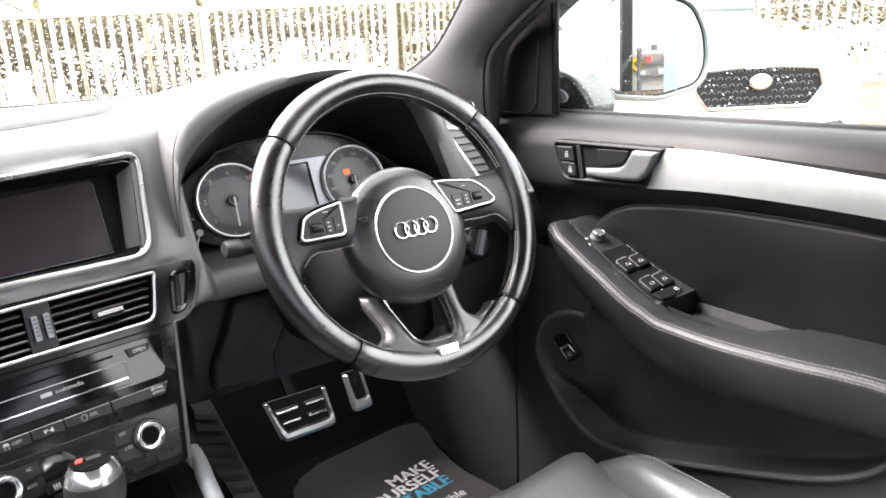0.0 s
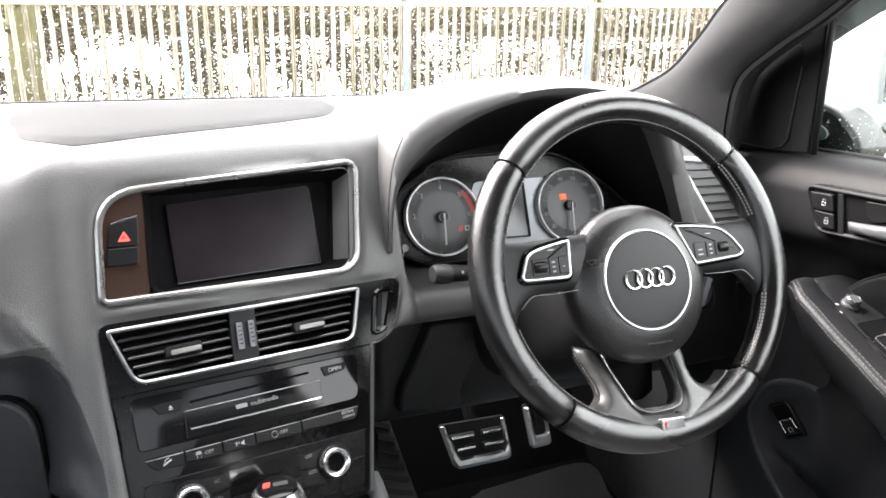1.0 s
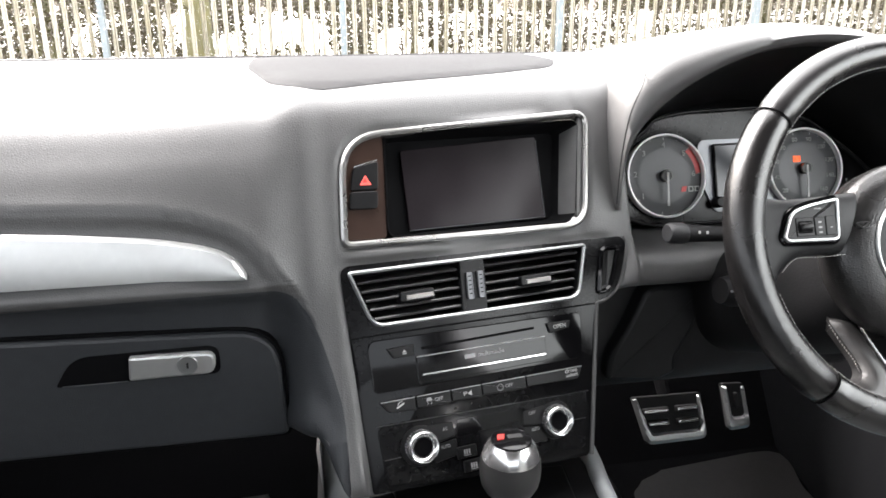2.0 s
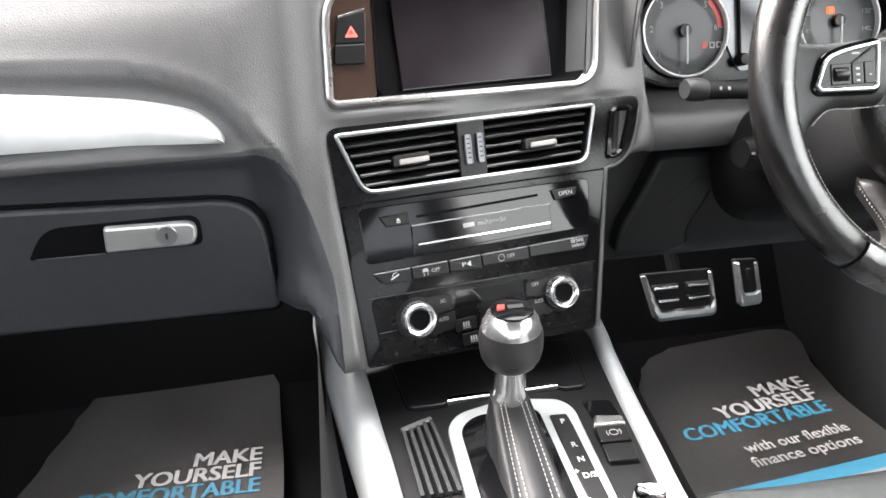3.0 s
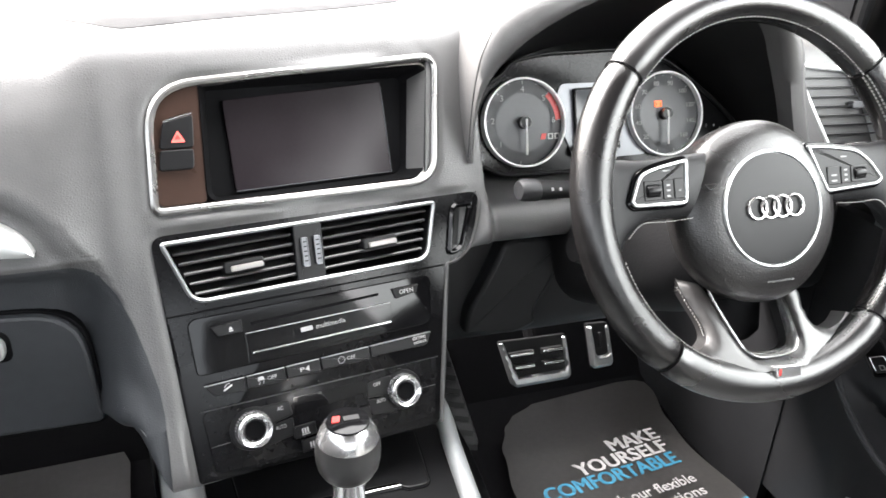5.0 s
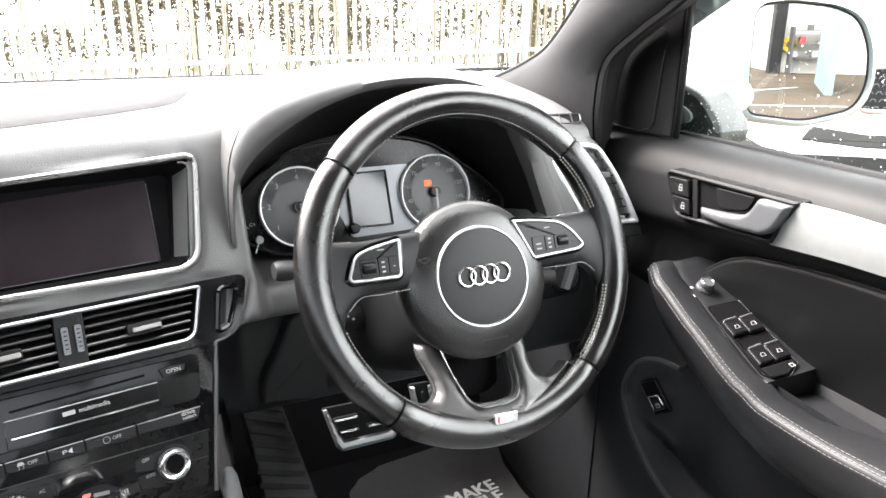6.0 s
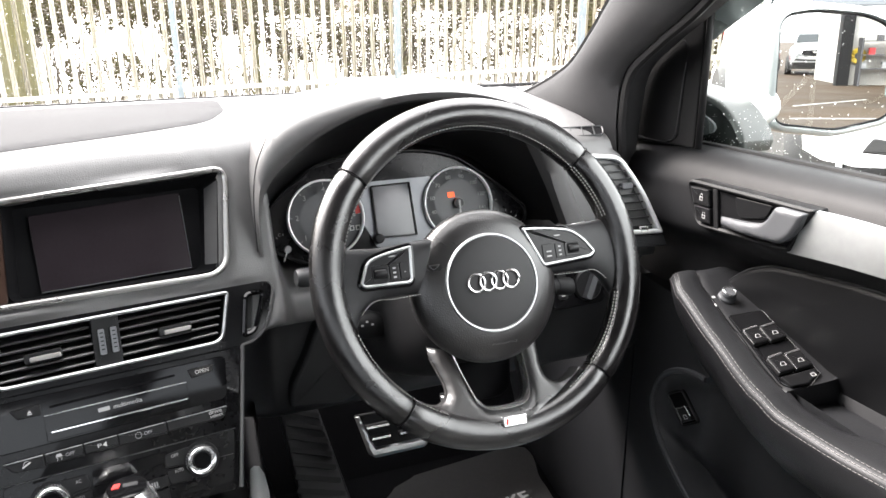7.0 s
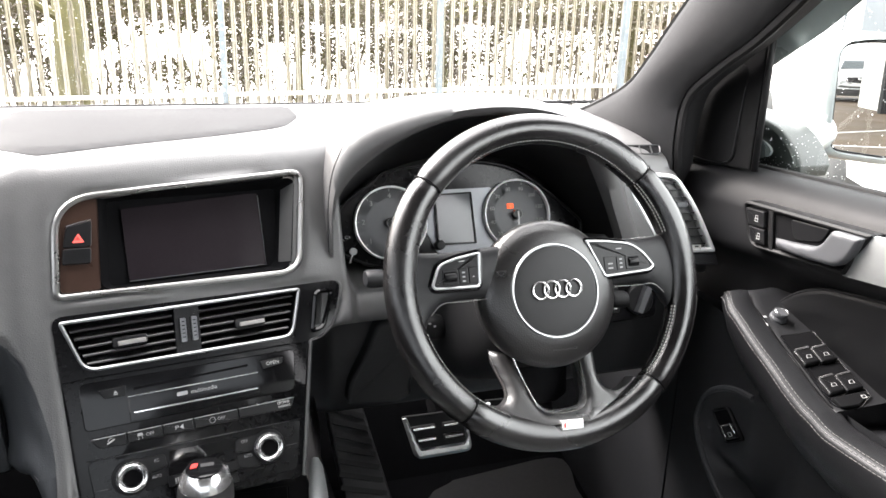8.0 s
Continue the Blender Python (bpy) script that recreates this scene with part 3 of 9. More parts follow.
for f in bm.faces:
    c = f.calc_center_median()
    # index 2: the darker tone, painted shade where it runs beside the stack
    if c.y < 0.24 and c.x < -0.14 and inside2((c.x, c.z), UNDERPAD):
        f.material_index = 2
    # index 1: hard plastic; also darkens the lit ledge under the lid
    if (c.x > 0.128 and c.z < 0.925) or c.z < 0.79 or (c.x < -0.197 and c.z < 0.868):
        f.material_index = 1
dash_pad = part("dash_pad", bm, [PAD, LOWER, GLOVEGREY], dashboard, "soft grained grey upper and lower dash moulding", sharp=60)

# a flush insert on the dash top
def dash_top(x, y):
    c = blend(x, DASH)
    prof = curve([(c[2 * i], c[2 * i + 1]) for i in range(7)], 14)
    for (ya, za), (yb, zb) in zip(prof, prof[1:]):
        if yb <= y <= ya:
            return zb + (za - zb) * (y - yb) / max(1e-6, ya - yb)
    return prof[-1][1]


bm = bmesh.new()
COVERLINE = rounded([(-0.226, 0.535), (-0.2255, 0.374), (-0.194, 0.231), (-0.160, 0.1985), (-0.114, 0.207), (-0.026, 0.245), (0.073, 0.287), (0.138, 0.319), (0.166, 0.400), (0.168, 0.535)], [0.004, 0.03, 0.025, 0.03, 0.02, 0.02, 0.02, 0.03, 0.02, 0.004], 5)
quilt(bm, COVERLINE, 0.011, lambda u, v, d: (u, v, dash_top(u, v) + 0.0006 + 0.0022 * ease(d / 0.006)))
part("centre_speaker_cover", bm, COVER, dashboard, "flat speaker cover flush in the dash top", sharp=60)
bm = bmesh.new()
tube(bm, curve([(-0.78, 0.60, 1.160), (0, 0.622, 1.158), (0.78, 0.60, 1.158)], 10), 0.0035, 8)
part("windscreen_seal", bm, RUBBER, dashboard)

# binnacle hood
lip = [(0.178, 1.020), (0.177, 1.062), (0.183, 1.097), (0.203, 1.128), (0.240, 1.158), (0.290, 1.183), (0.340, 1.197), (0.392, 1.201), (0.445, 1.196), (0.494, 1.180), (0.529, 1.152), (0.547, 1.118), (0.567, 1.070), (0.595, 1.010)]
crest = [(0.171, 1.020), (0.171, 1.085), (0.176, 1.128), (0.190, 1.163), (0.222, 1.188), (0.280, 1.205), (0.338, 1.213), (0.395, 1.215), (0.452, 1.209), (0.507, 1.193), (0.553, 1.164), (0.583, 1.126), (0.604, 1.072), (0.636, 1.010)]
inner = [(0.190, 0.975), (0.188, 1.005), (0.200, 1.038), (0.222, 1.066), (0.255, 1.092), (0.300, 1.108), (0.345, 1.117), (0.385, 1.120), (0.430, 1.116), (0.475, 1.104), (0.515, 1.082), (0.546, 1.052), (0.566, 1.015), (0.572, 0.980)]
lip, crest, inner = curve(lip, 6), curve(crest, 6), curve(inner, 6)
towards = lambda p, k: (p[0] + (0.387 - p[0]) * k, p[1] + (1.06 - p[1]) * k)
roll_in = [towards(p, 0.055 * ease((p[1] - 1.05) / 0.10)) for p in lip]
roll_mid = [towards(p, 0.024 * ease((p[1] - 1.05) / 0.10)) for p in lip]
lip_y = lambda z: 0.163 + 0.10 * (1.20 - z)
bm = bmesh.new()
rings = [
    [(x, lip_y(z) + 0.030, z) for x, z in roll_in],
    [(x, lip_y(z) + 0.014, z) for x, z in roll_mid],
    [(x, lip_y(z) + 0.004, z) for x, z in lip],
    [(x, lip_y(z) + 0.003, z + 0.001) for x, z in [((a[0] * 0.6 + b[0] * 0.4), (a[1] * 0.6 + b[1] * 0.4)) for a, b in zip(lip, crest)]],
    [(x, lip_y(z) + 0.018, z) for x, z in [((a[0] * 0.15 + b[0] * 0.85), (a[1] * 0.15 + b[1] * 0.85)) for a, b in zip(lip, crest)]],
    [(x, lip_y(z) + 0.034, z) for x, z in crest],
    [(x, lip_y(z) + 0.085, z + 0.001) for x, z in crest],
]
for y, s in ((0.33, 0.86), (0.42, 0.55), (0.50, 0.18), (0.56, -0.12)):
    rings.append([(0.387 + (x - 0.387) * (1 + 0.05 * (y - 0.2) / 0.3), y, 1.158 + (z - 1.158) * s if z > 1.158 else z - 0.02 * (1 - s)) for x, z in crest])
loops(bm, rings, wrap=False)
part("binnacle_hood", bm, PAD, dashboard, "padded hood arching over the instruments", sharp=75)
bm = bmesh.new()
loops(bm, [[(x, lip_y(z) + 0.030, z) for x, z in roll_in], [(0.387 + (x - 0.387) * 0.99, 0.24, z - 0.02) for x, z in roll_in], [(x, 0.315, z) for x, z in inner]], wrap=False)
part("hood_lining", bm, SATIN, dashboard, "black lining inside the instrument hood", sharp=75)
bm = bmesh.new()
tube(bm, curve([(0.170, 0.178, 1.030), (0.1695, 0.173, 1.085), (0.174, 0.170, 1.128), (0.186, 0.172, 1.158), (0.200, 0.200, 1.1690), (0.226, 0.275, 1.1675)], 6), 0.0007, 6)
part("hood_shut_line", bm, LOWER, dashboard)
# knee panel and the cheek beside the column
bm = bmesh.new()
slab(bm, rounded([(0.263, 0.901), (0.247, 0.895), (0.228, 0.848), (0.205, 0.807), (0.203, 0.773), (0.274, 0.765), (0.302, 0.777), (0.296, 0.796), (0.318, 0.838), (0.330, 0.873), (0.330, 0.897)], [0.006, 0.01, 0.02, 0.02, 0.006, 0.012, 0.014, 0.014, 0.03, 0.01, 0.006], 5), 0.243, 0.30, 0.006)
part("knee_panel", bm, LOWER, dashboard, "dark knee panel below the column", sharp=60)

# the decor strip on the passenger side
bm = bmesh.new()
top = curve([(-0.78, 1.058), (-0.60, 1.054), (-0.43, 1.046), (-0.333, 1.038), (-0.279, 1.031), (-0.250, 1.0245), (-0.236, 1.0170), (-0.2275, 1.0090), (-0.2235, 1.0030), (-0.2230, 1.0005)], 6)
ring_a, ring_b, ring_c = [], [], []
for x, z in top:
    lo = 0.9985
    yb = blend(x, DASH)
    ya = 0.110 if x < -0.3 else 0.110 - 0.011 * min(1, (x + 0.3) / 0.08)
    ring_a.append((x, ya + 0.012 + (z - lo) * 0.10, z))
    ring_b.append((x, ya + 0.001 + (z - lo) * 0.16, max(z - 0.002, lo + 0.0003)))
    ring_c.append((x, ya - 0.001, lo))
ring_d = [(p[0], p[1] + 0.02, p[2] - 0.002) for p in ring_c]
mid = [(a[0], (a[1] + b[1]) / 2 - 0.0025, (a[2] + b[2]) / 2) for a, b in zip(ring_b, ring_c)]
loops(bm, [ring_a, ring_b, mid, ring_c, ring_d], wrap=False)
part("decor_strip", bm, BRUSHED, dashboard, "satin aluminium decor strip with a rounded end", sharp=50)

# glovebox
bm = bmesh.new()
lidpts = inset2(GLOVE if area2(GLOVE) > 0 else GLOVE[::-1], 0.003)
slab(bm, lidpts, 0.1055, 0.20, 0.0035)
glovebox = part("glovebox_lid", bm, GLOVEGREY, dashboard, "dark grey glovebox lid with rounded corner")
bm = bmesh.new()
rim_frame(bm, inset2(GLOVE if area2(GLOVE) > 0 else GLOVE[::-1], -0.0005), 0.0030, 0.1100, 0.20, 0.0005)
part("lid_gap", bm, DARK, dashboard)
# flat plate on the lid; the recess's shade is put into its colour
bm = bmesh.new()
slab(bm, rounded([(-0.404, 0.9020), (-0.255, 0.9030), (-0.255, 0.9330), (-0.386, 0.9310)], [0.004, 0.009, 0.012, 0.026], 6), 0.1048, 0.118, 0.0)
part("handle_recess", bm, DARK, glovebox)
bm = bmesh.new()
tube(bm, [(-0.398, 0.1046, 0.9022), (-0.340, 0.1046, 0.9026)], 0.0007, 6)
part("recess_edge", bm, LEVER, glovebox)
bm = bmesh.new()
slab(bm, rounded([(-0.338, 0.905), (-0.260, 0.906), (-0.258, 0.928), (-0.336, 0.929)], [0.003, 0.009, 0.010, 0.003]), 0.0985, 0.118, 0.0025)
latch = part("latch_handle", bm, BRUSHED, glovebox, "silver glovebox latch")
bm = bmesh.new()
turned(bm, [(0.0095, 0.0985), (0.0090, 0.0968), (0.0070, 0.0970)], 28, Matrix.Translation((-0.284, 0, 0.9175)))
part("lock_barrel", bm, SILVER, latch)
bm = bmesh.new()
slab(bm, box2(-0.2850, 0.9145, -0.2830, 0.9205, 0.001), 0.0970, 0.100)
part("keyhole", bm, DARK, latch)

# ---- centre stack: display, vents, radio, climate ----
display = thing("infotainment_display", "switched-off dark screen in a chrome-edged recess", "car display", ST)
bm = bmesh.new()
rim_frame(bm, inset2(BEZEL if area2(BEZEL) > 0 else BEZEL[::-1], -0.0015), 0.0066, -0.0042, 0.012, 0.0022)
part("chrome_bezel", bm, BEZELMETAL, display, "satin silver bezel")
hole = rounded([(-0.0865, 0.0325), (0.128, 0.0262), (0.150, 0.1375), (-0.0765, 0.1355)], [0.012, 0.016, 0.012, 0.004], 6)
back = rounded([(-0.076, 0.0360), (0.116, 0.0330), (0.132, 0.1300), (-0.066, 0.1330)], [0.008, 0.012, 0.008, 0.004], 6)
bm = bmesh.new()
h3 = lambda o, d: [(p[0], d, p[1]) for p in o]
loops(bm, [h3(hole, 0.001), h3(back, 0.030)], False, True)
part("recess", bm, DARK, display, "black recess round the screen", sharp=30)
bm = bmesh.new()
slab(bm, rounded([(0.1285, 0.0250), (0.1345, 0.0262), (0.1562, 0.1400), (0.1500, 0.1395)], [0.003, 0.02, 0.012, 0.003]), 0.0005, 0.004)
loops(bm, [[(0.1275, 0.0008, 0.030), (0.1488, 0.0008, 0.1362)], [(0.1190, 0.0215, 0.037), (0.1360, 0.0215, 0.127)]], wrap=False)
part("recess_cheek", bm, PAD, display, "grey flared cheek of the recess")
bm = bmesh.new()
slab(bm, rounded([(-0.1270, 0.0340), (-0.0868, 0.0326), (-0.0768, 0.1352), (-0.1170, 0.1305)], [0.006, 0.004, 0.004, 0.034], 6), 0.0025, 0.008, 0.0006)
part("switch_panel", bm, BROWNISH, display, "smoked dark switch panel")
for name, pts, lab in (("hazard_button", [(-0.1185, 0.0822), (-0.0900, 0.0808), (-0.0860, 0.1095), (-0.1125, 0.1045)], "dark hazard button with red triangle"), ("blank_button", [(-0.1215, 0.0640), (-0.0928, 0.0626), (-0.0902, 0.0798), (-0.1187, 0.0812)], "dark blank button")):
    bm = bmesh.new()
    slab(bm, rounded(pts, 0.0035), -0.0015, 0.006, 0.0010)
    btn = part(name, bm, SATIN, display, lab)
    if name == "hazard_button":
        bm = bmesh.new()
        slab(bm, rounded([(-0.1085, 0.0868), (-0.0965, 0.0862), (-0.1013, 0.0965)], 0.0012), -0.0019, 0.0)
        part("hazard_triangle", bm, LITRED, btn, "glowing red triangle")
        bm = bmesh.new()
        slab(bm, rounded([(-0.1052, 0.0892), (-0.1000, 0.0890), (-0.1021, 0.0935)], 0.0004), -0.0022, 0.0)
        part("triangle_middle", bm, REDMARK, btn)
        bm = bmesh.new()
        tube(bm, [(-0.1118, -0.0012, 0.1052), (-0.0995, -0.0012, 0.1082), (-0.0868, -0.0012, 0.1104)], 0.0007, 6)
        part("button_edge", bm, CHROME, btn)
bm = bmesh.new()
slab(bm, rounded([(-0.0545, 0.0385), (0.1045, 0.0358), (0.1070, 0.1270), (-0.0530, 0.1225)], 0.003), 0.0255, 0.032, 0.0008)
scr = part("screen", bm, SCREEN, display, "dark unlit screen glass")
bm = bmesh.new()
tube(bm, [(-0.0543, 0.0252, 0.0386), (0.1044, 0.0252, 0.0360), (0.1066, 0.0252, 0.1225)], 0.00055, 6)
part("screen_edge", bm, LEVER, scr, "thin bright edge")

stack = thing("centre_stack", "satin black centre stack panel holding vents and controls", "control panel", ST)
bm = bmesh.new()
VENT = rounded([(-0.1160, -0.0535), (0.1165, -0.0580), (0.1345, 0.0005), (-0.1345, 0.0045)], [0.014, 0.014, 0.007, 0.006], 6)
RADIO = rounded([(-0.1235, -0.1160), (0.1075, -0.1210), (0.1150, -0.0720), (-0.1240, -0.0650)], [0.006, 0.010, 0.008, 0.010], 5)
# the face plate is four bands round the vent opening, so that the opening goes through it
PAN = PANEL if area2(PANEL) > 0 else PANEL[::-1]
VEN = VENT if area2(VENT) > 0 else VENT[::-1]


def ray_out(poly, a):
    """Where the ray from the vent's middle at angle a leaves an outline."""
    ox, oy, dx, dy = 0.0, -0.027, math.cos(a), math.sin(a)
    best = None
    for i in range(len(poly)):
        (x1, y1), (x2, y2) = poly[i - 1], poly[i]
        den = dx * (y2 - y1) - dy * (x2 - x1)
        if abs(den) < 1e-12:
            continue
        s = ((x1 - ox) * (y2 - y1) - (y1 - oy) * (x2 - x1)) / den
        q = ((x1 - ox) * dy - (y1 - oy) * dx) / den
        if s > 0 and -1e-9 <= q <= 1 + 1e-9:
            best = s if best is None else max(best, s)
    return (ox + best * dx, oy + best * dy)


angles = sorted([math.atan2(p[1] + 0.027, p[0]) for p in PAN + VEN] + [math.radians(3 * k - 180) for k in range(120)])
o_ring, i_ring = [ray_out(PAN, a) for a in angles], [ray_out(VEN, a) for a in angles]
o_in = [(p[0] + (q[0] - p[0]) * 0.03, p[1] + (q[1] - p[1]) * 0.03) for p, q in zip(o_ring, i_ring)]
loops(bm, [h3(o_ring, 0.10), h3(o_ring, 0.0005), h3(o_in, -0.0012), h3(i_ring, -0.0012), h3(i_ring, 0.012)], False, False)
part("face_plate", bm, PANELBLACK, stack, sharp=30, fix=True)
bm = bmesh.new()
tube(bm, [(0.1368, -0.0005, -0.0665), (0.1190, -0.0005, -0.148), (0.1025, -0.0005, -0.223)], 0.0024, 8)
part("side_moulding", bm, PAD, stack, "thin grey edge moulding")
bm = bmesh.new()
tube(bm, [(-0.1385, -0.0012, -0.0600), (0.0, -0.0012, -0.0628), (0.1340, -0.0012, -0.0660)], 0.0009, 6)
part("joint_line", bm, DARK, stack)

bm = bmesh.new()
tube(bm, [(p[0], -0.0006, p[1]) for p in PAN if p[0] > 0.1300 and p[1] < 0.0020], 0.0020, 8)
part("lobe_edge", bm, PAD, stack, "grey rounded edge round the panel's end")

vent = thing("centre_air_vent", "twin centre air vents with silver surround and black slats", "air vent", ST)
bm = bmesh.new()
rim_frame(bm, VENT, 0.0038, -0.0046, 0.008, 0.0016)
part("vent_surround", bm, SILVER, vent, "satin silver surround")
# duct walls coloured near-black for the shade between the slats
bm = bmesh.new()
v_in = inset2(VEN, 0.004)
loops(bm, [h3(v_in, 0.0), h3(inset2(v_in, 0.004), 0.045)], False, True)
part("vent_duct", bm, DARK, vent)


def edge_u(v, side):
    """The vent opening's left or right end at height v."""
    t = (v + 0.055) / 0.057
    return (-0.1120 - 0.0190 * t) if side < 0 else (0.1140 + 0.0170 * t)


slat_v = [-0.0085, -0.0178, -0.0271, -0.0364, -0.0457]
for side in (-1, 1):
    for v in slat_v:
        a, b = (edge_u(v, -1) + 0.004, -0.0185) if side < 0 else (0.0095, edge_u(v, 1) - 0.004)
        lean = -0.0042 * ((a + b) / 2) / 0.12
        bm = bmesh.new()
        rings = []
        for u in (a, b):
            w = v - 0.010 * (u + 0.13) * 0.15
            rings.append([(u, 0.0045, w - 0.0010), (u, 0.0024, w - 0.0004), (u, 0.0020, w + 0.0008), (u, 0.0030, w + 0.0020), (u, 0.024, w + 0.0062), (u, 0.024, w + 0.0046)])
        loops(bm, rings, True, True)
        part("slat", bm, SLAT, vent)
bm = bmesh.new()
slab(bm, rounded([(-0.0195, -0.0530), (0.0080, -0.0540), (0.0115, 0.0005), (-0.0160, 0.0015)], 0.001), -0.0012, 0.02, 0.0008)
part("vent_divider", bm, SATIN, vent)
for u0 in (-0.0118, 0.0006):
    W = rounded([(u0 - 0.0012, -0.0400), (u0 + 0.0052, -0.0402), (u0 + 0.0066, -0.0128), (u0 + 0.0004, -0.0126)], 0.0018)
    bm = bmesh.new()
    slab(bm, W, -0.0042, 0.004, 0.0008)
    tw = part("thumb_wheel", bm, PLATEGREY, vent, "ribbed grey thumb wheel")
    bm = bmesh.new()
    rim_frame(bm, W, 0.0009, -0.0052, 0.0, 0.0003)
    part("wheel_edge", bm, PLATEGREY, tw)
    bm = bmesh.new()
    for k in range(5):
        v = -0.0350 + 0.0044 * k
        slab(bm, box2(u0 + 0.0008 + 0.0002 * k, v, u0 + 0.0040 + 0.0002 * k, v + 0.0012, 0.0003), -0.0050, -0.004)
    part("wheel_rib", bm, SATIN, tw)
for uc, vc in ((-0.0660, -0.0275), (0.0670, -0.0300)):
    bm = bmesh.new()
    slab(bm, box2(uc - 0.0180, vc - 0.0055, uc + 0.0180, vc + 0.0055, 0.003), -0.0040, 0.012, 0.0015)
    tab = part("vent_tab", bm, SATIN, vent)
    bm = bmesh.new()
    slab(bm, box2(uc - 0.0130, vc - 0.0042, uc + 0.0165, vc + 0.0012, 0.0018), -0.0066, -0.003, 0.0012)
    part("tab_insert", bm, TABGREY, tab, "silver insert of the vent tab")
bm = bmesh.new()
POCK = rounded([(0.1370, -0.0580), (0.1560, -0.0560), (0.1780, -0.0065), (0.1500, -0.0050)], [0.008, 0.018, 0.010, 0.009], 6)
rim_frame(bm, POCK, 0.0055, -0.0062, 0.004, 0.0024)
part("pocket_rim", bm, GLOSS, stack, "black rim of a slim coin pocket")
bm = bmesh.new()
slab(bm, inset2(POCK if area2(POCK) > 0 else POCK[::-1], 0.0024), -0.0016, 0.0)
part("pocket_well", bm, SATIN, stack)
bm = bmesh.new()
slab(bm, rounded([(0.1500, -0.0515), (0.1560, -0.0490), (0.1695, -0.0100), (0.1600, -0.0095)], 0.003), -0.0028, 0.0, 0.0012)
slab(bm, rounded([(0.1385, -0.0535), (0.1510, -0.0530), (0.1530, -0.0480), (0.1395, -0.0490)], 0.002), -0.0026, 0.0, 0.0010)
part("pocket_tongue", bm, SLAT, stack, "inner wall of the coin pocket")

radio = thing("radio_unit", "gloss black disc player with a silver strip", "car radio", ST)
bm = bmesh.new()
slab(bm, RADIO, -0.0025, 0.004, 0.0010)
part("radio_face", bm, GLOSS, radio)
bm = bmesh.new()
slab(bm, rounded([(-0.0780, -0.1150), (0.0655, -0.1160), (0.0665, -0.0905), (-0.0768, -0.0878)], 0.001), -0.0042, -0.002, 0.0006)
flap = part("disc_flap", bm, GLOSS, radio)
bm = bmesh.new()
tube(bm, [(-0.0765, -0.0042, -0.0879), (0.0662, -0.0042, -0.0908)], 0.0006, 6)
part("flap_edge", bm, DIMMARK, flap)
bm = bmesh.new()
slab(bm, box2(-0.0700, -0.0815, 0.0560, -0.0790, 0.001), -0.0028, -0.0024)
part("disc_slot", bm, DARK, radio)
bm = bmesh.new()
slab(bm, rounded([(-0.0732, -0.1068), (0.0640, -0.1100), (0.0640, -0.1076), (-0.0730, -0.1044)], 0.0006), -0.0062, -0.004, 0.0006)
part("silver_strip", bm, CHROME, radio, "polished silver strip")
for name, pts in (("eject_button", [(-0.1000, -0.0852), (-0.0785, -0.0857), (-0.0775, -0.0745), (-0.1058, -0.0750)]), ("open_button", [(0.0728, -0.0885), (0.0965, -0.0860), (0.0992, -0.0785), (0.0700, -0.0778)])):
    bm = bmesh.new()
    slab(bm, rounded(pts, 0.0012), -0.0050, -0.002, 0.0009)
    b = part(name, bm, SATIN, radio, "raised black button")
    if name == "open_button":
        words("open_lettering", "OPEN", 0.0062, at_uv(0.0850, -0.0829, -0.0052), MARK, b, 0.0150)
    else:
        bm = bmesh.new()
        slab(bm, [(-0.0905, -0.0812), (-0.0865, -0.0812), (-0.0885, -0.0782)], -0.0053, -0.005)
        slab(bm, box2(-0.0905, -0.0828, -0.0865, -0.0819), -0.0053, -0.005)
        part("eject_symbol", bm, MARK, b)
words("player_lettering", "multimedia", 0.0066, at_uv(0.0030, -0.0966, -0.0045), DIMMARK, radio, 0.0290)
bm = bmesh.new()
slab(bm, box2(-0.0265, -0.0985, -0.0150, -0.0943, 0.0008), -0.0046, -0.0042)
part("maker_bar", bm, DIMMARK, radio)

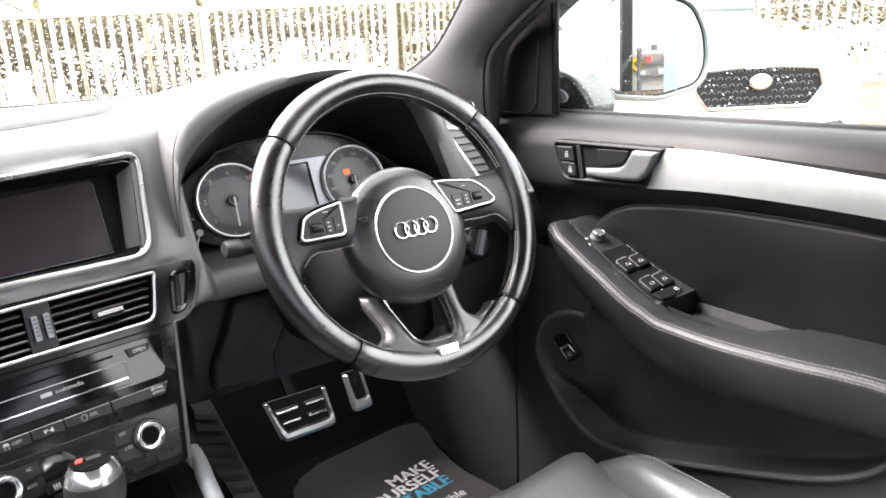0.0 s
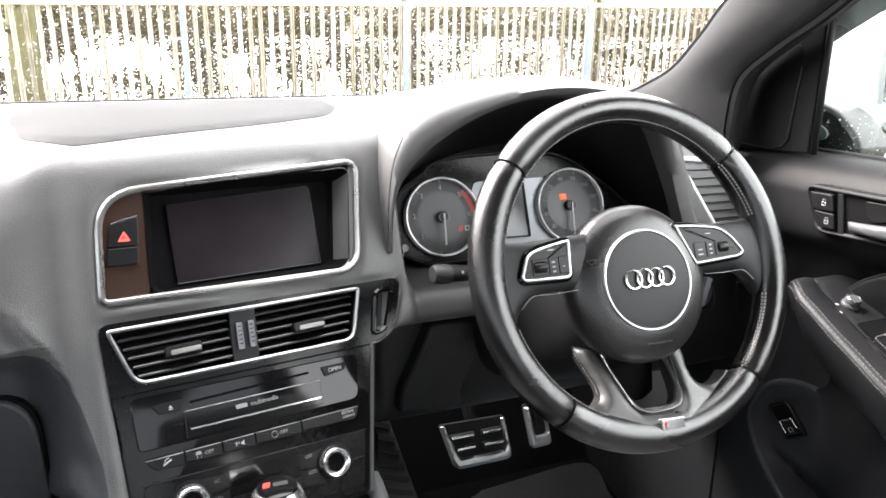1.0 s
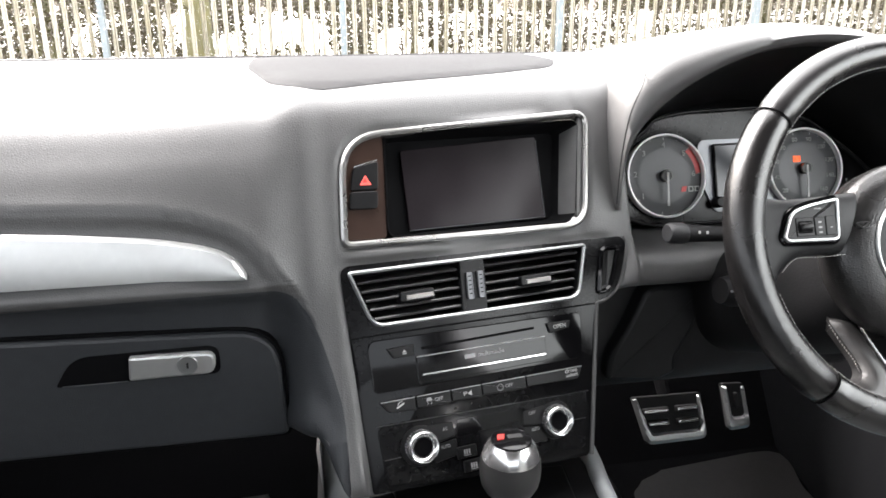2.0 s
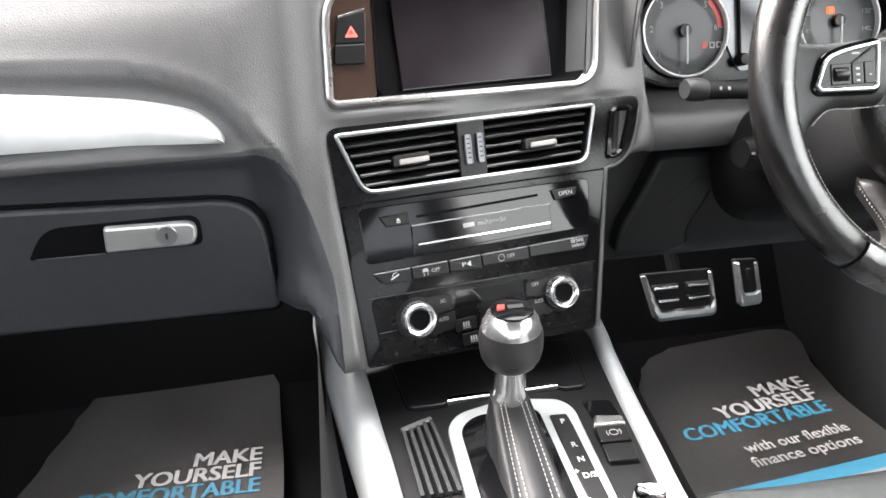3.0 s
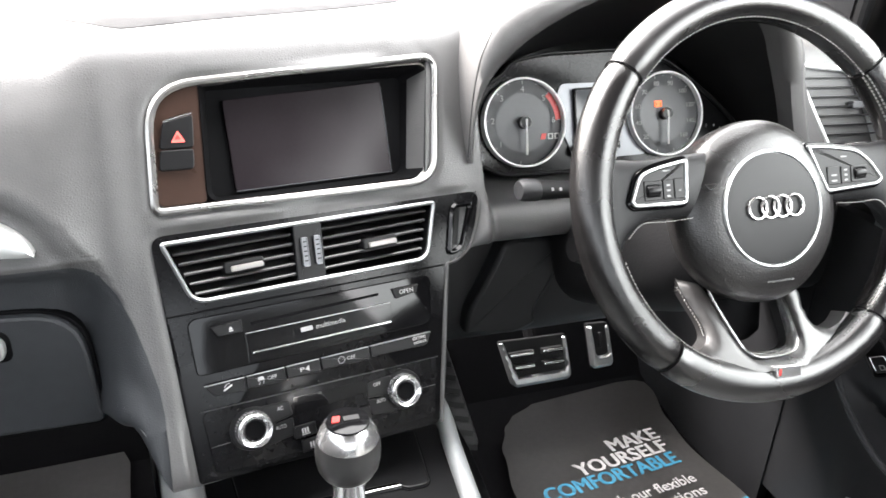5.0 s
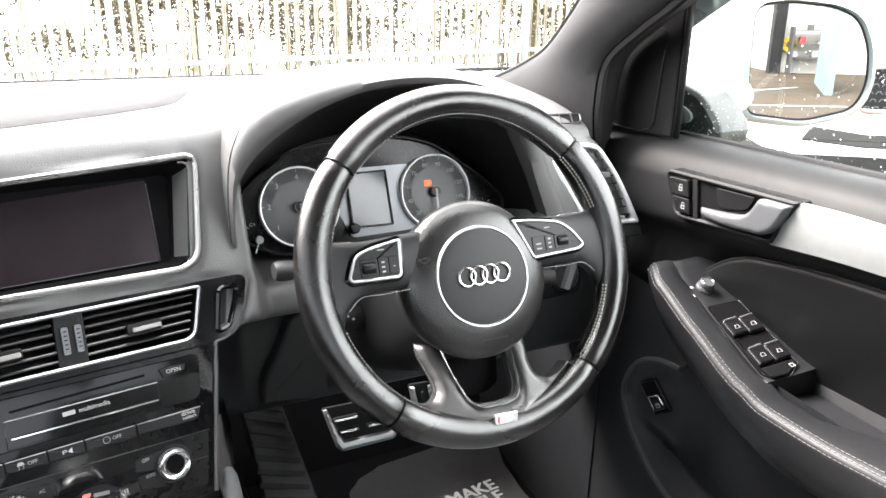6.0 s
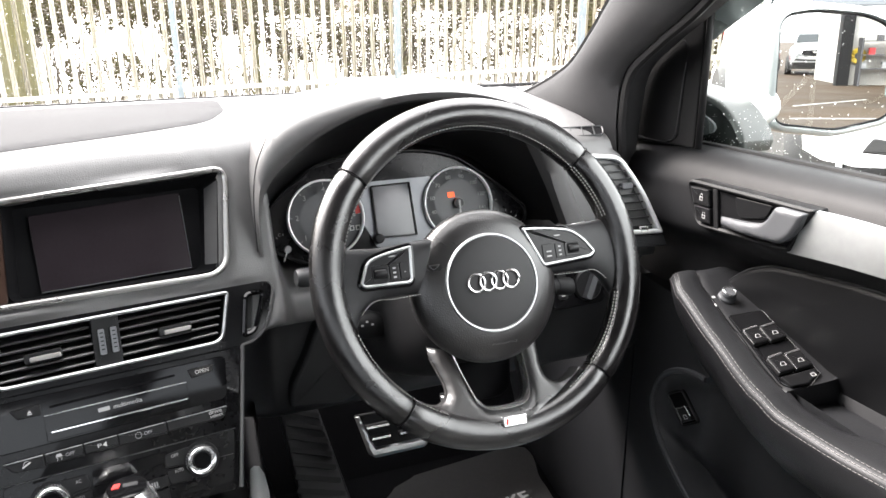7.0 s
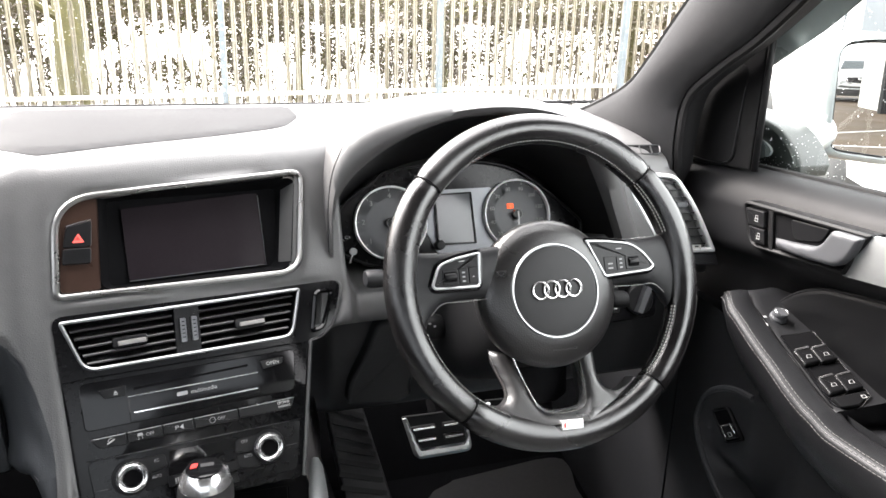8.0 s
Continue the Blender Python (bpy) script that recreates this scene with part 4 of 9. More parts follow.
keys = thing("switch_row", "row of five black push buttons", "switch row", ST)
cuts = [-0.1205, -0.0838, -0.0470, -0.0133, 0.0368, 0.1047]
for i, (a, b) in enumerate(zip(cuts, cuts[1:])):
    va, vb = -0.1251 - (a + 0.1205) * 0.0155, -0.1251 - (b + 0.1205) * 0.0155
    bm = bmesh.new()
    pts = [(a + 0.0004 + (0.008 if i == 0 else 0), va - 0.0108), (b - 0.0004 - (0.006 if i == 4 else 0), vb - 0.0125), (b - 0.0004, vb), (a + 0.0004, va)]
    slab(bm, rounded(pts, [0.003 if i == 0 else 0.0006, 0.004 if i == 4 else 0.0006, 0.0008, 0.0008]), -0.0058, 0.002, 0.0010)
    key = part("push_button", bm, SATIN, keys)
    bm = bmesh.new()
    tube(bm, [(a + 0.001, -0.0052, va), (b - 0.001, -0.0052, vb)], 0.0005, 6)
    part("button_edge", bm, DIMMARK, key)
    mid, vm = (a + b) / 2, (va + vb) / 2 - 0.0060
    if i in (1, 3):
        words("off_lettering", "OFF", 0.0050, at_uv(mid + 0.0050, vm, -0.0060), DIMMARK, key, 0.0085)
        bm = bmesh.new()
        tube(bm, [(mid - 0.0050 + 0.0034 * math.cos(k * 0.785), -0.0060, vm + 0.0034 * math.sin(k * 0.785)) for k in range(8)], 0.00035, 4, True)
        if i == 3:
            part("stop_symbol", bm, DIMMARK, key)
        else:
            bm.free()
            bm = bmesh.new()
            slab(bm, rounded([(mid - 0.0085, vm), (mid - 0.002, vm), (mid - 0.0032, vm + 0.0032), (mid - 0.0072, vm + 0.0032)], 0.0005), -0.0060, -0.0056)
            for s in (-0.0075, -0.0038):
                tube(bm, [(mid + s, -0.0060, vm - 0.0005), (mid + s + 0.001, -0.0060, vm - 0.002), (mid + s, -0.0060, vm - 0.0036)], 0.0003, 4)
            part("skid_symbol", bm, DIMMARK, key)
    elif i == 2:
        words("parking_lettering", "P", 0.0056, at_uv(mid - 0.002, vm, -0.0060), MARK, key, 0.0040)
        bm = bmesh.new()
        slab(bm, [(mid + 0.001, vm), (mid + 0.005, vm + 0.0028), (mid + 0.005, vm - 0.0028)], -0.0060, -0.0056)
        part("sensor_symbol", bm, MARK, key)
    elif i == 4:
        words("drive_lettering", "drive", 0.0068, at_uv(0.0900, vm + 0.0030, -0.0060), MARK, key, 0.0145)
        words("select_lettering", "select", 0.0050, at_uv(0.0905, vm - 0.0016, -0.0060), MARK, key, 0.0145)
    else:
        bm = bmesh.new()
        slab(bm, rounded([(mid - 0.002, vm - 0.0022), (mid + 0.006, vm + 0.0015), (mid + 0.0058, vm + 0.003), (mid - 0.0022, vm - 0.0006)], 0.0006), -0.0060, -0.0056)
        tube(bm, [(mid - 0.001, -0.0060, vm + 0.001), (mid + 0.001, -0.0060, vm + 0.0038), (mid + 0.004, -0.0060, vm + 0.0042)], 0.0004, 4)
        part("hill_symbol", bm, MARK, key)

climate = thing("climate_panel", "black climate panel with two chrome-ringed dials", "climate control", ST)
bm = bmesh.new()
slab(bm, rounded([(-0.1225, -0.2050), (0.0960, -0.2140), (0.1090, -0.1560), (-0.1260, -0.1470)], [0.005, 0.006, 0.006, 0.010]), -0.0024, 0.004, 0.0008)
part("climate_face", bm, PANELBLACK, climate)
bm = bmesh.new()
tube(bm, [(-0.1260, -0.0026, -0.1470), (0.1088, -0.0026, -0.1560)], 0.0006, 6)
tube(bm, [(-0.1225, -0.0026, -0.1800), (-0.1060, -0.0026, -0.1800)], 0.0004, 6)
tube(bm, [(0.0860, -0.0026, -0.1830), (0.1010, -0.0026, -0.1835)], 0.0004, 6)
part("panel_line", bm, SLAT, climate)
bm = bmesh.new()
slab(bm, rounded([(-0.0455, -0.1730), (0.0310, -0.1705), (0.0315, -0.1592), (-0.0440, -0.1565)], 0.001), -0.0030, -0.002)
part("climate_display", bm, GLOSS, climate, "unlit strip display")
for u, v in ((-0.0850, -0.1735), (0.0646, -0.1785)):
    bm = bmesh.new()
    slab(bm, ellipse2(u, v, 0.0205, 0.0198, 40), -0.0036, 0.0, 0.0012)
    s = 1
    plate = part("dial_plate", bm, SATIN, climate)
    bm = bmesh.new()
    side = 1 if u < 0 else -1
    lobe = [(u + side * 0.010, v + 0.0175), (u + side * 0.036, v + 0.0160), (u + side * 0.038, v + 0.0020), (u + side * 0.012, v - 0.002)]
    slab(bm, rounded(lobe if side > 0 else lobe[::-1], 0.003), -0.0040, 0.0, 0.0012)
    lobe2 = [(u + side * 0.012, v - 0.0030), (u + side * 0.038, v - 0.0005), (u + side * 0.036, v - 0.0170), (u + side * 0.012, v - 0.0200)]
    slab(bm, rounded(lobe2 if side > 0 else lobe2[::-1], 0.003), -0.0036, 0.0, 0.0010)
    part("side_keys", bm, SATIN, climate, "black keys beside the dial")
    at = Matrix.Translation((u, 0, v))
    bm = bmesh.new()
    turned(bm, [(0.0164, -0.003), (0.0163, -0.0110), (0.0156, -0.0140), (0.0142, -0.0154), (0.0126, -0.0150), (0.0098, -0.0122), (0.0090, -0.0090)], 40, at)
    dial = part("temperature_dial", bm, POLISHED, climate, "chrome dial ring")
    bm = bmesh.new()
    turned(bm, [(0.0093, -0.0085), (0.0088, -0.0112), (0.0070, -0.0108)], 32, at)
    part("dial_button", bm, DARK, dial, "black centre button")
    bm = bmesh.new()
    for k in range(36):
        a = 2 * math.pi * k / 36
        c, s2 = math.cos(a), math.sin(a)
        bar(bm, (u + 0.0164 * c, -0.0045, v + 0.0164 * s2), (u + 0.0163 * c, -0.0095, v + 0.0163 * s2), 0.0012, 0.0006, (c, 0, s2))
    part("knurling", bm, LEVER, dial)
for text, u, v, w in (("AC", -0.0580, -0.1625, 0.0062), ("AUTO", -0.0600, -0.1795, 0.0115), ("OFF", 0.0385, -0.1660, 0.0090), ("AUTO", 0.0400, -0.1830, 0.0110)):
    words("key_lettering", text, 0.0050, at_uv(u, v, -0.0043), DIMMARK, climate, w * 0.85)
for u, v, w in ((-0.0385, -0.1890, 0.0215), (-0.0330, -0.2035, 0.0215), (0.0130, -0.1900, 0.0300), (0.0110, -0.2035, 0.0300)):
    bm = bmesh.new()
    slab(bm, box2(u - w / 2, v - 0.0058, u + w / 2, v + 0.0058, 0.0012), -0.0046, 0.0, 0.0010)
    b = part("climate_key", bm, SATIN, climate)
    bm = bmesh.new()
    for k in range(3):
        slab(bm, box2(u - 0.0035 + k * 0.0025, v - 0.0022, u - 0.002 + k * 0.0025, v + 0.0026, 0.0004), -0.0049, -0.0046)
    slab(bm, box2(u - 0.0040, v - 0.0036, u + 0.0040, v - 0.0030), -0.0049, -0.0046)
    part("key_symbol", bm, DIMMARK, b)
bm = bmesh.new()
slab(bm, box2(-0.098, -0.1515, -0.086, -0.1495, 0.0006), -0.0030, -0.002)
part("seat_heat_mark", bm, DARK, climate)

# ---- instruments ----
CL = frame_of((0.37, 0.27, 1.04), (1, 0, 0), (0, 1, -0.35))
cluster = thing("instrument_cluster", "grey twin-dial instrument cluster behind a dark surround", "instrument cluster", CL)
FACE = rounded([(-0.128, -0.066), (0.136, -0.066), (0.200, -0.040), (0.204, -0.018), (0.169, 0.0154), (0.125, 0.049), (0.1055, 0.063), (0.0805, 0.0724), (0.0406, 0.0803), (0.0, 0.0785), (-0.067, 0.0765), (-0.108, 0.068), (-0.119, 0.055), (-0.150, 0.038), (-0.1755, 0.013), (-0.182, -0.036)], [0.02, 0.02, 0.012, 0.012, 0.02, 0.012, 0.012, 0.02, 0.02, 0.02, 0.02, 0.010, 0.010, 0.02, 0.02, 0.02], 5)
bm = bmesh.new()
slab(bm, FACE, 0.010, 0.03, 0.002)
part("cluster_surround", bm, PANELBLACK, cluster, "smooth black surround")
bm = bmesh.new()
rim_frame(bm, FACE, 0.0042, 0.0045, 0.03, 0.0016)
part("surround_edge", bm, SATIN, cluster, "raised black edge of the surround")
bm = bmesh.new()
slab(bm, rounded([(-0.030, -0.052), (0.066, -0.050), (0.080, -0.020), (0.060, 0.0395), (-0.045, 0.0392), (-0.058, 0.010)], 0.006), 0.0072, 0.012)
part("cluster_backing", bm, PLATEGREY, cluster, "grey metallic plate between the dials")


def gauge(u, v, r, name, label, numbers, a0, a1, red_from, needle):
    bm = bmesh.new()
    turned(bm, [(r - 0.001, 0.006), (r * 0.66, 0.006), (r * 0.64, 0.0075), (0.0, 0.0075)], 56, Matrix.Translation((u, 0, v)))
    g = part(name, bm, DIALFACE, cluster, label)
    bm = bmesh.new()
    turned(bm, [(r, 0.010), (r, -0.0008), (r - 0.0007, -0.0016), (r - 0.0024, -0.001), (r - 0.0028, 0.007)], 64, Matrix.Translation((u, 0, v)))
    part("dial_ring", bm, RINGPALE, g, "thin chrome ring")
    bm = bmesh.new()
    m = 2 * (len(numbers) - 1)
    for k in range(m + 1):
        a = radians(a0 + (a1 - a0) * k / m)
        c, s = math.cos(a), math.sin(a)
        inner_r = r * (0.86 if k % 2 == 0 else 0.90)
        bar(bm, (u + inner_r * c, 0.0055, v + inner_r * s), (u + r * 0.95 * c, 0.0055, v + r * 0.95 * s), 0.0009, 0.0004, (0, 1, 0))
    part("scale_marks", bm, DIMMARK, g)
    for k, t in enumerate(numbers):
        if not t:
            continue
        a = radians(a0 + (a1 - a0) * k / (len(numbers) - 1))
        words("numeral", t, 0.0078 if len(t) > 1 else 0.0098, at_uv(u + r * 0.74 * math.cos(a), v + r * 0.74 * math.sin(a), 0.0055), DIMMARK, g)
    if red_from is not None:
        bm = bmesh.new()
        arc = [radians(red_from + (a1 - red_from) * k / 12) for k in range(13)]
        loops(bm, [[(u + r * 0.80 * math.cos(a), 0.0056, v + r * 0.80 * math.sin(a)) for a in arc], [(u + r * 0.93 * math.cos(a), 0.0056, v + r * 0.93 * math.sin(a)) for a in arc]], wrap=False)
        part("red_zone", bm, REDMARK, g, "dull red band")
    at = Matrix.Translation((u, 0, v))
    bm = bmesh.new()
    turned(bm, [(0.0072, 0.006), (0.0070, -0.001), (0.0060, -0.0022), (0.0, -0.0024)], 28, at)
    hub = part("needle_hub", bm, SATIN, g)
    bm = bmesh.new()
    turned(bm, [(0.0074, 0.000), (0.0072, -0.0018), (0.0064, -0.0022), (0.0062, -0.001)], 28, at)
    part("hub_ring", bm, BEZELMETAL, hub)
    bm = bmesh.new()
    c, s = math.cos(radians(needle)), math.sin(radians(needle))
    bar(bm, (u - 0.004 * c, -0.0030, v - 0.004 * s), (u + r * 0.72 * c, -0.0030, v + r * 0.72 * s), 0.0024, 0.0012, (0, 1, 0))
    part("needle", bm, MARK, hub, "pale needle")
    return g


tacho = gauge(-0.0965, -0.004, 0.0520, "tachometer", "grey rev counter with red zone", ["", "1", "2", "3", "4", "5", "6"], 262, 2, 45, 268)
speedo = gauge(0.0945, -0.0025, 0.0520, "speedometer", "grey speedometer", ["", "20", "40", "60", "70", "80", "90", "100", "120", "140", "160", ""], 255, -75, None, 268)
bm = bmesh.new()
slab(bm, rounded([(-0.0760, -0.0245), (-0.0700, -0.0245), (-0.0680, -0.0178), (-0.0740, -0.0178)], 0.0006), 0.0052, 0.0058)
part("red_emblem", bm, REDMARK, tacho, "small red rhomb")
bm = bmesh.new()
for uu in (-0.0628, -0.0542):
    rim_frame(bm, box2(uu - 0.0033, -0.0248, uu + 0.0033, -0.0178, 0.0008), 0.0014, 0.0052, 0.0058, 0.0001)
part("badge_bars", bm, MARK, tacho, "pale badge shapes")
bm = bmesh.new()
rim_frame(bm, box2(0.0810, 0.0065, 0.0910, 0.0140, 0.001), 0.0014, 0.0050, 0.0058, 0.0003)
slab(bm, box2(0.0838, 0.0085, 0.0882, 0.0120, 0.0008), 0.0050, 0.0058)
part("warning_lamp", bm, LITAMBER, speedo, "lit red parking brake lamp")
bm = bmesh.new()
rim_frame(bm, rounded([(-0.0305, -0.0395), (0.0282, -0.0410), (0.0256, 0.0340), (-0.0312, 0.0330)], 0.002), 0.0022, 0.0010, 0.010, 0.0006)
lcd_frame = part("lcd_frame", bm, PANELBLACK, cluster, "black frame")
bm = bmesh.new()
slab(bm, rounded([(-0.0288, -0.0378), (0.0264, -0.0392), (0.0240, 0.0322), (-0.0294, 0.0312)], 0.001), 0.0040, 0.009)
part("lcd_pane", bm, LCDFACE, cluster, "unlit grey display between the dials")
bm = bmesh.new()
turned(bm, [(0.0070, 0.008), (0.0068, -0.004), (0.0055, -0.006), (0.0, -0.0062)], 24, Matrix.Translation((-0.0285, 0, -0.0400)))
part("trip_button", bm, SATIN, cluster)
for u, v, t in ((-0.158, -0.030, "C"), (0.160, -0.030, "F")):
    bm = bmesh.new()
    turned(bm, [(0.0052, 0.009), (0.0050, 0.0045), (0.0044, 0.004), (0.0038, 0.005), (0.0, 0.005)], 24, Matrix.Translation((u + 0.006, 0, v - 0.010)))
    bar(bm, (u + 0.006, 0.004, v - 0.010), (u - 0.001, 0.004, v - 0.026), 0.0018, 0.0008, (0, 1, 0))
    sub = part("small_gauge", bm, DIMMARK, cluster, "small auxiliary gauge needle")
    words("gauge_letter", t, 0.0062, at_uv(u - 0.002, v + 0.010, 0.0085), DIMMARK, sub)
    bm = bmesh.new()
    for k in range(6):
        a = radians((100 + 26 * k) if u < 0 else (80 - 26 * k))
        c, s = math.cos(a), math.sin(a)
        bar(bm, (u + 0.006 + 0.019 * c, 0.0088, v - 0.010 + 0.019 * s), (u + 0.006 + 0.022 * c, 0.0088, v - 0.010 + 0.022 * s), 0.001, 0.0004, (0, 1, 0))
    part("gauge_ticks", bm, DIMMARK, sub)

# ---- steering wheel ----
SW = frame_of((0.387, 0.0, 1.032), (1, 0, 0), (0, math.cos(radians(24)), -math.sin(radians(24))))
wheel = thing("steering_wheel", "worn black leather sports steering wheel with silver trim", "steering wheel", SW)
RM, RT, CV = 0.1715, 0.0172, 0.006


def rim_point(a, r=RM, d=0.0):
    return (r * math.cos(a), d, CV + r * math.sin(a))


def rim_arc(name, a0, a1, mat, label, fat=1.0):
    n = max(8, int(abs(a1 - a0) / 2.5))
    angs = [radians(a0 + (a1 - a0) * k / n) for k in range(n + 1)]
    bm = bmesh.new()
    rings = []
    for k, a in enumerate(angs):
        e = min(k, n - k)
        rr = RT * fat * (0.90 if e == 0 else 0.985 if e == 1 else 1.0)
        grip = 1.0 + 0.035 * math.exp(-((math.degrees(a) % 360 - 158) / 14) ** 2) + 0.035 * math.exp(-((math.degrees(a) % 360 - 22) / 14) ** 2)
        ring = []
        for j in range(20):
            b = 2 * math.pi * j / 20
            rad, dep = RM + rr * grip * math.cos(b), rr * 1.06 * grip * math.sin(b)
            ring.append((rad * math.cos(a), dep, CV + rad * math.sin(a)))
        rings.append(ring)
    loops(bm, rings, True, True)
    return part(name, bm, mat, wheel, label, sharp=50)


A_TR, A_TL, A_BL, A_BR = 40.5, 139.5, 230, 311.5
rim_arc("rim_top", A_TR + 0.25, A_TL - 0.25, LEATHER, "smooth black leather upper rim")
rim_arc("rim_left", A_TL + 0.25, A_BL - 0.25, WORN, "shiny worn leather grip", 1.01)
rim_arc("rim_bottom", A_BL + 0.25, A_BR - 0.25, LEATHER, "smooth black leather lower rim")
rim_arc("rim_right", A_BR - 360 + 0.25, A_TR - 0.25, WORN, "shiny worn leather grip", 1.01)
for a in (A_TR, A_TL, A_BL, A_BR):
    bm = bmesh.new()
    ar = radians(a)
    ring = []
    for j in range(24):
        b = 2 * math.pi * j / 24
        rad, dep = RM + (RT - 0.0004) * math.cos(b), (RT * 1.06 - 0.0004) * math.sin(b)
        ring.append((rad * math.cos(ar), dep, CV + rad * math.sin(ar)))
    tube(bm, ring, 0.0007, 5, True)
    part("rim_seam", bm, DARK, wheel)
# stitches on the inner side of the rim
bm = bmesh.new()
for k in range(250):
    a = 2 * math.pi * k / 250
    dg = math.degrees(a)
    if 165 < dg < 196 or dg < 15 or dg > 344 or 244 < dg < 297:
        continue
    grip = 1.012 + 0.036 * math.exp(-((dg - 158) / 14) ** 2) + 0.036 * math.exp(-((dg - 22) / 14) ** 2)
    for b in ((22, 34) if (dg < 40 or dg > 312) else (28,)):
        r, d = RM - RT * grip * math.cos(radians(b)), -RT * 1.06 * grip * math.sin(radians(b))
        p, q = rim_point(a, r, d), rim_point(a + 0.016, r, d)
        tube(bm, [p, q], 0.00068, 4)
tagged(part("rim_stitching", bm, RIMTHREAD, wheel, "fine grey stitching"), kind="stuff")

# hub
bm = bmesh.new()
hubprof = [(0.0, -0.0150), (0.030, -0.0148), (0.050, -0.0138), (0.066, -0.0105), (0.076, -0.0050), (0.0815, 0.0025), (0.0825, 0.012), (0.080, 0.030), (0.070, 0.040)]
rings = []
for r, d in hubprof[1:]:
    rings.append([(r * math.cos(2 * math.pi * k / 64), d, -0.009 + r * (1.0 if math.sin(2 * math.pi * k / 64) > 0 else 1.02) * math.sin(2 * math.pi * k / 64)) for k in range(64)])
loops(bm, rings, True, True)
hub = part("airbag_hub", bm, HUBLEATHER, wheel, "domed grained black airbag cover", sharp=60)
bm = bmesh.new()
turned(bm, [(0.0528, -0.0125), (0.0524, -0.0150), (0.0515, -0.0161), (0.0504, -0.0160), (0.0495, -0.0142)], 72, Matrix.Translation((0.0, 0, -0.0080)))
part("hub_ring", bm, SILVER, hub, "satin silver ring")
bm = bmesh.new()
turned(bm, [(0.0493, -0.0138), (0.0493, -0.0150), (0.040, -0.0158), (0.0, -0.0162)], 64, Matrix.Translation((0.0, 0, -0.0080)))
part("hub_disc", bm, SATIN, hub, "smooth black disc")
for k in range(4):
    bm = bmesh.new()
    cu = 0.0004 + (k - 1.5) * 0.0131
    tube(bm, [(cu + 0.0093 * math.cos(2 * math.pi * j / 40), -0.0176 - 0.0003 * (k % 2), -0.0068 + 0.0093 * math.sin(2 * math.pi * j / 40)) for j in range(40)], 0.00125, 8, True)
    part("emblem_ring", bm, POLISHED, hub, "chrome ring")
words("airbag_lettering", "AIRBAG", 0.0068, at_uv(0.0042, -0.0722, -0.0112) @ Matrix.Rotation(radians(-35), 4, "X"), SLAT, hub, 0.0290)
bm = bmesh.new()
tube(bm, curve([(-0.066, -0.0108, 0.018), (-0.0615, -0.0118, 0.0135), (-0.0550, -0.0128, 0.018)], 5), 0.0005, 5)
tube(bm, [(-0.066, -0.0108, 0.018), (-0.0550, -0.0128, 0.018)], 0.0005, 5)
part("horn_symbol", bm, SLAT, hub)

def limb(bm, rows, base, crown, back):
    """A padded arm of the wheel: rows of (u, v, half width, sink) along its middle, domed towards the driver."""
    rows = curve([(*r, 0.0) if len(r) == 3 else r for r in rows], 6)
    rings = []
    for i, (u, v, w, sink) in enumerate(rows):
        a, b = rows[max(i - 1, 0)], rows[min(i + 1, len(rows) - 1)]
        t = Vector((b[0] - a[0], b[1] - a[1])).normalized()
        ring = []
        for k in range(15):
            g = math.pi * k / 14
            c = math.cos(g) * w
            ring.append((u - t.y * c, base + sink - crown * math.sin(g) ** 0.62, v + t.x * c))
        for c in (-0.8, 0.8):
            ring.append((u - t.y * c * w, back + sink, v + t.x * c * w))
        rings.append(ring)
    loops(bm, rings, True, True)


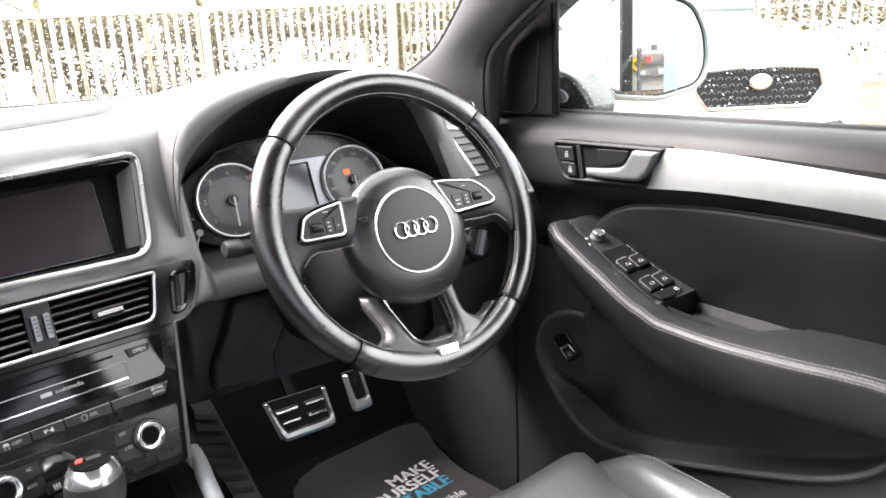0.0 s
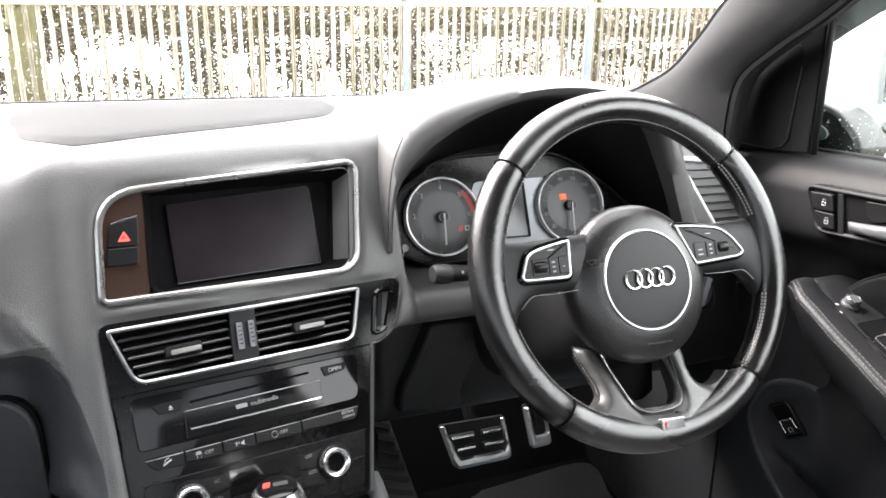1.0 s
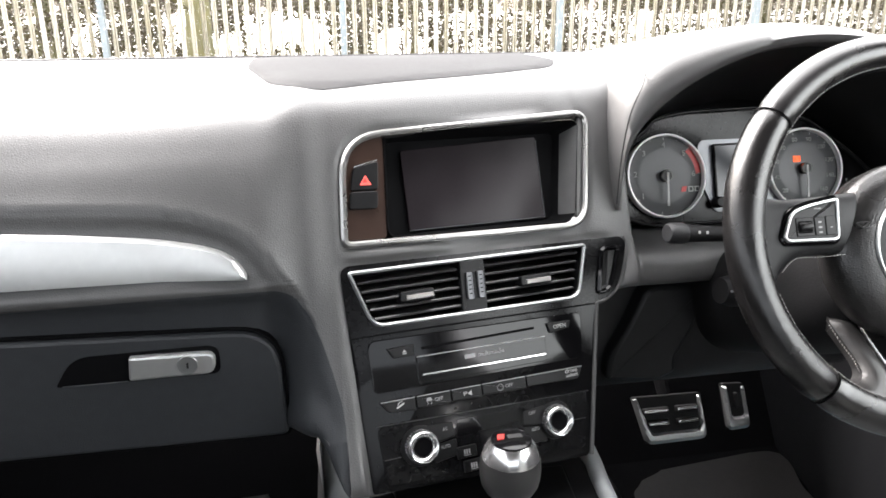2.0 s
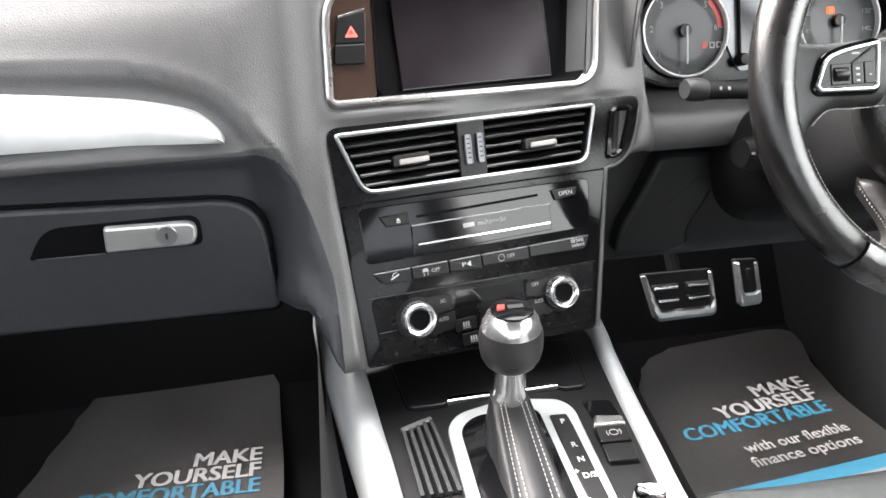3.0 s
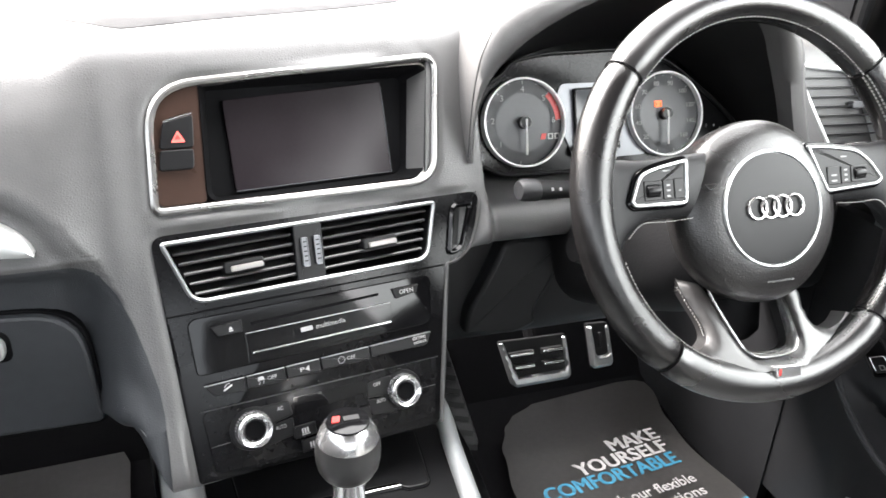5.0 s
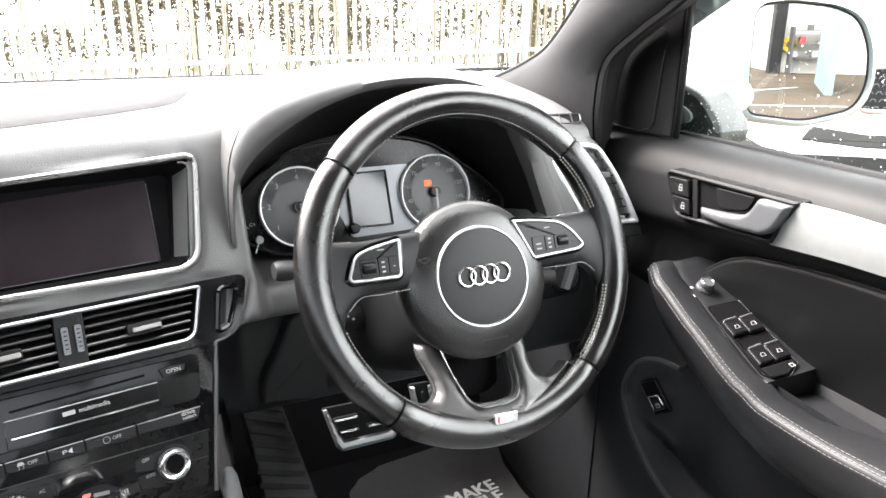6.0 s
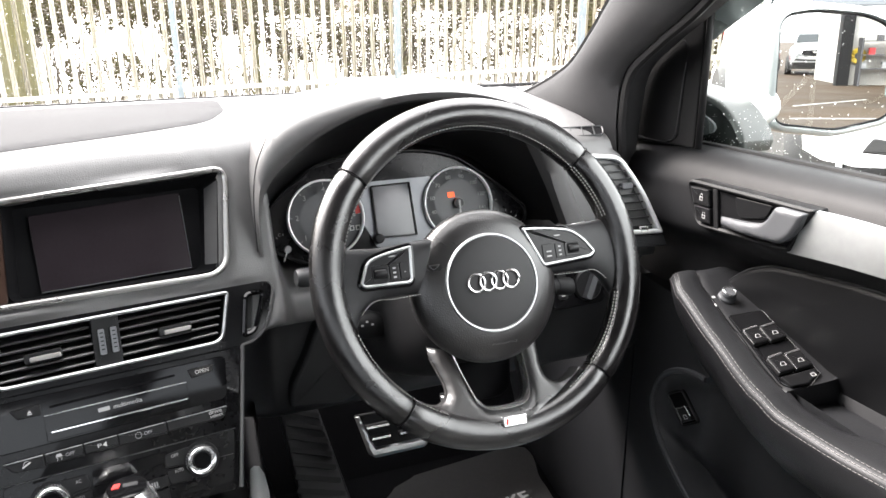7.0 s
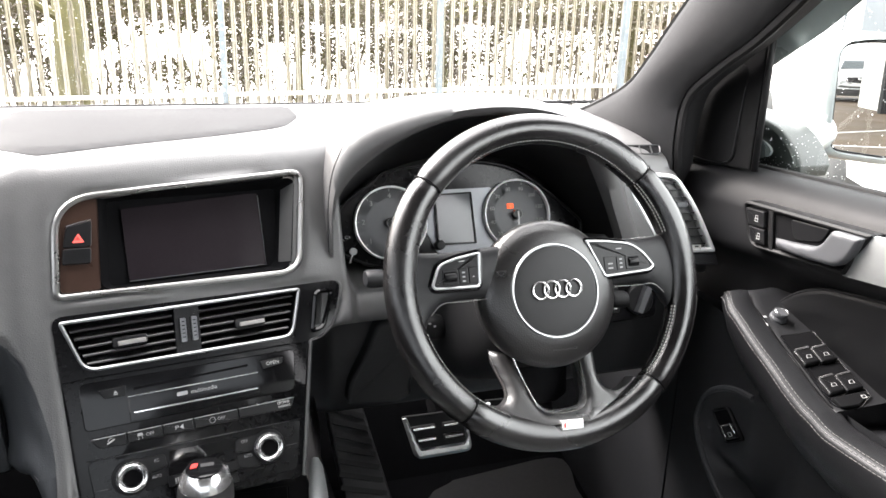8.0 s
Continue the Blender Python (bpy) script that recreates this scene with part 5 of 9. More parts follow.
# side spokes with button pods
for side in (-1, 1):
    m = lambda pts: [(side * p[0], p[1]) for p in pts]
    bm = bmesh.new()
    limb(bm, [(side * 0.056, 0.019, 0.0285), (side * 0.090, 0.0185, 0.0270), (side * 0.125, 0.017, 0.0275), (side * 0.148, 0.013, 0.037), (side * 0.162, 0.010, 0.055)], 0.005, 0.0120, 0.020)
    spoke = part("side_spoke", bm, ARMLEATHER, wheel, "black leather side spoke", sharp=60)
    POD = [(0.0850, 0.0028), (0.1367, 0.0040), (0.1404, 0.0085), (0.1311, 0.0312), (0.1129, 0.0370), (0.0820, 0.0420)] if side < 0 else [(0.0640, 0.0012), (0.1244, 0.0045), (0.1306, 0.0100), (0.1169, 0.0285), (0.1020, 0.0390), (0.0697, 0.0440), (0.0440, 0.0455)]
    pod = rounded(m(POD), [0.006, 0.006, 0.006, 0.008, 0.02, 0.004] if side < 0 else [0.004, 0.006, 0.006, 0.02, 0.02, 0.02, 0.003], 6)
    if area2(pod) < 0:
        pod = pod[::-1]
    bm = bmesh.new()
    slab(bm, inset2(pod, -0.0032), -0.0096, 0.006, 0.0030)
    part("pod_bezel", bm, GLOSS, spoke, "gloss black bezel of the switch pod")
    bm = bmesh.new()
    rim_frame(bm, pod, 0.0030, -0.0122, -0.004, 0.0010)
    part("pod_frame", bm, SILVER, spoke, "chrome frame of the switch pod")
    bm = bmesh.new()
    slab(bm, inset2(pod, 0.0026), -0.0104, -0.004, 0.0008)
    part("pod_face", bm, SATIN, spoke, "dark grey switch pod")
    key_rows = [((0.1268, 0.0085), (0.1095, 0.0252)), ((0.1085, 0.0085), (0.0985, 0.0252)), ((0.0975, 0.0085), (0.0872, 0.0258))] if side < 0 else [((0.0655, 0.0078), (0.0802, 0.0246)), ((0.0812, 0.0080), (0.0918, 0.0240)), ((0.0928, 0.0085), (0.1130, 0.0236))]
    for i, (a, b) in enumerate(key_rows):
        bm = bmesh.new()
        slab(bm, box2(min(side * a[0], side * b[0]), a[1], max(side * a[0], side * b[0]), b[1], 0.0012), -0.0113, -0.008, 0.0006)
        part("pod_key", bm, SATIN, spoke, "dark pod key")
        if (i == 0) == (side < 0) and i != 1:
            mu = (a[0] + b[0]) / 2
            bm = bmesh.new()
            slab(bm, box2(side * mu - 0.0072, 0.0112, side * mu + 0.0072, 0.0222, 0.002), -0.0118, -0.0108, 0.0004)
            part("roller_well", bm, DARK, spoke)
            bm = bmesh.new()
            turned(bm, [(0.0, -0.0062), (0.0045, -0.0060), (0.0050, -0.0045), (0.0050, 0.0045), (0.0045, 0.0060), (0.0, 0.0062)], 20, Matrix.Translation((side * mu, -0.0094, 0.0167)) @ Matrix.Rotation(radians(90), 4, "Z"))
            part("roller", bm, SATIN, spoke, "ribbed black roller")
        else:
            mu = side * (a[0] + b[0]) / 2
            bm = bmesh.new()
            if i == 1:
                for k in range(3):
                    slab(bm, box2(mu - 0.0016, 0.0105 + k * 0.0046, mu + 0.0016, 0.0122 + k * 0.0046), -0.0116, -0.0110)
            elif side > 0:
                for k in range(2):
                    slab(bm, box2(mu - 0.0030, 0.0105 + k * 0.0050, mu + 0.0030, 0.0120 + k * 0.0050), -0.0116, -0.0110)
            else:
                slab(bm, box2(mu - 0.0010, 0.0150, mu + 0.0010, 0.0160), -0.0116, -0.0110)
            part("pod_mark", bm, DIMMARK, spoke)
    bm = bmesh.new()
    slab(bm, box2(side * (0.104 if side < 0 else 0.086) - 0.0035, 0.0322, side * (0.104 if side < 0 else 0.086) + 0.0035, 0.0334), -0.0108, -0.0102)
    part("pod_mark", bm, DIMMARK, spoke)
    bm = bmesh.new()
    slab(bm, rounded(m([(0.112, 0.026), (0.150, 0.030), (0.158, 0.040), (0.146, 0.0475), (0.118, 0.046)]), [0.004, 0.006, 0.006, 0.006, 0.006], 5), 0.018, 0.024, 0.002)
    part("shift_paddle", bm, POLISHED, spoke, "bright metal shift paddle")
    bm = bmesh.new()
    stp = curve([(side * 0.078, -0.0062, -0.0095), (side * 0.105, -0.0062, -0.0105), (side * 0.128, -0.0062, -0.0105), (side * 0.142, -0.005, -0.022)], 9)
    for p, q in list(zip(stp, stp[1:]))[::1]:
        a, b = Vector(p), Vector(q)
        tube(bm, [a, a.lerp(b, 0.6)], 0.00055, 4)
    tagged(part("spoke_stitching", bm, THREAD, spoke), kind="stuff")

# the forked lower spoke
HALF = [(0.064, -0.066), (0.0635, -0.078), (0.0605, -0.092), (0.0570, -0.108), (0.0580, -0.119), (0.0640, -0.1250), (0.0725, -0.1275), (0.0860, -0.1230), (0.0995, -0.1150)]
MOUTH = curve([(0.0400, -0.066), (0.0385, -0.088), (0.0340, -0.114), (0.0285, -0.1325), (0.0180, -0.1398), (0.0, -0.1412)], 5)
half = curve(HALF, 5)
low_arc = [(0.164 * math.cos(radians(a)), CV + 0.164 * math.sin(radians(a))) for a in range(310, 229, -2)]
FORK = half + low_arc + [(-u, v) for u, v in half[::-1]] + [(-u, v) for u, v in MOUTH[:-1]] + MOUTH[::-1]


def fork_depth(u, v):
    """The fork sinks towards the hub and swells towards the rim."""
    return 0.60 * max(0.0, v + 0.139) - 0.0125 * ease((-0.137 - v) / 0.020) - 0.006 * ease((abs(u) - 0.060) / 0.03)


bm = bmesh.new()
quilt(bm, FORK, 0.0042, lambda u, v, d: (u, fork_depth(u, v) + 0.004 - 0.0078 * math.sqrt(max(0.0, 1 - (1 - min(1.0, d / 0.0085)) ** 2)), v), lambda u, v: (u * 0.97, fork_depth(u, v) + 0.020, v))
fork_ob = part("forked_spoke", bm, FORKLEATHER, wheel, "black leather forked lower spoke", sharp=70)
bm = bmesh.new()
lip_line = [(-u, v) for u, v in MOUTH[:-1]] + MOUTH[::-1]
rings = []
for k, (u, v) in enumerate(lip_line):
    a, b = lip_line[max(k - 1, 0)], lip_line[min(k + 1, len(lip_line) - 1)]
    n = Vector((b[1] - a[1], a[0] - b[0])).normalized()
    w = 0.0032 if abs(u) < 0.030 else 0.0022
    fd = fork_depth(u, v)
    rings.append([(u + n.x * c * w, fd + d, v + n.y * c * w) for c, d in ((0.35, 0.003), (0.40, -0.0030), (0.0, -0.0042), (-0.75, -0.0010), (-0.95, 0.008))])
loops(bm, rings, wrap=False)
part("fork_trim", bm, POLISHED, fork_ob, "bright silver edging")
bm = bmesh.new()
slab(bm, rounded([(-0.0128, -0.1580), (0.0130, -0.1590), (0.0137, -0.1488), (-0.0126, -0.1475)], 0.0012), -0.0178, -0.006, 0.0008)
badge = part("sport_badge", bm, POLISHED, fork_ob, "small silver badge plate")
bm = bmesh.new()
slab(bm, rounded([(-0.0108, -0.1560), (-0.0084, -0.1561), (-0.0074, -0.1502), (-0.0098, -0.1500)], 0.0004), -0.0180, -0.017)
part("badge_rhomb", bm, REDMARK, badge, "red rhomb")
bm = bmesh.new()
for sgn in (-1, 1):
    row = curve([(0.0628, -0.074), (0.0600, -0.092), (0.0566, -0.108), (0.0574, -0.1185)], 6)
    for p, q in zip(row, row[1:]):
        d = fork_depth(p[0], p[1])
        tube(bm, [(sgn * (p[0] + 0.0012), d + 0.0065, p[1]), (sgn * (p[0] * 0.4 + q[0] * 0.6 + 0.0012), d + 0.0065, p[1] * 0.4 + q[1] * 0.6)], 0.0006, 4)
tagged(part("fork_stitching", bm, THREAD, fork_ob), kind="stuff")
# added near-black plate in place of the shade in the fork's opening
bm = bmesh.new()
slab(bm, rounded([(-0.040, -0.070), (0.040, -0.070), (0.031, -0.128), (0.016, -0.136), (-0.016, -0.136), (-0.031, -0.128)], 0.004), 0.052, 0.062, 0.003)
part("fork_dark_plate", bm, DARK, fork_ob, "added black plate that darkens the fork's opening")

# ---- steering column and stalks ----
column = thing("steering_column", "dark plastic steering column shroud", "steering column", SW)
bm = bmesh.new()
rings = []
for d, rx, rz, cz in ((0.030, 0.062, 0.058, -0.020), (0.06, 0.078, 0.070, -0.028), (0.10, 0.084, 0.074, -0.034), (0.17, 0.088, 0.072, -0.040), (0.26, 0.088, 0.066, -0.046)):
    rings.append([(rx * (abs(math.cos(a)) ** 0.7) * (1 if math.cos(a) > 0 else -1), d, cz + rz * (abs(math.sin(a)) ** 0.7) * (1 if math.sin(a) > 0 else -1)) for a in [2 * math.pi * k / 40 for k in range(40)]])
loops(bm, rings, True, True)
part("column_shroud", bm, RUBBER, column, sharp=50)
for name, lab, root, tip in (("indicator_stalk", "black indicator stalk with pale end", (-0.085, 0.135, 0.026), (-0.181, 0.122, 0.031)), ("wiper_stalk", "black wiper stalk behind the wheel", (0.080, 0.150, -0.014), (0.176, 0.140, -0.026))):
    st = thing(name, lab, "stalk", SW)
    a, b = Vector(root), Vector(tip)
    bm = bmesh.new()
    tube(bm, [a, a.lerp(b, 0.5), a.lerp(b, 0.72), a.lerp(b, 0.93), b], [0.009, 0.0095, 0.0105, 0.0108, 0.010] if tip[0] < 0 else [0.008, 0.009, 0.011, 0.012, 0.011], 14, flat=0.85)
    part("stalk_arm", bm, RUBBER, st)
    bm = bmesh.new()
    tube(bm, [a.lerp(b, 0.80), a.lerp(b, 0.82), a.lerp(b, 0.98), a.lerp(b, 1.02)], [0.0112, 0.0118, 0.0117, 0.0095] if tip[0] < 0 else [0.0118, 0.0126, 0.0126, 0.0105], 14, flat=0.9)
    part("stalk_end", bm, LOWER if tip[0] < 0 else RUBBER, st, "rounded dark stalk end")
    bm = bmesh.new()
    for k in range(2):
        q = a.lerp(b, 0.66 - 0.1 * k)
        slab(bm, box2(q.x - 0.0012, q.z - 0.0016, q.x + 0.0012, q.z + 0.0016, 0.0006), q.y - 0.0100, q.y - 0.0080)
    part("stalk_marks", bm, DIMMARK, st)
cru = thing("cruise_stalk", "short dark stalk with pale symbols", "stalk", SW)
bm = bmesh.new()
tube(bm, [(-0.06, 0.152, -0.042), (-0.092, 0.146, -0.036), (-0.104, 0.144, -0.034), (-0.118, 0.142, -0.033)], [0.010, 0.016, 0.018, 0.014], 14)
part("stalk_arm", bm, RUBBER, cru)
bm = bmesh.new()
for k in range(3):
    slab(bm, box2(-0.114 + 0.006 * k, -0.036 + 0.004 * (k % 2), -0.1112 + 0.006 * k, -0.0335 + 0.004 * (k % 2), 0.0008), 0.1262, 0.131)
part("stalk_marks", bm, DIMMARK, cru)

# ---- light switch on the dash face beside the wheel ----
LS = frame_of((0.625, 0.195, 0.915), (1, 0.05, 0), (-0.05, 1, -0.30))
lights = thing("light_switch", "round rotary light switch with silver grip", "switch", LS)
bm = bmesh.new()
slab(bm, rounded([(-0.050, -0.030), (0.040, -0.030), (0.044, 0.028), (-0.046, 0.028)], 0.012), -0.002, 0.03, 0.003)
part("switch_plate", bm, GLOSS, lights)
bm = bmesh.new()
turned(bm, [(0.0235, 0.0), (0.0230, -0.007), (0.0210, -0.009), (0.0, -0.009)], 36, Matrix.Translation((0.010, 0, 0)))
knob = part("rotary_knob", bm, SATIN, lights)
bm = bmesh.new()
bar(bm, (0.000, -0.014, -0.018), (0.020, -0.014, 0.018), 0.009, 0.012, (0, 1, 0))
part("knob_grip", bm, LEVER, knob, "silver grip bar")
bm = bmesh.new()
for k in range(2):
    slab(bm, box2(-0.040, -0.016 + 0.022 * k, -0.024, 0.000 + 0.022 * k, 0.003), -0.0045, 0.0, 0.001)
keysp = part("fog_keys", bm, SATIN, lights)
bm = bmesh.new()
for k in range(2):
    slab(bm, box2(-0.035, -0.011 + 0.022 * k, -0.029, -0.006 + 0.022 * k, 0.001), -0.0049, -0.0044)
part("fog_symbols", bm, DIMMARK, keysp)

# ---- side air vent ----
SV = frame_of((0.665, 0.226, 1.045), (1, -0.06, 0), (0.06, 1, -0.25))
svent = thing("side_air_vent", "trapezoid side air vent with satin silver surround", "air vent", SV)
SVO = rounded([(0.012, -0.066), (0.102, -0.070), (0.070, 0.002), (0.036, 0.050), (-0.062, 0.060)], [0.006, 0.006, 0.05, 0.014, 0.006], 6)
bm = bmesh.new()
rim_frame(bm, SVO, 0.0065, -0.010, 0.012, 0.002)
part("vent_surround", bm, VENTSILVER, svent, "satin silver surround")
# flat near-black back, its colour giving the duct's inner shade
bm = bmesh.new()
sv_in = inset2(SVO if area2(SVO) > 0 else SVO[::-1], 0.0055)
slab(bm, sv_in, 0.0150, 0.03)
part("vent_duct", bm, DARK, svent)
for k in range(9):
    v = -0.056 + 0.0118 * k
    t = (v + 0.066) / 0.12
    bm = bmesh.new()
    a, b = 0.020 - 0.070 * t, 0.088 - 0.046 * t
    loops(bm, [[(u, -0.0040, v - 0.0012), (u, -0.0062, v - 0.0004), (u, -0.0062, v + 0.0010), (u, -0.0040, v + 0.0014), (u, 0.0035, v + 0.0006), (u, 0.0035, v - 0.0006)] for u in (a, b)], True, True)
    part("slat", bm, SATIN, svent)
bm = bmesh.new()
slab(bm, box2(0.036, 0.000, 0.054, 0.009, 0.002), -0.009, 0.0, 0.0015)
part("vent_tab", bm, LEVER, svent)
bm = bmesh.new()
slab(bm, rounded([(0.014, -0.086), (0.108, -0.090), (0.103, -0.072), (0.012, -0.068)], 0.003), -0.006, 0.02, 0.002)
low = part("vent_switch_plate", bm, LOWER, svent)
bm = bmesh.new()
rim_frame(bm, box2(0.062, -0.066, 0.074, -0.057, 0.001), 0.0012, -0.011, -0.006, 0.0003)
part("switch_symbol", bm, MARK, low)
DV = frame_of((0.654, 0.2660, 1.1265), (1, -0.10, 0), (0.07, 0.50, -0.86))
dem = thing("demister_vent", "narrow black demister slot in the dash end", "air vent", DV)
bm = bmesh.new()
rim_frame(bm, rounded([(-0.036, -0.011), (0.034, -0.012), (0.040, 0.010), (-0.032, 0.011)], 0.008), 0.0022, -0.0025, 0.008, 0.0008)
part("slot_rim", bm, LOWER, dem)
bm = bmesh.new()
slab(bm, rounded([(-0.035, -0.010), (0.033, -0.011), (0.039, 0.009), (-0.031, 0.010)], 0.008), -0.0008, 0.008)
part("slot_well", bm, DARK, dem)
for k in range(3):
    bm = bmesh.new()
    bar(bm, (-0.016 + 0.018 * k, -0.0016, -0.009), (-0.013 + 0.018 * k, -0.0016, 0.009), 0.0016, 0.0016, (0, 1, 0))
    part("slat", bm, SLAT, dem)
# light strip between hood and side vent
hs = thing("dash_end_trim", "grey moulded trim between hood and side vent", "trim")
bm = bmesh.new()
loops(bm, [[(0.566, 0.205, 1.126), (0.583, 0.200, 1.065), (0.625, 0.198, 1.000)], [(0.600, 0.216, 1.112), (0.625, 0.212, 1.06), (0.672, 0.208, 0.995)], [(0.604, 0.236, 1.112), (0.629, 0.232, 1.06), (0.676, 0.228, 0.993)]], wrap=False)
part("trim_face", bm, PAD, hs)

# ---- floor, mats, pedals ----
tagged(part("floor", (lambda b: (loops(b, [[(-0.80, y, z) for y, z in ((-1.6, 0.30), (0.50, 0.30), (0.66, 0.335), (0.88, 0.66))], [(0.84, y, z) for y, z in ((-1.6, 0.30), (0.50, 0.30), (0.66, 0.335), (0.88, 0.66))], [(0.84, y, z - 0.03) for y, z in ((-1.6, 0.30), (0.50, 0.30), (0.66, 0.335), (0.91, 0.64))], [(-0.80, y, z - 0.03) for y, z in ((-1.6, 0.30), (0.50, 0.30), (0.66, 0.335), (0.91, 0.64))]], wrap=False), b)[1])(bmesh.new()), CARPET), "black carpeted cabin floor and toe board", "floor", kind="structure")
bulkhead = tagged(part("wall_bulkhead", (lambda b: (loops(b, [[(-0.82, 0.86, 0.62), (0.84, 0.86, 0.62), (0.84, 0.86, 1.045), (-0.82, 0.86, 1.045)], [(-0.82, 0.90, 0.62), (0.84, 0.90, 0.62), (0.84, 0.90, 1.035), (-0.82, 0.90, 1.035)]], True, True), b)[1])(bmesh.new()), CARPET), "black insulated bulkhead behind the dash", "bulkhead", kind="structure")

# the kick panel's dark tone stands in for shade below the dash
for side in (-1, 1):
    tagged(part("wall_kick", (lambda b: (slab(b, [(-0.92, 0.28), (-0.276, 0.28), (-0.276, 0.882), (-0.92, 1.12)], side * 0.7868, side * 0.87, 0.0, Matrix(((0, 1, 0, 0), (-1, 0, 0, 0), (0, 0, 1, 0), (0, 0, 0, 1)))), b)[1])(bmesh.new()), SHADEPLASTIC), "black kick panel beside the footwell", "kick panel", kind="structure")
tagged(part("wall_sill", (lambda b: (slab(b, [(-0.92, 0.24), (1.86, 0.24), (1.86, 0.38), (-0.92, 0.38)], 0.806, 0.87, 0.0, Matrix(((0, 1, 0, 0), (-1, 0, 0, 0), (0, 0, 1, 0), (0, 0, 0, 1)))), b)[1])(bmesh.new()), CARPET), "dark carpeted door sill beside the seat", "sill", kind="structure")


def mat_height(y):
    return 0.338 + (0.45 * (y - 0.50) ** 2 if y > 0.50 else 0.0) + 0.0015 * math.sin(9 * y)


def paper(name, label, left, right, y0, y1, turn, text_x, text_y, stripe):
    """A printed paper mat; left and right give its edges at y."""
    root = thing(name, label, "floor mat", group="paper floor mats")
    n, k = 44, 22
    bm = bmesh.new()
    rows = []
    for i in range(n + 1):
        y = y0 + (y1 - y0) * (1 - (1 - i / n) ** 1.7)
        a, b = blend(y, left)[0], blend(y, right)[0]
        rows.append([(a + (b - a) * j / k, y + math.tan(radians(turn)) * (a + (b - a) * j / k - text_x), mat_height(y) + 0.0022 * math.sin(7 * (a + (b - a) * j / k) + 3 * y)) for j in range(k + 1)])
    sheet(rows, bm)
    bmesh.ops.solidify(bm, geom=bm.faces[:], thickness=0.0012)
    part("mat_sheet", bm, MATGREY, root, "dark grey printed paper", sharp=70)
    flat_m = lambda x, y, z: Matrix.Translation((x, y + math.tan(radians(turn)) * (x - text_x), z)) @ Matrix.Rotation(radians(turn), 4, "Z") @ Matrix.Rotation(radians(-90), 4, "X")
    z = 0.3405

    def lay(ob):
        """Lay lettering on the sheet."""
        for v in ob.data.vertices:
            yy = v.co.y - math.tan(radians(turn)) * (v.co.x - text_x)
            v.co.z += mat_height(yy) + 0.0022 * math.sin(7 * v.co.x + 3 * yy) + 0.0009 - z

    for t, dy, size, mat, w in (("MAKE", 0.0, 0.045, MATPRINT, 0.108), ("YOURSELF", -0.036, 0.045, MATPRINT, 0.198), ("COMFORTABLE", -0.072, 0.045, MATBLUE, 0.282)):
        lay(words("print_" + t.lower(), t, size, flat_m(text_x - w / 2, text_y + dy, z), mat, root, w, strikes=[(-0.0014, -0.0005), (-0.0007, 0.0005), (0.0, -0.0005), (0.0007, 0.0005), (0.0014, -0.0005)]))
    for t, dy, w in (("with our flexible", -0.128, 0.200), ("finance options", -0.160, 0.205)):
        lay(words("print_small", t, 0.031, flat_m(text_x - w / 2, text_y + dy, z), MATPRINT, root, w, 0.0004))
    if stripe:
        for nm, mt, ya, yb in (("blue_stripe", MATBLUE, stripe - 0.026, stripe), ("white_band", MATWHITE, y0 + 0.002, stripe - 0.026)):
            bm = bmesh.new()
            rows = []
            for i in range(7):
                y = ya + (yb - ya) * i / 6
                a, b = blend(y, left)[0] + 0.002, blend(y, right)[0] - 0.002
                rows.append([(a + (b - a) * j / 20, y + math.tan(radians(turn)) * (a + (b - a) * j / 20 - text_x), mat_height(y) + 0.0022 * math.sin(7 * (a + (b - a) * j / 20) + 3 * y) + 0.0016) for j in range(21)])
            sheet(rows, bm)
            part(nm, bm, mt, root, nm.replace("_", " "))
    return root


paper("driver_paper_mat", "dark grey printed paper mat in the driver's footwell", [(-0.10, (0.33,)), (0.20, (0.352,)), (0.42, (0.372,)), (0.53, (0.394,)), (0.585, (0.42,)), (0.61, (0.445,)), (0.632, (0.50,))], [(-0.10, (0.74,)), (0.25, (0.765,)), (0.42, (0.745,)), (0.50, (0.752,)), (0.59, (0.773,)), (0.612, (0.770,)), (0.626, (0.752,)), (0.632, (0.71,))], -0.08, 0.632, 5.2, 0.702, 0.470, 0.268)
paper("passenger_paper_mat", "dark grey printed paper mat in the passenger footwell", [(-0.10, (-0.67,)), (0.40, (-0.665,)), (0.50, (-0.642,)), (0.60, (-0.615,)), (0.645, (-0.597,)), (0.672, (-0.575,)), (0.69, (-0.545,)), (0.702, (-0.48,))], [(-0.10, (-0.245,)), (0.40, (-0.250,)), (0.64, (-0.259,)), (0.68, (-0.272,)), (0.702, (-0.30,))], -0.08, 0.702, -2.4, -0.288, 0.470, None)

brake = thing("brake_pedal", "stainless steel brake pedal with black rubber ribs", "pedal")
BP = frame_of((0.402, 0.42, 0.581), (1, 0, 0), (0, 1, -0.45))
bm = bmesh.new()
BPO = rounded([(-0.0450, -0.0310), (0.0610, -0.0300), (0.0560, 0.0450), (-0.0640, 0.0470)], [0.006, 0.006, 0.004, 0.004])
slab(bm, [tuple(p) for p in BPO], 0.0, 0.008, 0.002, BP)
part("pedal_plate", bm, RUBBER, brake)
bm = bmesh.new()
YOKE = rounded([(-0.0640, 0.0450), (-0.0460, -0.0320), (0.0620, -0.0310), (0.0565, 0.0420), (0.0485, 0.0420), (0.0500, -0.0130), (-0.0350, -0.0135), (-0.0560, 0.0450)], [0.002, 0.014, 0.014, 0.002, 0.002, 0.006, 0.006, 0.002], 6)
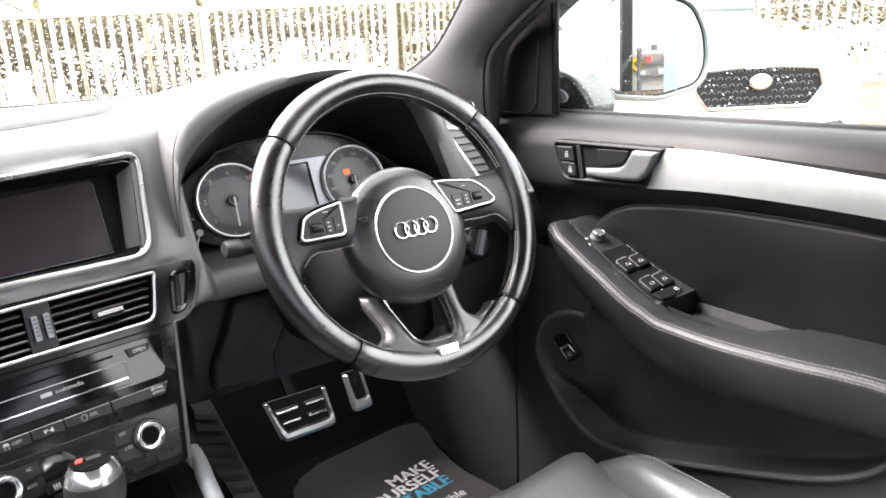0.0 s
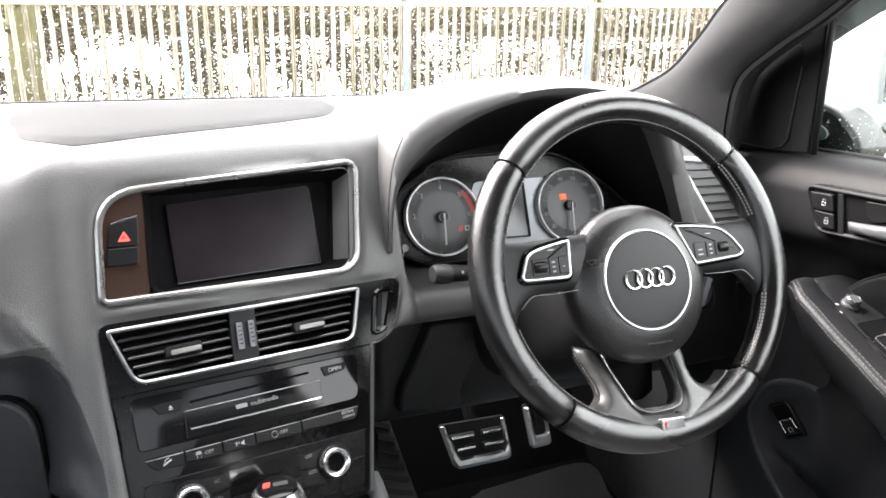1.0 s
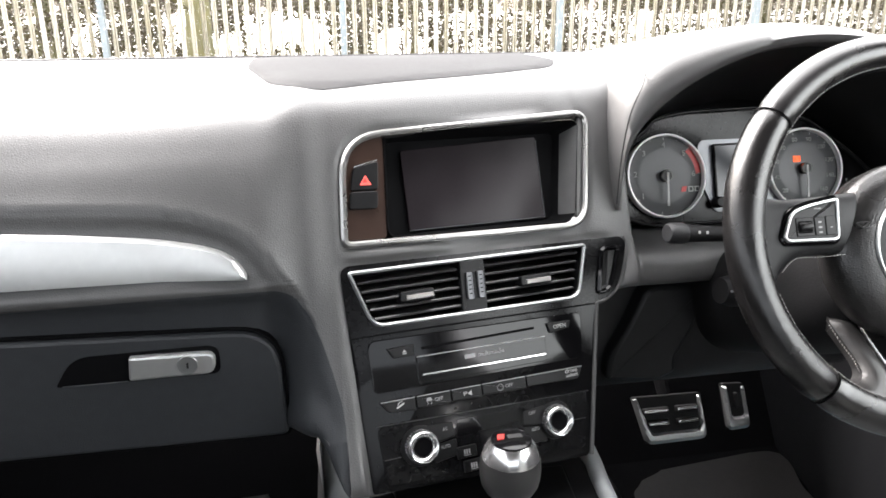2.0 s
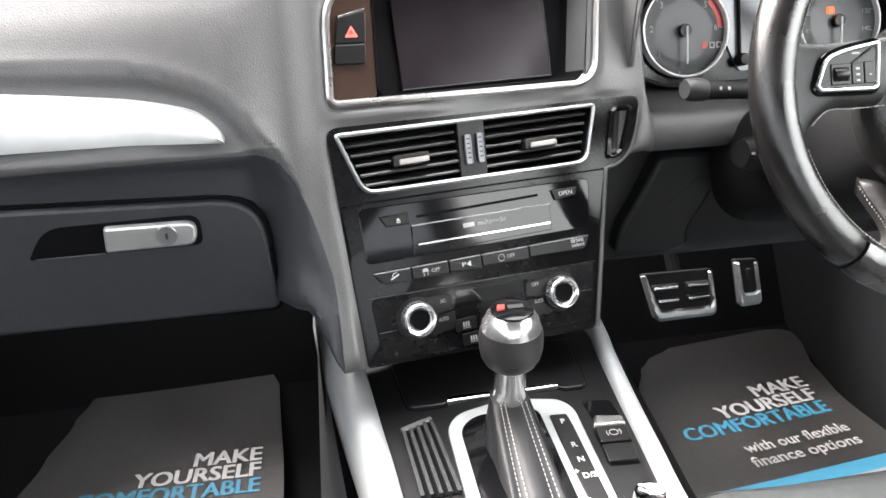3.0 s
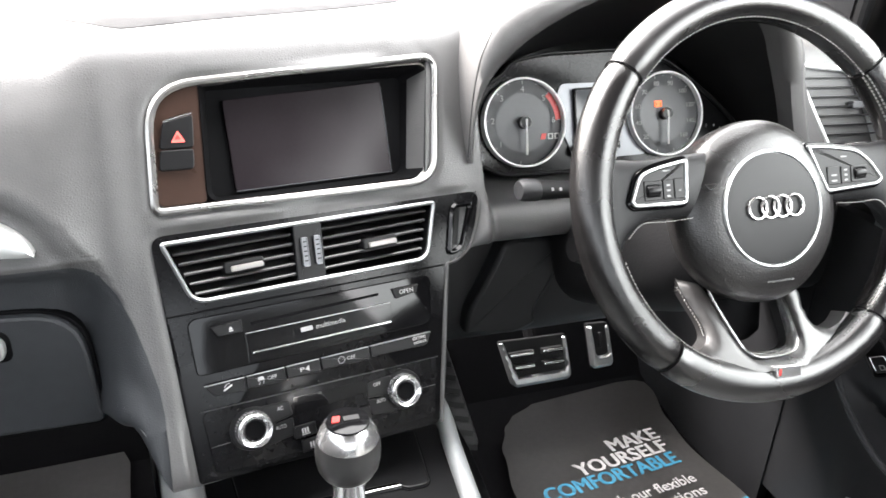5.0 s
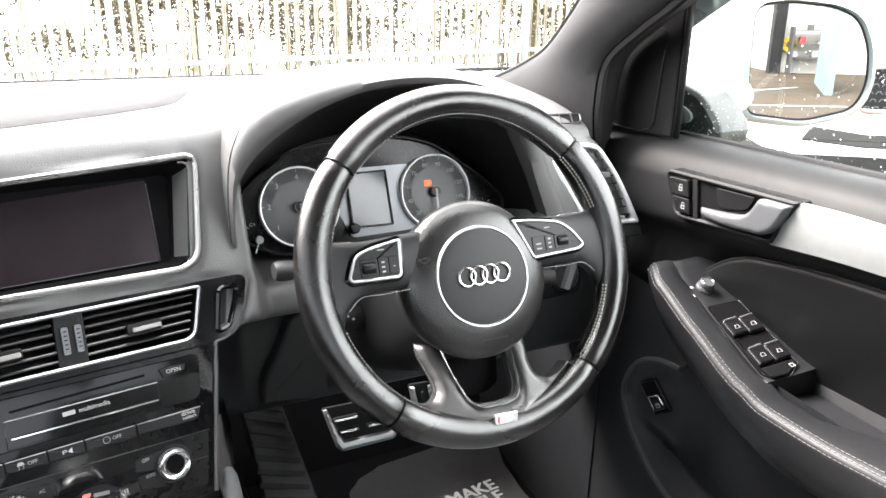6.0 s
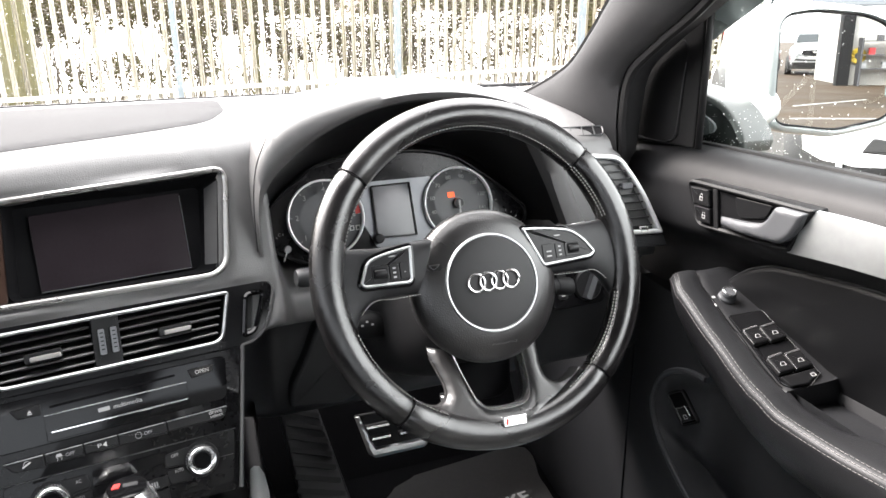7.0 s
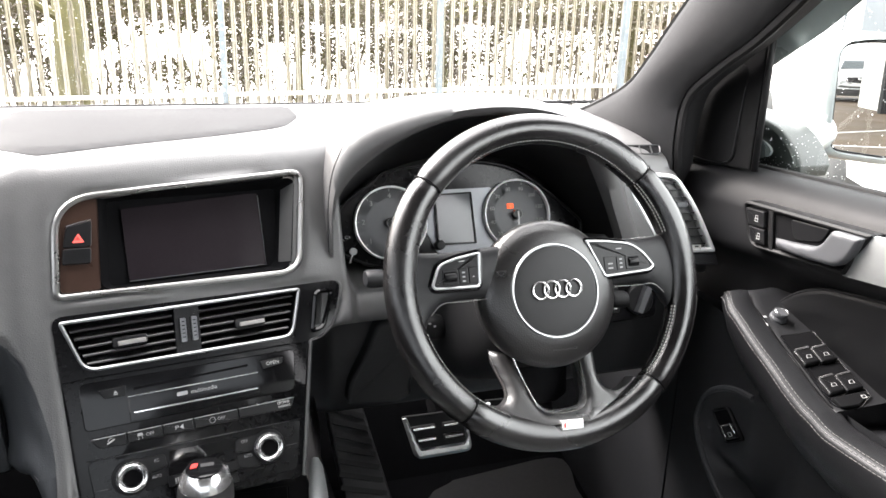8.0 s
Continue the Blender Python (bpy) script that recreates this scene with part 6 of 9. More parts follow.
quilt(bm, YOKE, 0.004, lambda u, v, d: BP @ Vector((u, 0.001 - 0.0065 * math.sqrt(max(0.0, 1 - (1 - min(1.0, d / 0.006)) ** 2)), v)), lambda u, v: BP @ Vector((u, 0.006, v)))
part("steel_frame", bm, SILVER, brake, "polished steel frame")
for su in (-1, 1):
    for k in range(2):
        bm = bmesh.new()
        slab(bm, box2(-0.050 + 0.007 * (1 - k) if su < 0 else 0.008, -0.003 + 0.0205 * k, -0.005 if su < 0 else 0.047, 0.007 + 0.0205 * k, 0.003), -0.009, 0.0, 0.002, BP)
        rib = part("pedal_rib", bm, RUBBER, brake, "raised rubber rib")
        bm = bmesh.new()
        ra, rb = (-0.048 + 0.007 * (1 - k), -0.007) if su < 0 else (0.010, 0.045)
        slab(bm, box2(ra, -0.0005 + 0.0205 * k, rb, 0.0045 + 0.0205 * k, 0.0015), -0.0098, -0.006, 0.001, BP)
        part("rib_strip", bm, POLISHED, rib, "thin steel strip")
# arm coloured near-black so it is lost in the footwell's shade
bm = bmesh.new()
tube(bm, curve([(0.402, 0.44, 0.60), (0.400, 0.50, 0.68), (0.400, 0.54, 0.80)], 6), 0.011, 8)
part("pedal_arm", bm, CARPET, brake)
accel = thing("accelerator_pedal", "narrow steel accelerator pedal with rubber inlay", "pedal")
AP = frame_of((0.522, 0.43, 0.585), (1, 0, 0), (0, 1, -0.45))
APO = rounded([(-0.0160, -0.0310), (0.0250, -0.0295), (0.0200, 0.0450), (-0.0200, 0.0470)], 0.005)
bm = bmesh.new()
slab(bm, APO, 0.0, 0.010, 0.002, AP)
part("pedal_plate", bm, RUBBER, accel)
bm = bmesh.new()
YOKE2 = rounded([(-0.0200, 0.0430), (-0.0165, -0.0320), (0.0255, -0.0305), (0.0210, 0.0400), (0.0135, 0.0400), (0.0160, -0.0090), (-0.0060, -0.0100), (-0.0110, 0.0430)], [0.002, 0.010, 0.010, 0.002, 0.002, 0.006, 0.006, 0.002], 6)
quilt(bm, YOKE2, 0.004, lambda u, v, d: AP @ Vector((u, 0.001 - 0.0065 * math.sqrt(max(0.0, 1 - (1 - min(1.0, d / 0.005)) ** 2)), v)), lambda u, v: AP @ Vector((u, 0.006, v)))
part("steel_frame", bm, SILVER, accel, "polished steel frame")
bm = bmesh.new()
slab(bm, box2(-0.001, 0.004, 0.006, 0.030, 0.003), -0.005, 0.0, 0.002, AP)
part("pedal_rib", bm, RUBBER, accel)
rest = thing("footrest", "ribbed black rubber footrest against the tunnel", "footrest")
FR = frame_of((0.285, 0.585, 0.455), (1, 0.0, 0.0), (0, 1, -0.75))
bm = bmesh.new()
slab(bm, rounded([(-0.030, -0.125), (0.066, -0.125), (0.020, 0.130), (-0.052, 0.130)], 0.012), 0.0, 0.03, 0.004, FR)
part("rest_plate", bm, LOWER, rest)
for k in range(9):
    bm = bmesh.new()
    bar(bm, FR @ Vector((-0.040, -0.003, 0.105 - 0.026 * k)), FR @ Vector((0.024 + 0.0042 * k, -0.003, 0.080 - 0.026 * k)), 0.010, 0.008, FR.to_3x3() @ Vector((0, 1, 0)))
    part("rest_rib", bm, RUBBER, rest)

# ---- centre console ----
CON = Matrix(((1, 0, 0, 0), (0, 0, 1, 0), (0, -1, 0, 0), (0, 0, 0, 1)))  # u: x, depth: down, v: y
ZC = 0.742
console = thing("centre_console", "black centre console with wide satin silver side rails", "console")
bm = bmesh.new()
base = [(-0.118, -0.95), (0.116, -0.95), (0.118, -0.10), (0.130, 0.10), (0.128, 0.16), (-0.135, 0.16), (-0.122, 0.06), (-0.108, -0.06)]
slab(bm, base, -ZC, -0.62, 0.003, CON)
part("console_top", bm, SATIN, console, "satin black console top")
for side in (-1, 1):
    bm = bmesh.new()
    if side < 0:
        cx = curve([(-0.147, 0.230, 0.758), (-0.143, 0.170, 0.752), (-0.1365, 0.100, 0.748), (-0.1275, 0.020, 0.745), (-0.1180, -0.06, 0.744), (-0.114, -0.14, 0.744), (-0.113, -0.24, 0.744), (-0.1125, -0.45, 0.744), (-0.112, -0.95, 0.744)], 8)
    else:
        cx = curve([(0.142, 0.150, 0.752), (0.139, 0.120, 0.750), (0.1345, 0.090, 0.748), (0.1270, 0.010, 0.746), (0.1220, -0.056, 0.745), (0.1170, -0.12, 0.744), (0.1155, -0.20, 0.744), (0.1148, -0.40, 0.744), (0.114, -0.95, 0.744)], 8)
    rings = []
    for x, y, z in cx:
        w = (0.0140 + 0.025 * max(0.0, y + 0.06) if y < 0.2 else 0.0205) if side < 0 else 0.0105
        f = 1.0 if y < 0.10 or side < 0 else max(0.55, 1 - (y - 0.10) * 3.2)
        w *= f
        s = side
        rings.append([(x - s * w, y, z - 0.004), (x - s * w * 0.9, y, z + 0.003), (x - s * w * 0.3, y, z + 0.007), (x + s * w * 0.4, y, z + 0.005), (x + s * w * 1.05, y, z - 0.008), (x + s * (w + 0.004), y, z - 0.034), (x + s * (w - 0.001), y, z - 0.056), (x - s * w, y, z - 0.07)])
    loops(bm, rings, True, True)
    part("side_rail", bm, SILVERRAIL, console, "satin silver side rail", sharp=55)
    bm = bmesh.new()
    outer = [(side * (0.166 if side < 0 else 0.155), 0.30), (side * 0.160, 0.10), (side * 0.145, -0.10), (side * 0.138, -0.95)]
    loops(bm, [[(x, y, 0.72) for x, y in outer], [(x + side * 0.012, y, 0.55) for x, y in outer], [(x + side * 0.03, y, 0.30) for x, y in outer]], wrap=False)
    part("console_side", bm, LOWER, console, "dark tunnel side panel")
bm = bmesh.new()
loops(bm, [[(-0.165, 0.12, z), (-0.168, 0.30, z), (-0.168, 0.70, z), (0.160, 0.70, z), (0.158, 0.30, z), (0.150, 0.16, z)] for z in (0.30, 0.72, 0.80)], wrap=False)
part("tunnel_front", bm, LOWER, console)
bm = bmesh.new()
slab(bm, rounded([(-0.1755, 0.375), (-0.1755, 0.400), (-0.1705, 0.41)], 0.002), -0.50, -0.46, 0.0, CON)
part("net_hook", bm, MARK, console, "small pale hook")
# storage lid
bm = bmesh.new()
LID = rounded([(-0.084, 0.0335), (-0.049, 0.0335), (-0.044, 0.0385), (0.066, 0.0385), (0.071, 0.0345), (0.094, 0.0345), (0.101, 0.118), (-0.094, 0.118)], [0.008, 0.003, 0.003, 0.003, 0.003, 0.009, 0.003, 0.003])
slab(bm, LID, -ZC - 0.0032, -ZC + 0.004, 0.0016, CON)
lid = part("storage_lid", bm, SATIN, console, "satin black storage lid")
bm = bmesh.new()
slab(bm, rounded([(-0.0465, 0.0345), (0.0655, 0.0375), (0.0645, 0.0425), (-0.0440, 0.0425)], 0.001), -ZC - 0.0055, -ZC, 0.0012, CON)
part("lid_strip", bm, CHROME, lid, "bright strip on the lid edge")
bm = bmesh.new()
rim_frame(bm, [(p[0], p[1]) for p in inset2(LID if area2(LID) > 0 else LID[::-1], -0.0016)], 0.0016, -ZC - 0.0008, -ZC + 0.002, 0.0003)
bm.transform(CON)
part("lid_gap", bm, DARK, console)
# selector gate
GATE = rounded([(-0.053, -0.185), (0.066, -0.185), (0.0705, 0.004), (0.060, 0.020), (0.030, 0.0260), (0.0, 0.0275), (-0.040, 0.0175), (-0.053, 0.000)], [0.02, 0.02, 0.012, 0.012, 0.01, 0.01, 0.014, 0.014], 5)
bm = bmesh.new()
slab(bm, GATE, -ZC - 0.0040, -ZC + 0.002, 0.0022, CON)
gate = part("selector_gate", bm, SILVERRAIL, console, "satin silver selector gate")
bm = bmesh.new()
BOOTHOLE = rounded([(-0.042, -0.170), (0.036, -0.170), (0.036, 0.0060), (0.020, 0.0125), (-0.026, 0.0090), (-0.042, -0.006)], 0.012)
slab(bm, BOOTHOLE, -ZC - 0.0052, -ZC, 0.001, CON)
part("gate_well", bm, GLOSS, gate, "gloss black well round the boot")
bm = bmesh.new()
slab(bm, rounded([(0.0440, -0.150), (0.0600, -0.150), (0.0605, -0.022), (0.0595, -0.0045), (0.0430, -0.0035), (0.0425, -0.0700)], 0.003), -ZC - 0.0052, -ZC, 0.0008, CON)
label_strip = part("selector_strip", bm, SATIN, gate, "black strip with gear letters")
for t, y, x in (("P", -0.0150, 0.0525), ("R", -0.0470, 0.0525), ("N", -0.0655, 0.0525), ("D/S", -0.0850, 0.0535), ("+", -0.0790, 0.0440), ("-", -0.1090, 0.0440)):
    words("gear_letter", t, 0.0085, Matrix.Translation((x, y, ZC + 0.0054)) @ Matrix.Rotation(radians(-90), 4, "X"), MARK, label_strip, None, 0.0001)
# slit grille
bm = bmesh.new()
slab(bm, rounded([(-0.0885, -0.082), (-0.0555, -0.080), (-0.0655, 0.0130), (-0.0940, 0.0015)], [0.004, 0.004, 0.006, 0.004]), -ZC - 0.0016, -ZC + 0.002, 0.0008, CON)
grille = part("side_grille", bm, DARK, console)
for k in range(5):
    t = k / 4
    bm = bmesh.new()
    xa, xb = -0.0930 + 0.0270 * t, -0.0878 + 0.0310 * t
    bar(bm, (xa, 0.0000 + 0.0115 * t, ZC + 0.003), (xb, -0.081, ZC + 0.003), 0.0034, 0.005)
    part("grille_bar", bm, LOWER, grille)
bm = bmesh.new()
bar(bm, (-0.0945, 0.0015, ZC + 0.003), (-0.0650, 0.0130, ZC + 0.003), 0.006, 0.005)
part("grille_edge", bm, PAD, grille)
# parking brake switch
bm = bmesh.new()
slab(bm, rounded([(0.0755, -0.0735), (0.1035, -0.0755), (0.1105, -0.0200), (0.1085, 0.0120), (0.0810, 0.0155), (0.0825, -0.0160)], 0.004), -ZC - 0.0010, -ZC + 0.002, 0.0006, CON)
epb = part("parking_brake_switch", bm, GLOSS, console, "black switch with chrome pull edge")
bm = bmesh.new()
slab(bm, rounded([(0.0775, -0.0480), (0.1060, -0.0500), (0.1085, -0.0290), (0.0785, -0.0270)], 0.002), -ZC - 0.0050, -ZC, 0.0012, CON)
part("switch_face", bm, SATIN, epb)
bm = bmesh.new()
slab(bm, rounded([(0.0775, -0.0280), (0.1080, -0.0300), (0.1085, -0.0195), (0.0825, -0.0145)], 0.003), -ZC - 0.0080, -ZC, 0.0025, CON)
part("pull_edge", bm, POLISHED, epb, "chrome pull edge")
bm = bmesh.new()
slab(bm, rounded([(0.0757, -0.0715), (0.1030, -0.0735), (0.1060, -0.0515), (0.0772, -0.0495)], 0.002), -ZC - 0.0042, -ZC, 0.0012, CON)
part("auto_hold_key", bm, SATIN, epb)
bm = bmesh.new()
tube(bm, [(0.0930 + 0.0042 * math.cos(k * 0.63), -0.0380 + 0.0036 * math.sin(k * 0.63), ZC + 0.0052) for k in range(10)], 0.0004, 4, True)
tube(bm, [(0.0872, -0.0350, ZC + 0.0052), (0.0862, -0.0380, ZC + 0.0052), (0.0872, -0.0412, ZC + 0.0052)], 0.0004, 4)
tube(bm, [(0.0988, -0.0350, ZC + 0.0052), (0.0998, -0.0380, ZC + 0.0052), (0.0988, -0.0412, ZC + 0.0052)], 0.0004, 4)
part("brake_symbol", bm, DIMMARK, epb)
# menu dial
bm = bmesh.new()
turned(bm, [(0.0145, 0.0), (0.0142, 0.010), (0.0125, 0.0135), (0.0100, 0.0125), (0.0, 0.0115)], 36, Matrix.Translation((0.0905, -0.121, ZC)) @ Matrix.Rotation(radians(90), 4, "X"))
part("menu_dial", bm, CHROME, console, "chrome volume dial")
bm = bmesh.new()
slab(bm, box2(0.0655, -0.1140, 0.0700, -0.1110, 0.0008), -ZC - 0.0006, -ZC + 0.001, 0.0, CON)
slab(bm, box2(0.0722, -0.1140, 0.0740, -0.1110, 0.0004), -ZC - 0.0006, -ZC + 0.001, 0.0, CON)
part("skip_symbol", bm, MARK, console)

# ---- gear selector ----
gear = thing("gear_selector", "round black leather gear knob with polished cap and stitched boot", "gear selector")
KA = Matrix.Translation((0.0065, 0.004, 0.0)) @ Matrix.Rotation(radians(90), 4, "X")
kn = lambda rows: [(r, z) for r, z in rows]
bm = bmesh.new()
turned(bm, kn([(0.0150, 0.8035), (0.0190, 0.8052), (0.0235, 0.8095), (0.0268, 0.8160), (0.0284, 0.8240), (0.0287, 0.8320), (0.0280, 0.8400), (0.0269, 0.8445)]), 40, KA)
part("knob_ball", bm, KNOBLEATHER, gear, "black leather lower knob", sharp=60)
bm = bmesh.new()
turned(bm, kn([(0.0270, 0.8438), (0.0264, 0.8468), (0.0248, 0.8512), (0.0220, 0.8568), (0.0184, 0.8612)]), 40, KA)
cap = part("knob_cap", bm, POLISHED, gear, "polished metal cap", sharp=60)
bm = bmesh.new()
turned(bm, kn([(0.0188, 0.8610), (0.0184, 0.8628), (0.0120, 0.8640), (0.0, 0.8645)]), 36, KA)
inlay = part("cap_inlay", bm, GLOSS, cap, "dark inlay")
bm = bmesh.new()
slab(bm, rounded([(-0.0075, 0.001), (-0.0010, 0.001), (0.0010, 0.009), (-0.0055, 0.009)], 0.001), -0.8651, -0.8635, 0.0, CON)
part("inlay_rhomb", bm, REDMARK, inlay, "red rhomb")
bm = bmesh.new()
slab(bm, box2(0.0030, 0.0015, 0.0165, 0.0075, 0.001), -0.8649, -0.8632, 0.0, CON)
part("inlay_bar", bm, SLAT, inlay)
bm = bmesh.new()
turned(bm, kn([(0.0162, 0.758), (0.0156, 0.768), (0.0146, 0.780), (0.0144, 0.796), (0.0150, 0.8045)]), 32, KA)
part("shaft_collar", bm, POLISHED, gear, "polished collar")
bm = bmesh.new()
rings = []
for i in range(13):
    t = i / 12
    z = 0.768 - 0.024 * t ** 1.05
    cx_, y0, y1, hw = 0.0065 - 0.004 * t, 0.020 - 0.008 * t, -0.010 - 0.135 * t ** 1.15, 0.0180 + 0.0090 * t
    ring = []
    for k in range(48):
        a = 2 * math.pi * k / 48
        c, s = math.cos(a), math.sin(a)
        q = 0.75
        pleat = 1 + 0.05 * t * math.sin(11 * a + 2 * t)
        ring.append((cx_ + hw * pleat * math.copysign(abs(c) ** q, c), (y0 + y1) / 2 + (y0 - y1) / 2 * pleat * math.copysign(abs(s) ** q, s), z + 0.0025 * t * math.sin(7 * a)))
    rings.append(ring)
loops(bm, rings, True, True)
part("boot", bm, ARMLEATHER, gear, "pleated black leather boot", sharp=60)
bm = bmesh.new()
for sx in (-0.0085, -0.0045, 0.0105, 0.0145):
    for k in range(26):
        t = 0.04 + 0.9 * k / 26
        z = lambda q: 0.768 - 0.024 * q ** 1.05 + 0.0045
        y = lambda q: -0.010 - 0.135 * q ** 1.15 + 0.004
        xq = lambda q: 0.0035 + sx * (1 + 0.45 * q) - 0.006 * q
        tube(bm, [(xq(t), y(t) - 0.001, z(t)), (xq(t + 0.02), y(t + 0.02) - 0.001, z(t + 0.02))], 0.00045, 4)
tagged(part("boot_stitching", bm, THREAD, gear), kind="stuff")

# ---- driver's seat ----
seat = thing("leather_seat", "black leather driver's seat with stitched side bolster", "car seat")
bm = bmesh.new()
rings = []
for i in range(15):
    t = i / 14
    t = t ** 1.6
    y = 0.006 - 0.60 * t
    e = math.sin(min(1, t / 0.05) * math.pi / 2)
    zt = 0.585 + 0.050 * e - 0.125 * t
    row = []
    for k in range(25):
        s = k / 24
        x = 0.195 + 0.475 * s
        edge = min(1.0, min(s, 1 - s) / 0.10)
        row.append((x, y + (0.03 * (1 - math.sin(edge * math.pi / 2)) if t == 0 else 0), zt - 0.020 * (1 - math.sin(edge * math.pi / 2)) - 0.034 * math.sin(s * math.pi) * e + 0.012))
    rings.append(row)
front = [(p[0], p[1] - 0.02, 0.44) for p in rings[0]]
sheet([front] + rings, bm)
part("seat_cushion", bm, SEATLEATHER, seat, "grained black leather cushion", sharp=75)
for side in (-1, 1):
    bm = bmesh.new()
    rings = []
    for i in range(13):
        t = i / 12
        y = -0.035 - 0.53 * t
        e = math.sin(min(1, t / 0.18) * math.pi / 2)
        cx_ = 0.692 + 0.012 * t if side > 0 else 0.178
        ring = []
        for k in range(16):
            a = 2 * math.pi * k / 16
            ring.append((cx_ + 0.045 * (0.5 + 0.5 * e) * math.cos(a), y, 0.575 + 0.012 * e + 0.062 * (0.45 + 0.55 * e) * math.sin(a)))
        rings.append(ring)
    loops(bm, rings, True, True)
    bol = part("side_bolster", bm, SEATLEATHER, seat, "rounded leather side bolster", sharp=75)
    bm = bmesh.new()
    for i in range(70):
        t = i / 70
        y = -0.045 - 0.5 * t
        e = math.sin(min(1, (t + 0.02) / 0.18) * math.pi / 2)
        for a in (0.9, 1.1):
            cx_ = 0.692 + 0.012 * t if side > 0 else 0.178
            p = (cx_ + 0.0455 * (0.5 + 0.5 * e) * math.cos(a), y, 0.575 + 0.012 * e + 0.0625 * (0.45 + 0.55 * e) * math.sin(a))
            tube(bm, [p, (p[0], p[1] - 0.0045, p[2] + 0.0006)], 0.0006, 4)
    tagged(part("bolster_stitching", bm, THREAD, bol), kind="stuff")
bm = bmesh.new()
slab(bm, box2(0.22, -0.60, 0.66, -0.04, 0.03), -0.54, -0.36, 0.01, CON)
part("seat_base", bm, LOWER, seat)
bm = bmesh.new()
rings = []
for z, y, h, w in ((0.56, -0.62, 0.07, 0.23), (0.70, -0.66, 0.075, 0.24), (0.90, -0.73, 0.075, 0.235), (1.10, -0.81, 0.07, 0.21), (1.18, -0.84, 0.05, 0.18)):
    rings.append([(0.44 + w * math.copysign(abs(math.cos(a)) ** 0.5, math.cos(a)), y + h * math.copysign(abs(math.sin(a)) ** 0.7, math.sin(a)), z) for a in [2 * math.pi * k / 32 for k in range(32)]])
loops(bm, rings, True, True)
part("backrest", bm, SEATLEATHER, seat, sharp=70)

# ---- driver's door ----
DR = frame_of((0, 0, 0), (0, -1, 0), (1, 0, 0))  # u: minus y, depth: x, v: z
door = thing("driver_door", "closed driver's door lined in black leather and silver trim", "car door")


def dpts(pts):
    return [(-y, z) for y, z in pts]


def belt(y):
    return 1.1095 - 0.036 * y


def crease(y):
    return min(1.034, 1.012 - 0.115 * y)


bm = bmesh.new()
rows = []
for i in range(61):
    y = 0.40 - 1.45 * i / 60
    b, c = belt(y), crease(y)
    e = 0.02 * max(0.0, (y - 0.22) / 0.18) ** 2
    w = ease((0.13 - y) / 0.06)
    prof = [(0.842, b + 0.002), (0.826, b + 0.005), (0.806, b + 0.000), (0.786 + e, b - 0.016), (0.773 + e, b - 0.040), (0.771 + e, c + 0.055), (0.7695 + e, c + 0.028), (0.771 + e, c + 0.008), (0.778 + e, c - 0.004), (0.792 + e, c - 0.018), (0.800 + 0.016 * w, c - 0.04), (0.802 + 0.036 * w, c - 0.08), (0.804 + 0.038 * w, 0.885)]
    rows.append([(x, y, z) for x, z in curve(prof, 4)])
sheet(rows, bm)
for f in bm.faces:
    c = f.calc_center_median()
    f.material_index = 0 if c.z > crease(c.y) - 0.006 else 1
part("door_lining", bm, [DOORTOP, DOORLEATHER], door, "soft black upper door lining", sharp=70)
bm = bmesh.new()
rows = []
topc = curve([(0.110, 0.900), (0.085, 0.935), (0.062, 0.957), (0.030, 0.976), (-0.013, 0.989), (-0.14, 1.006), (-0.367, 1.016), (-0.70, 1.018), (-1.0, 1.018)], 8)
for y, z in topc:
    lo = 0.82
    rows.append([(0.801, y, z + 0.001), (0.7935, y, z - 0.002), (0.7915, y, z - 0.008), (0.795, y, z * 0.75 + lo * 0.25), (0.803, y, z * 0.5 + lo * 0.5), (0.815, y, z * 0.25 + lo * 0.75), (0.826, y, lo)])
sheet(rows, bm)
part("leather_insert", bm, INSERT, door, "smooth black leather insert", sharp=60)
# added bead, paler than the leather, for the highlight on the insert's edge
bm = bmesh.new()
tube(bm, [(0.7955, y, z - 0.0005) for y, z in topc], 0.0022, 8)
part("insert_edge_bead", bm, DOORTOP, door)

# handle group
BEZ = rounded(dpts([(0.1475, 1.0745), (-0.0754, 1.0850), (-0.0470, 1.0262), (0.1211, 1.0115)]), [0.016, 0.004, 0.004, 0.020], 6)
if area2(BEZ) < 0:
    BEZ = BEZ[::-1]
bm = bmesh.new()
slab(bm, BEZ, 0.7615, 0.785, 0.0, DR)
bez = part("handle_bezel", bm, SATIN, door, "dark handle bezel")
bm = bmesh.new()
rim_frame(bm, BEZ, 0.0062, 0.7562, 0.768, 0.0024)
bm.transform(DR)
part("bezel_edge", bm, RUBBER, bez, "rounded dark bezel edge")
bm = bmesh.new()
slab(bm, rounded(dpts([(0.0930, 1.0715), (0.0840, 1.0730), (0.0740, 1.0195), (0.0830, 1.0185)]), 0.001), 0.7572, 0.765, 0.0012, DR)
part("bezel_post", bm, RUBBER, bez)
# flat plates: the well's shade as near-black, a lighter tone over it
WELL = rounded(dpts([(0.082, 1.0722), (-0.020, 1.0770), (-0.010, 1.0520), (0.070, 1.0330)]), [0.004, 0.006, 0.010, 0.004], 5)
if area2(WELL) < 0:
    WELL = WELL[::-1]
bm = bmesh.new()
loops(bm, [[DR @ Vector((p[0], 0.7608, p[1])) for p in WELL], [DR @ Vector((p[0], 0.7612, p[1])) for p in inset2(WELL, 0.002)]], False, True)
part("handle_well", bm, DARK, bez)
bm = bmesh.new()
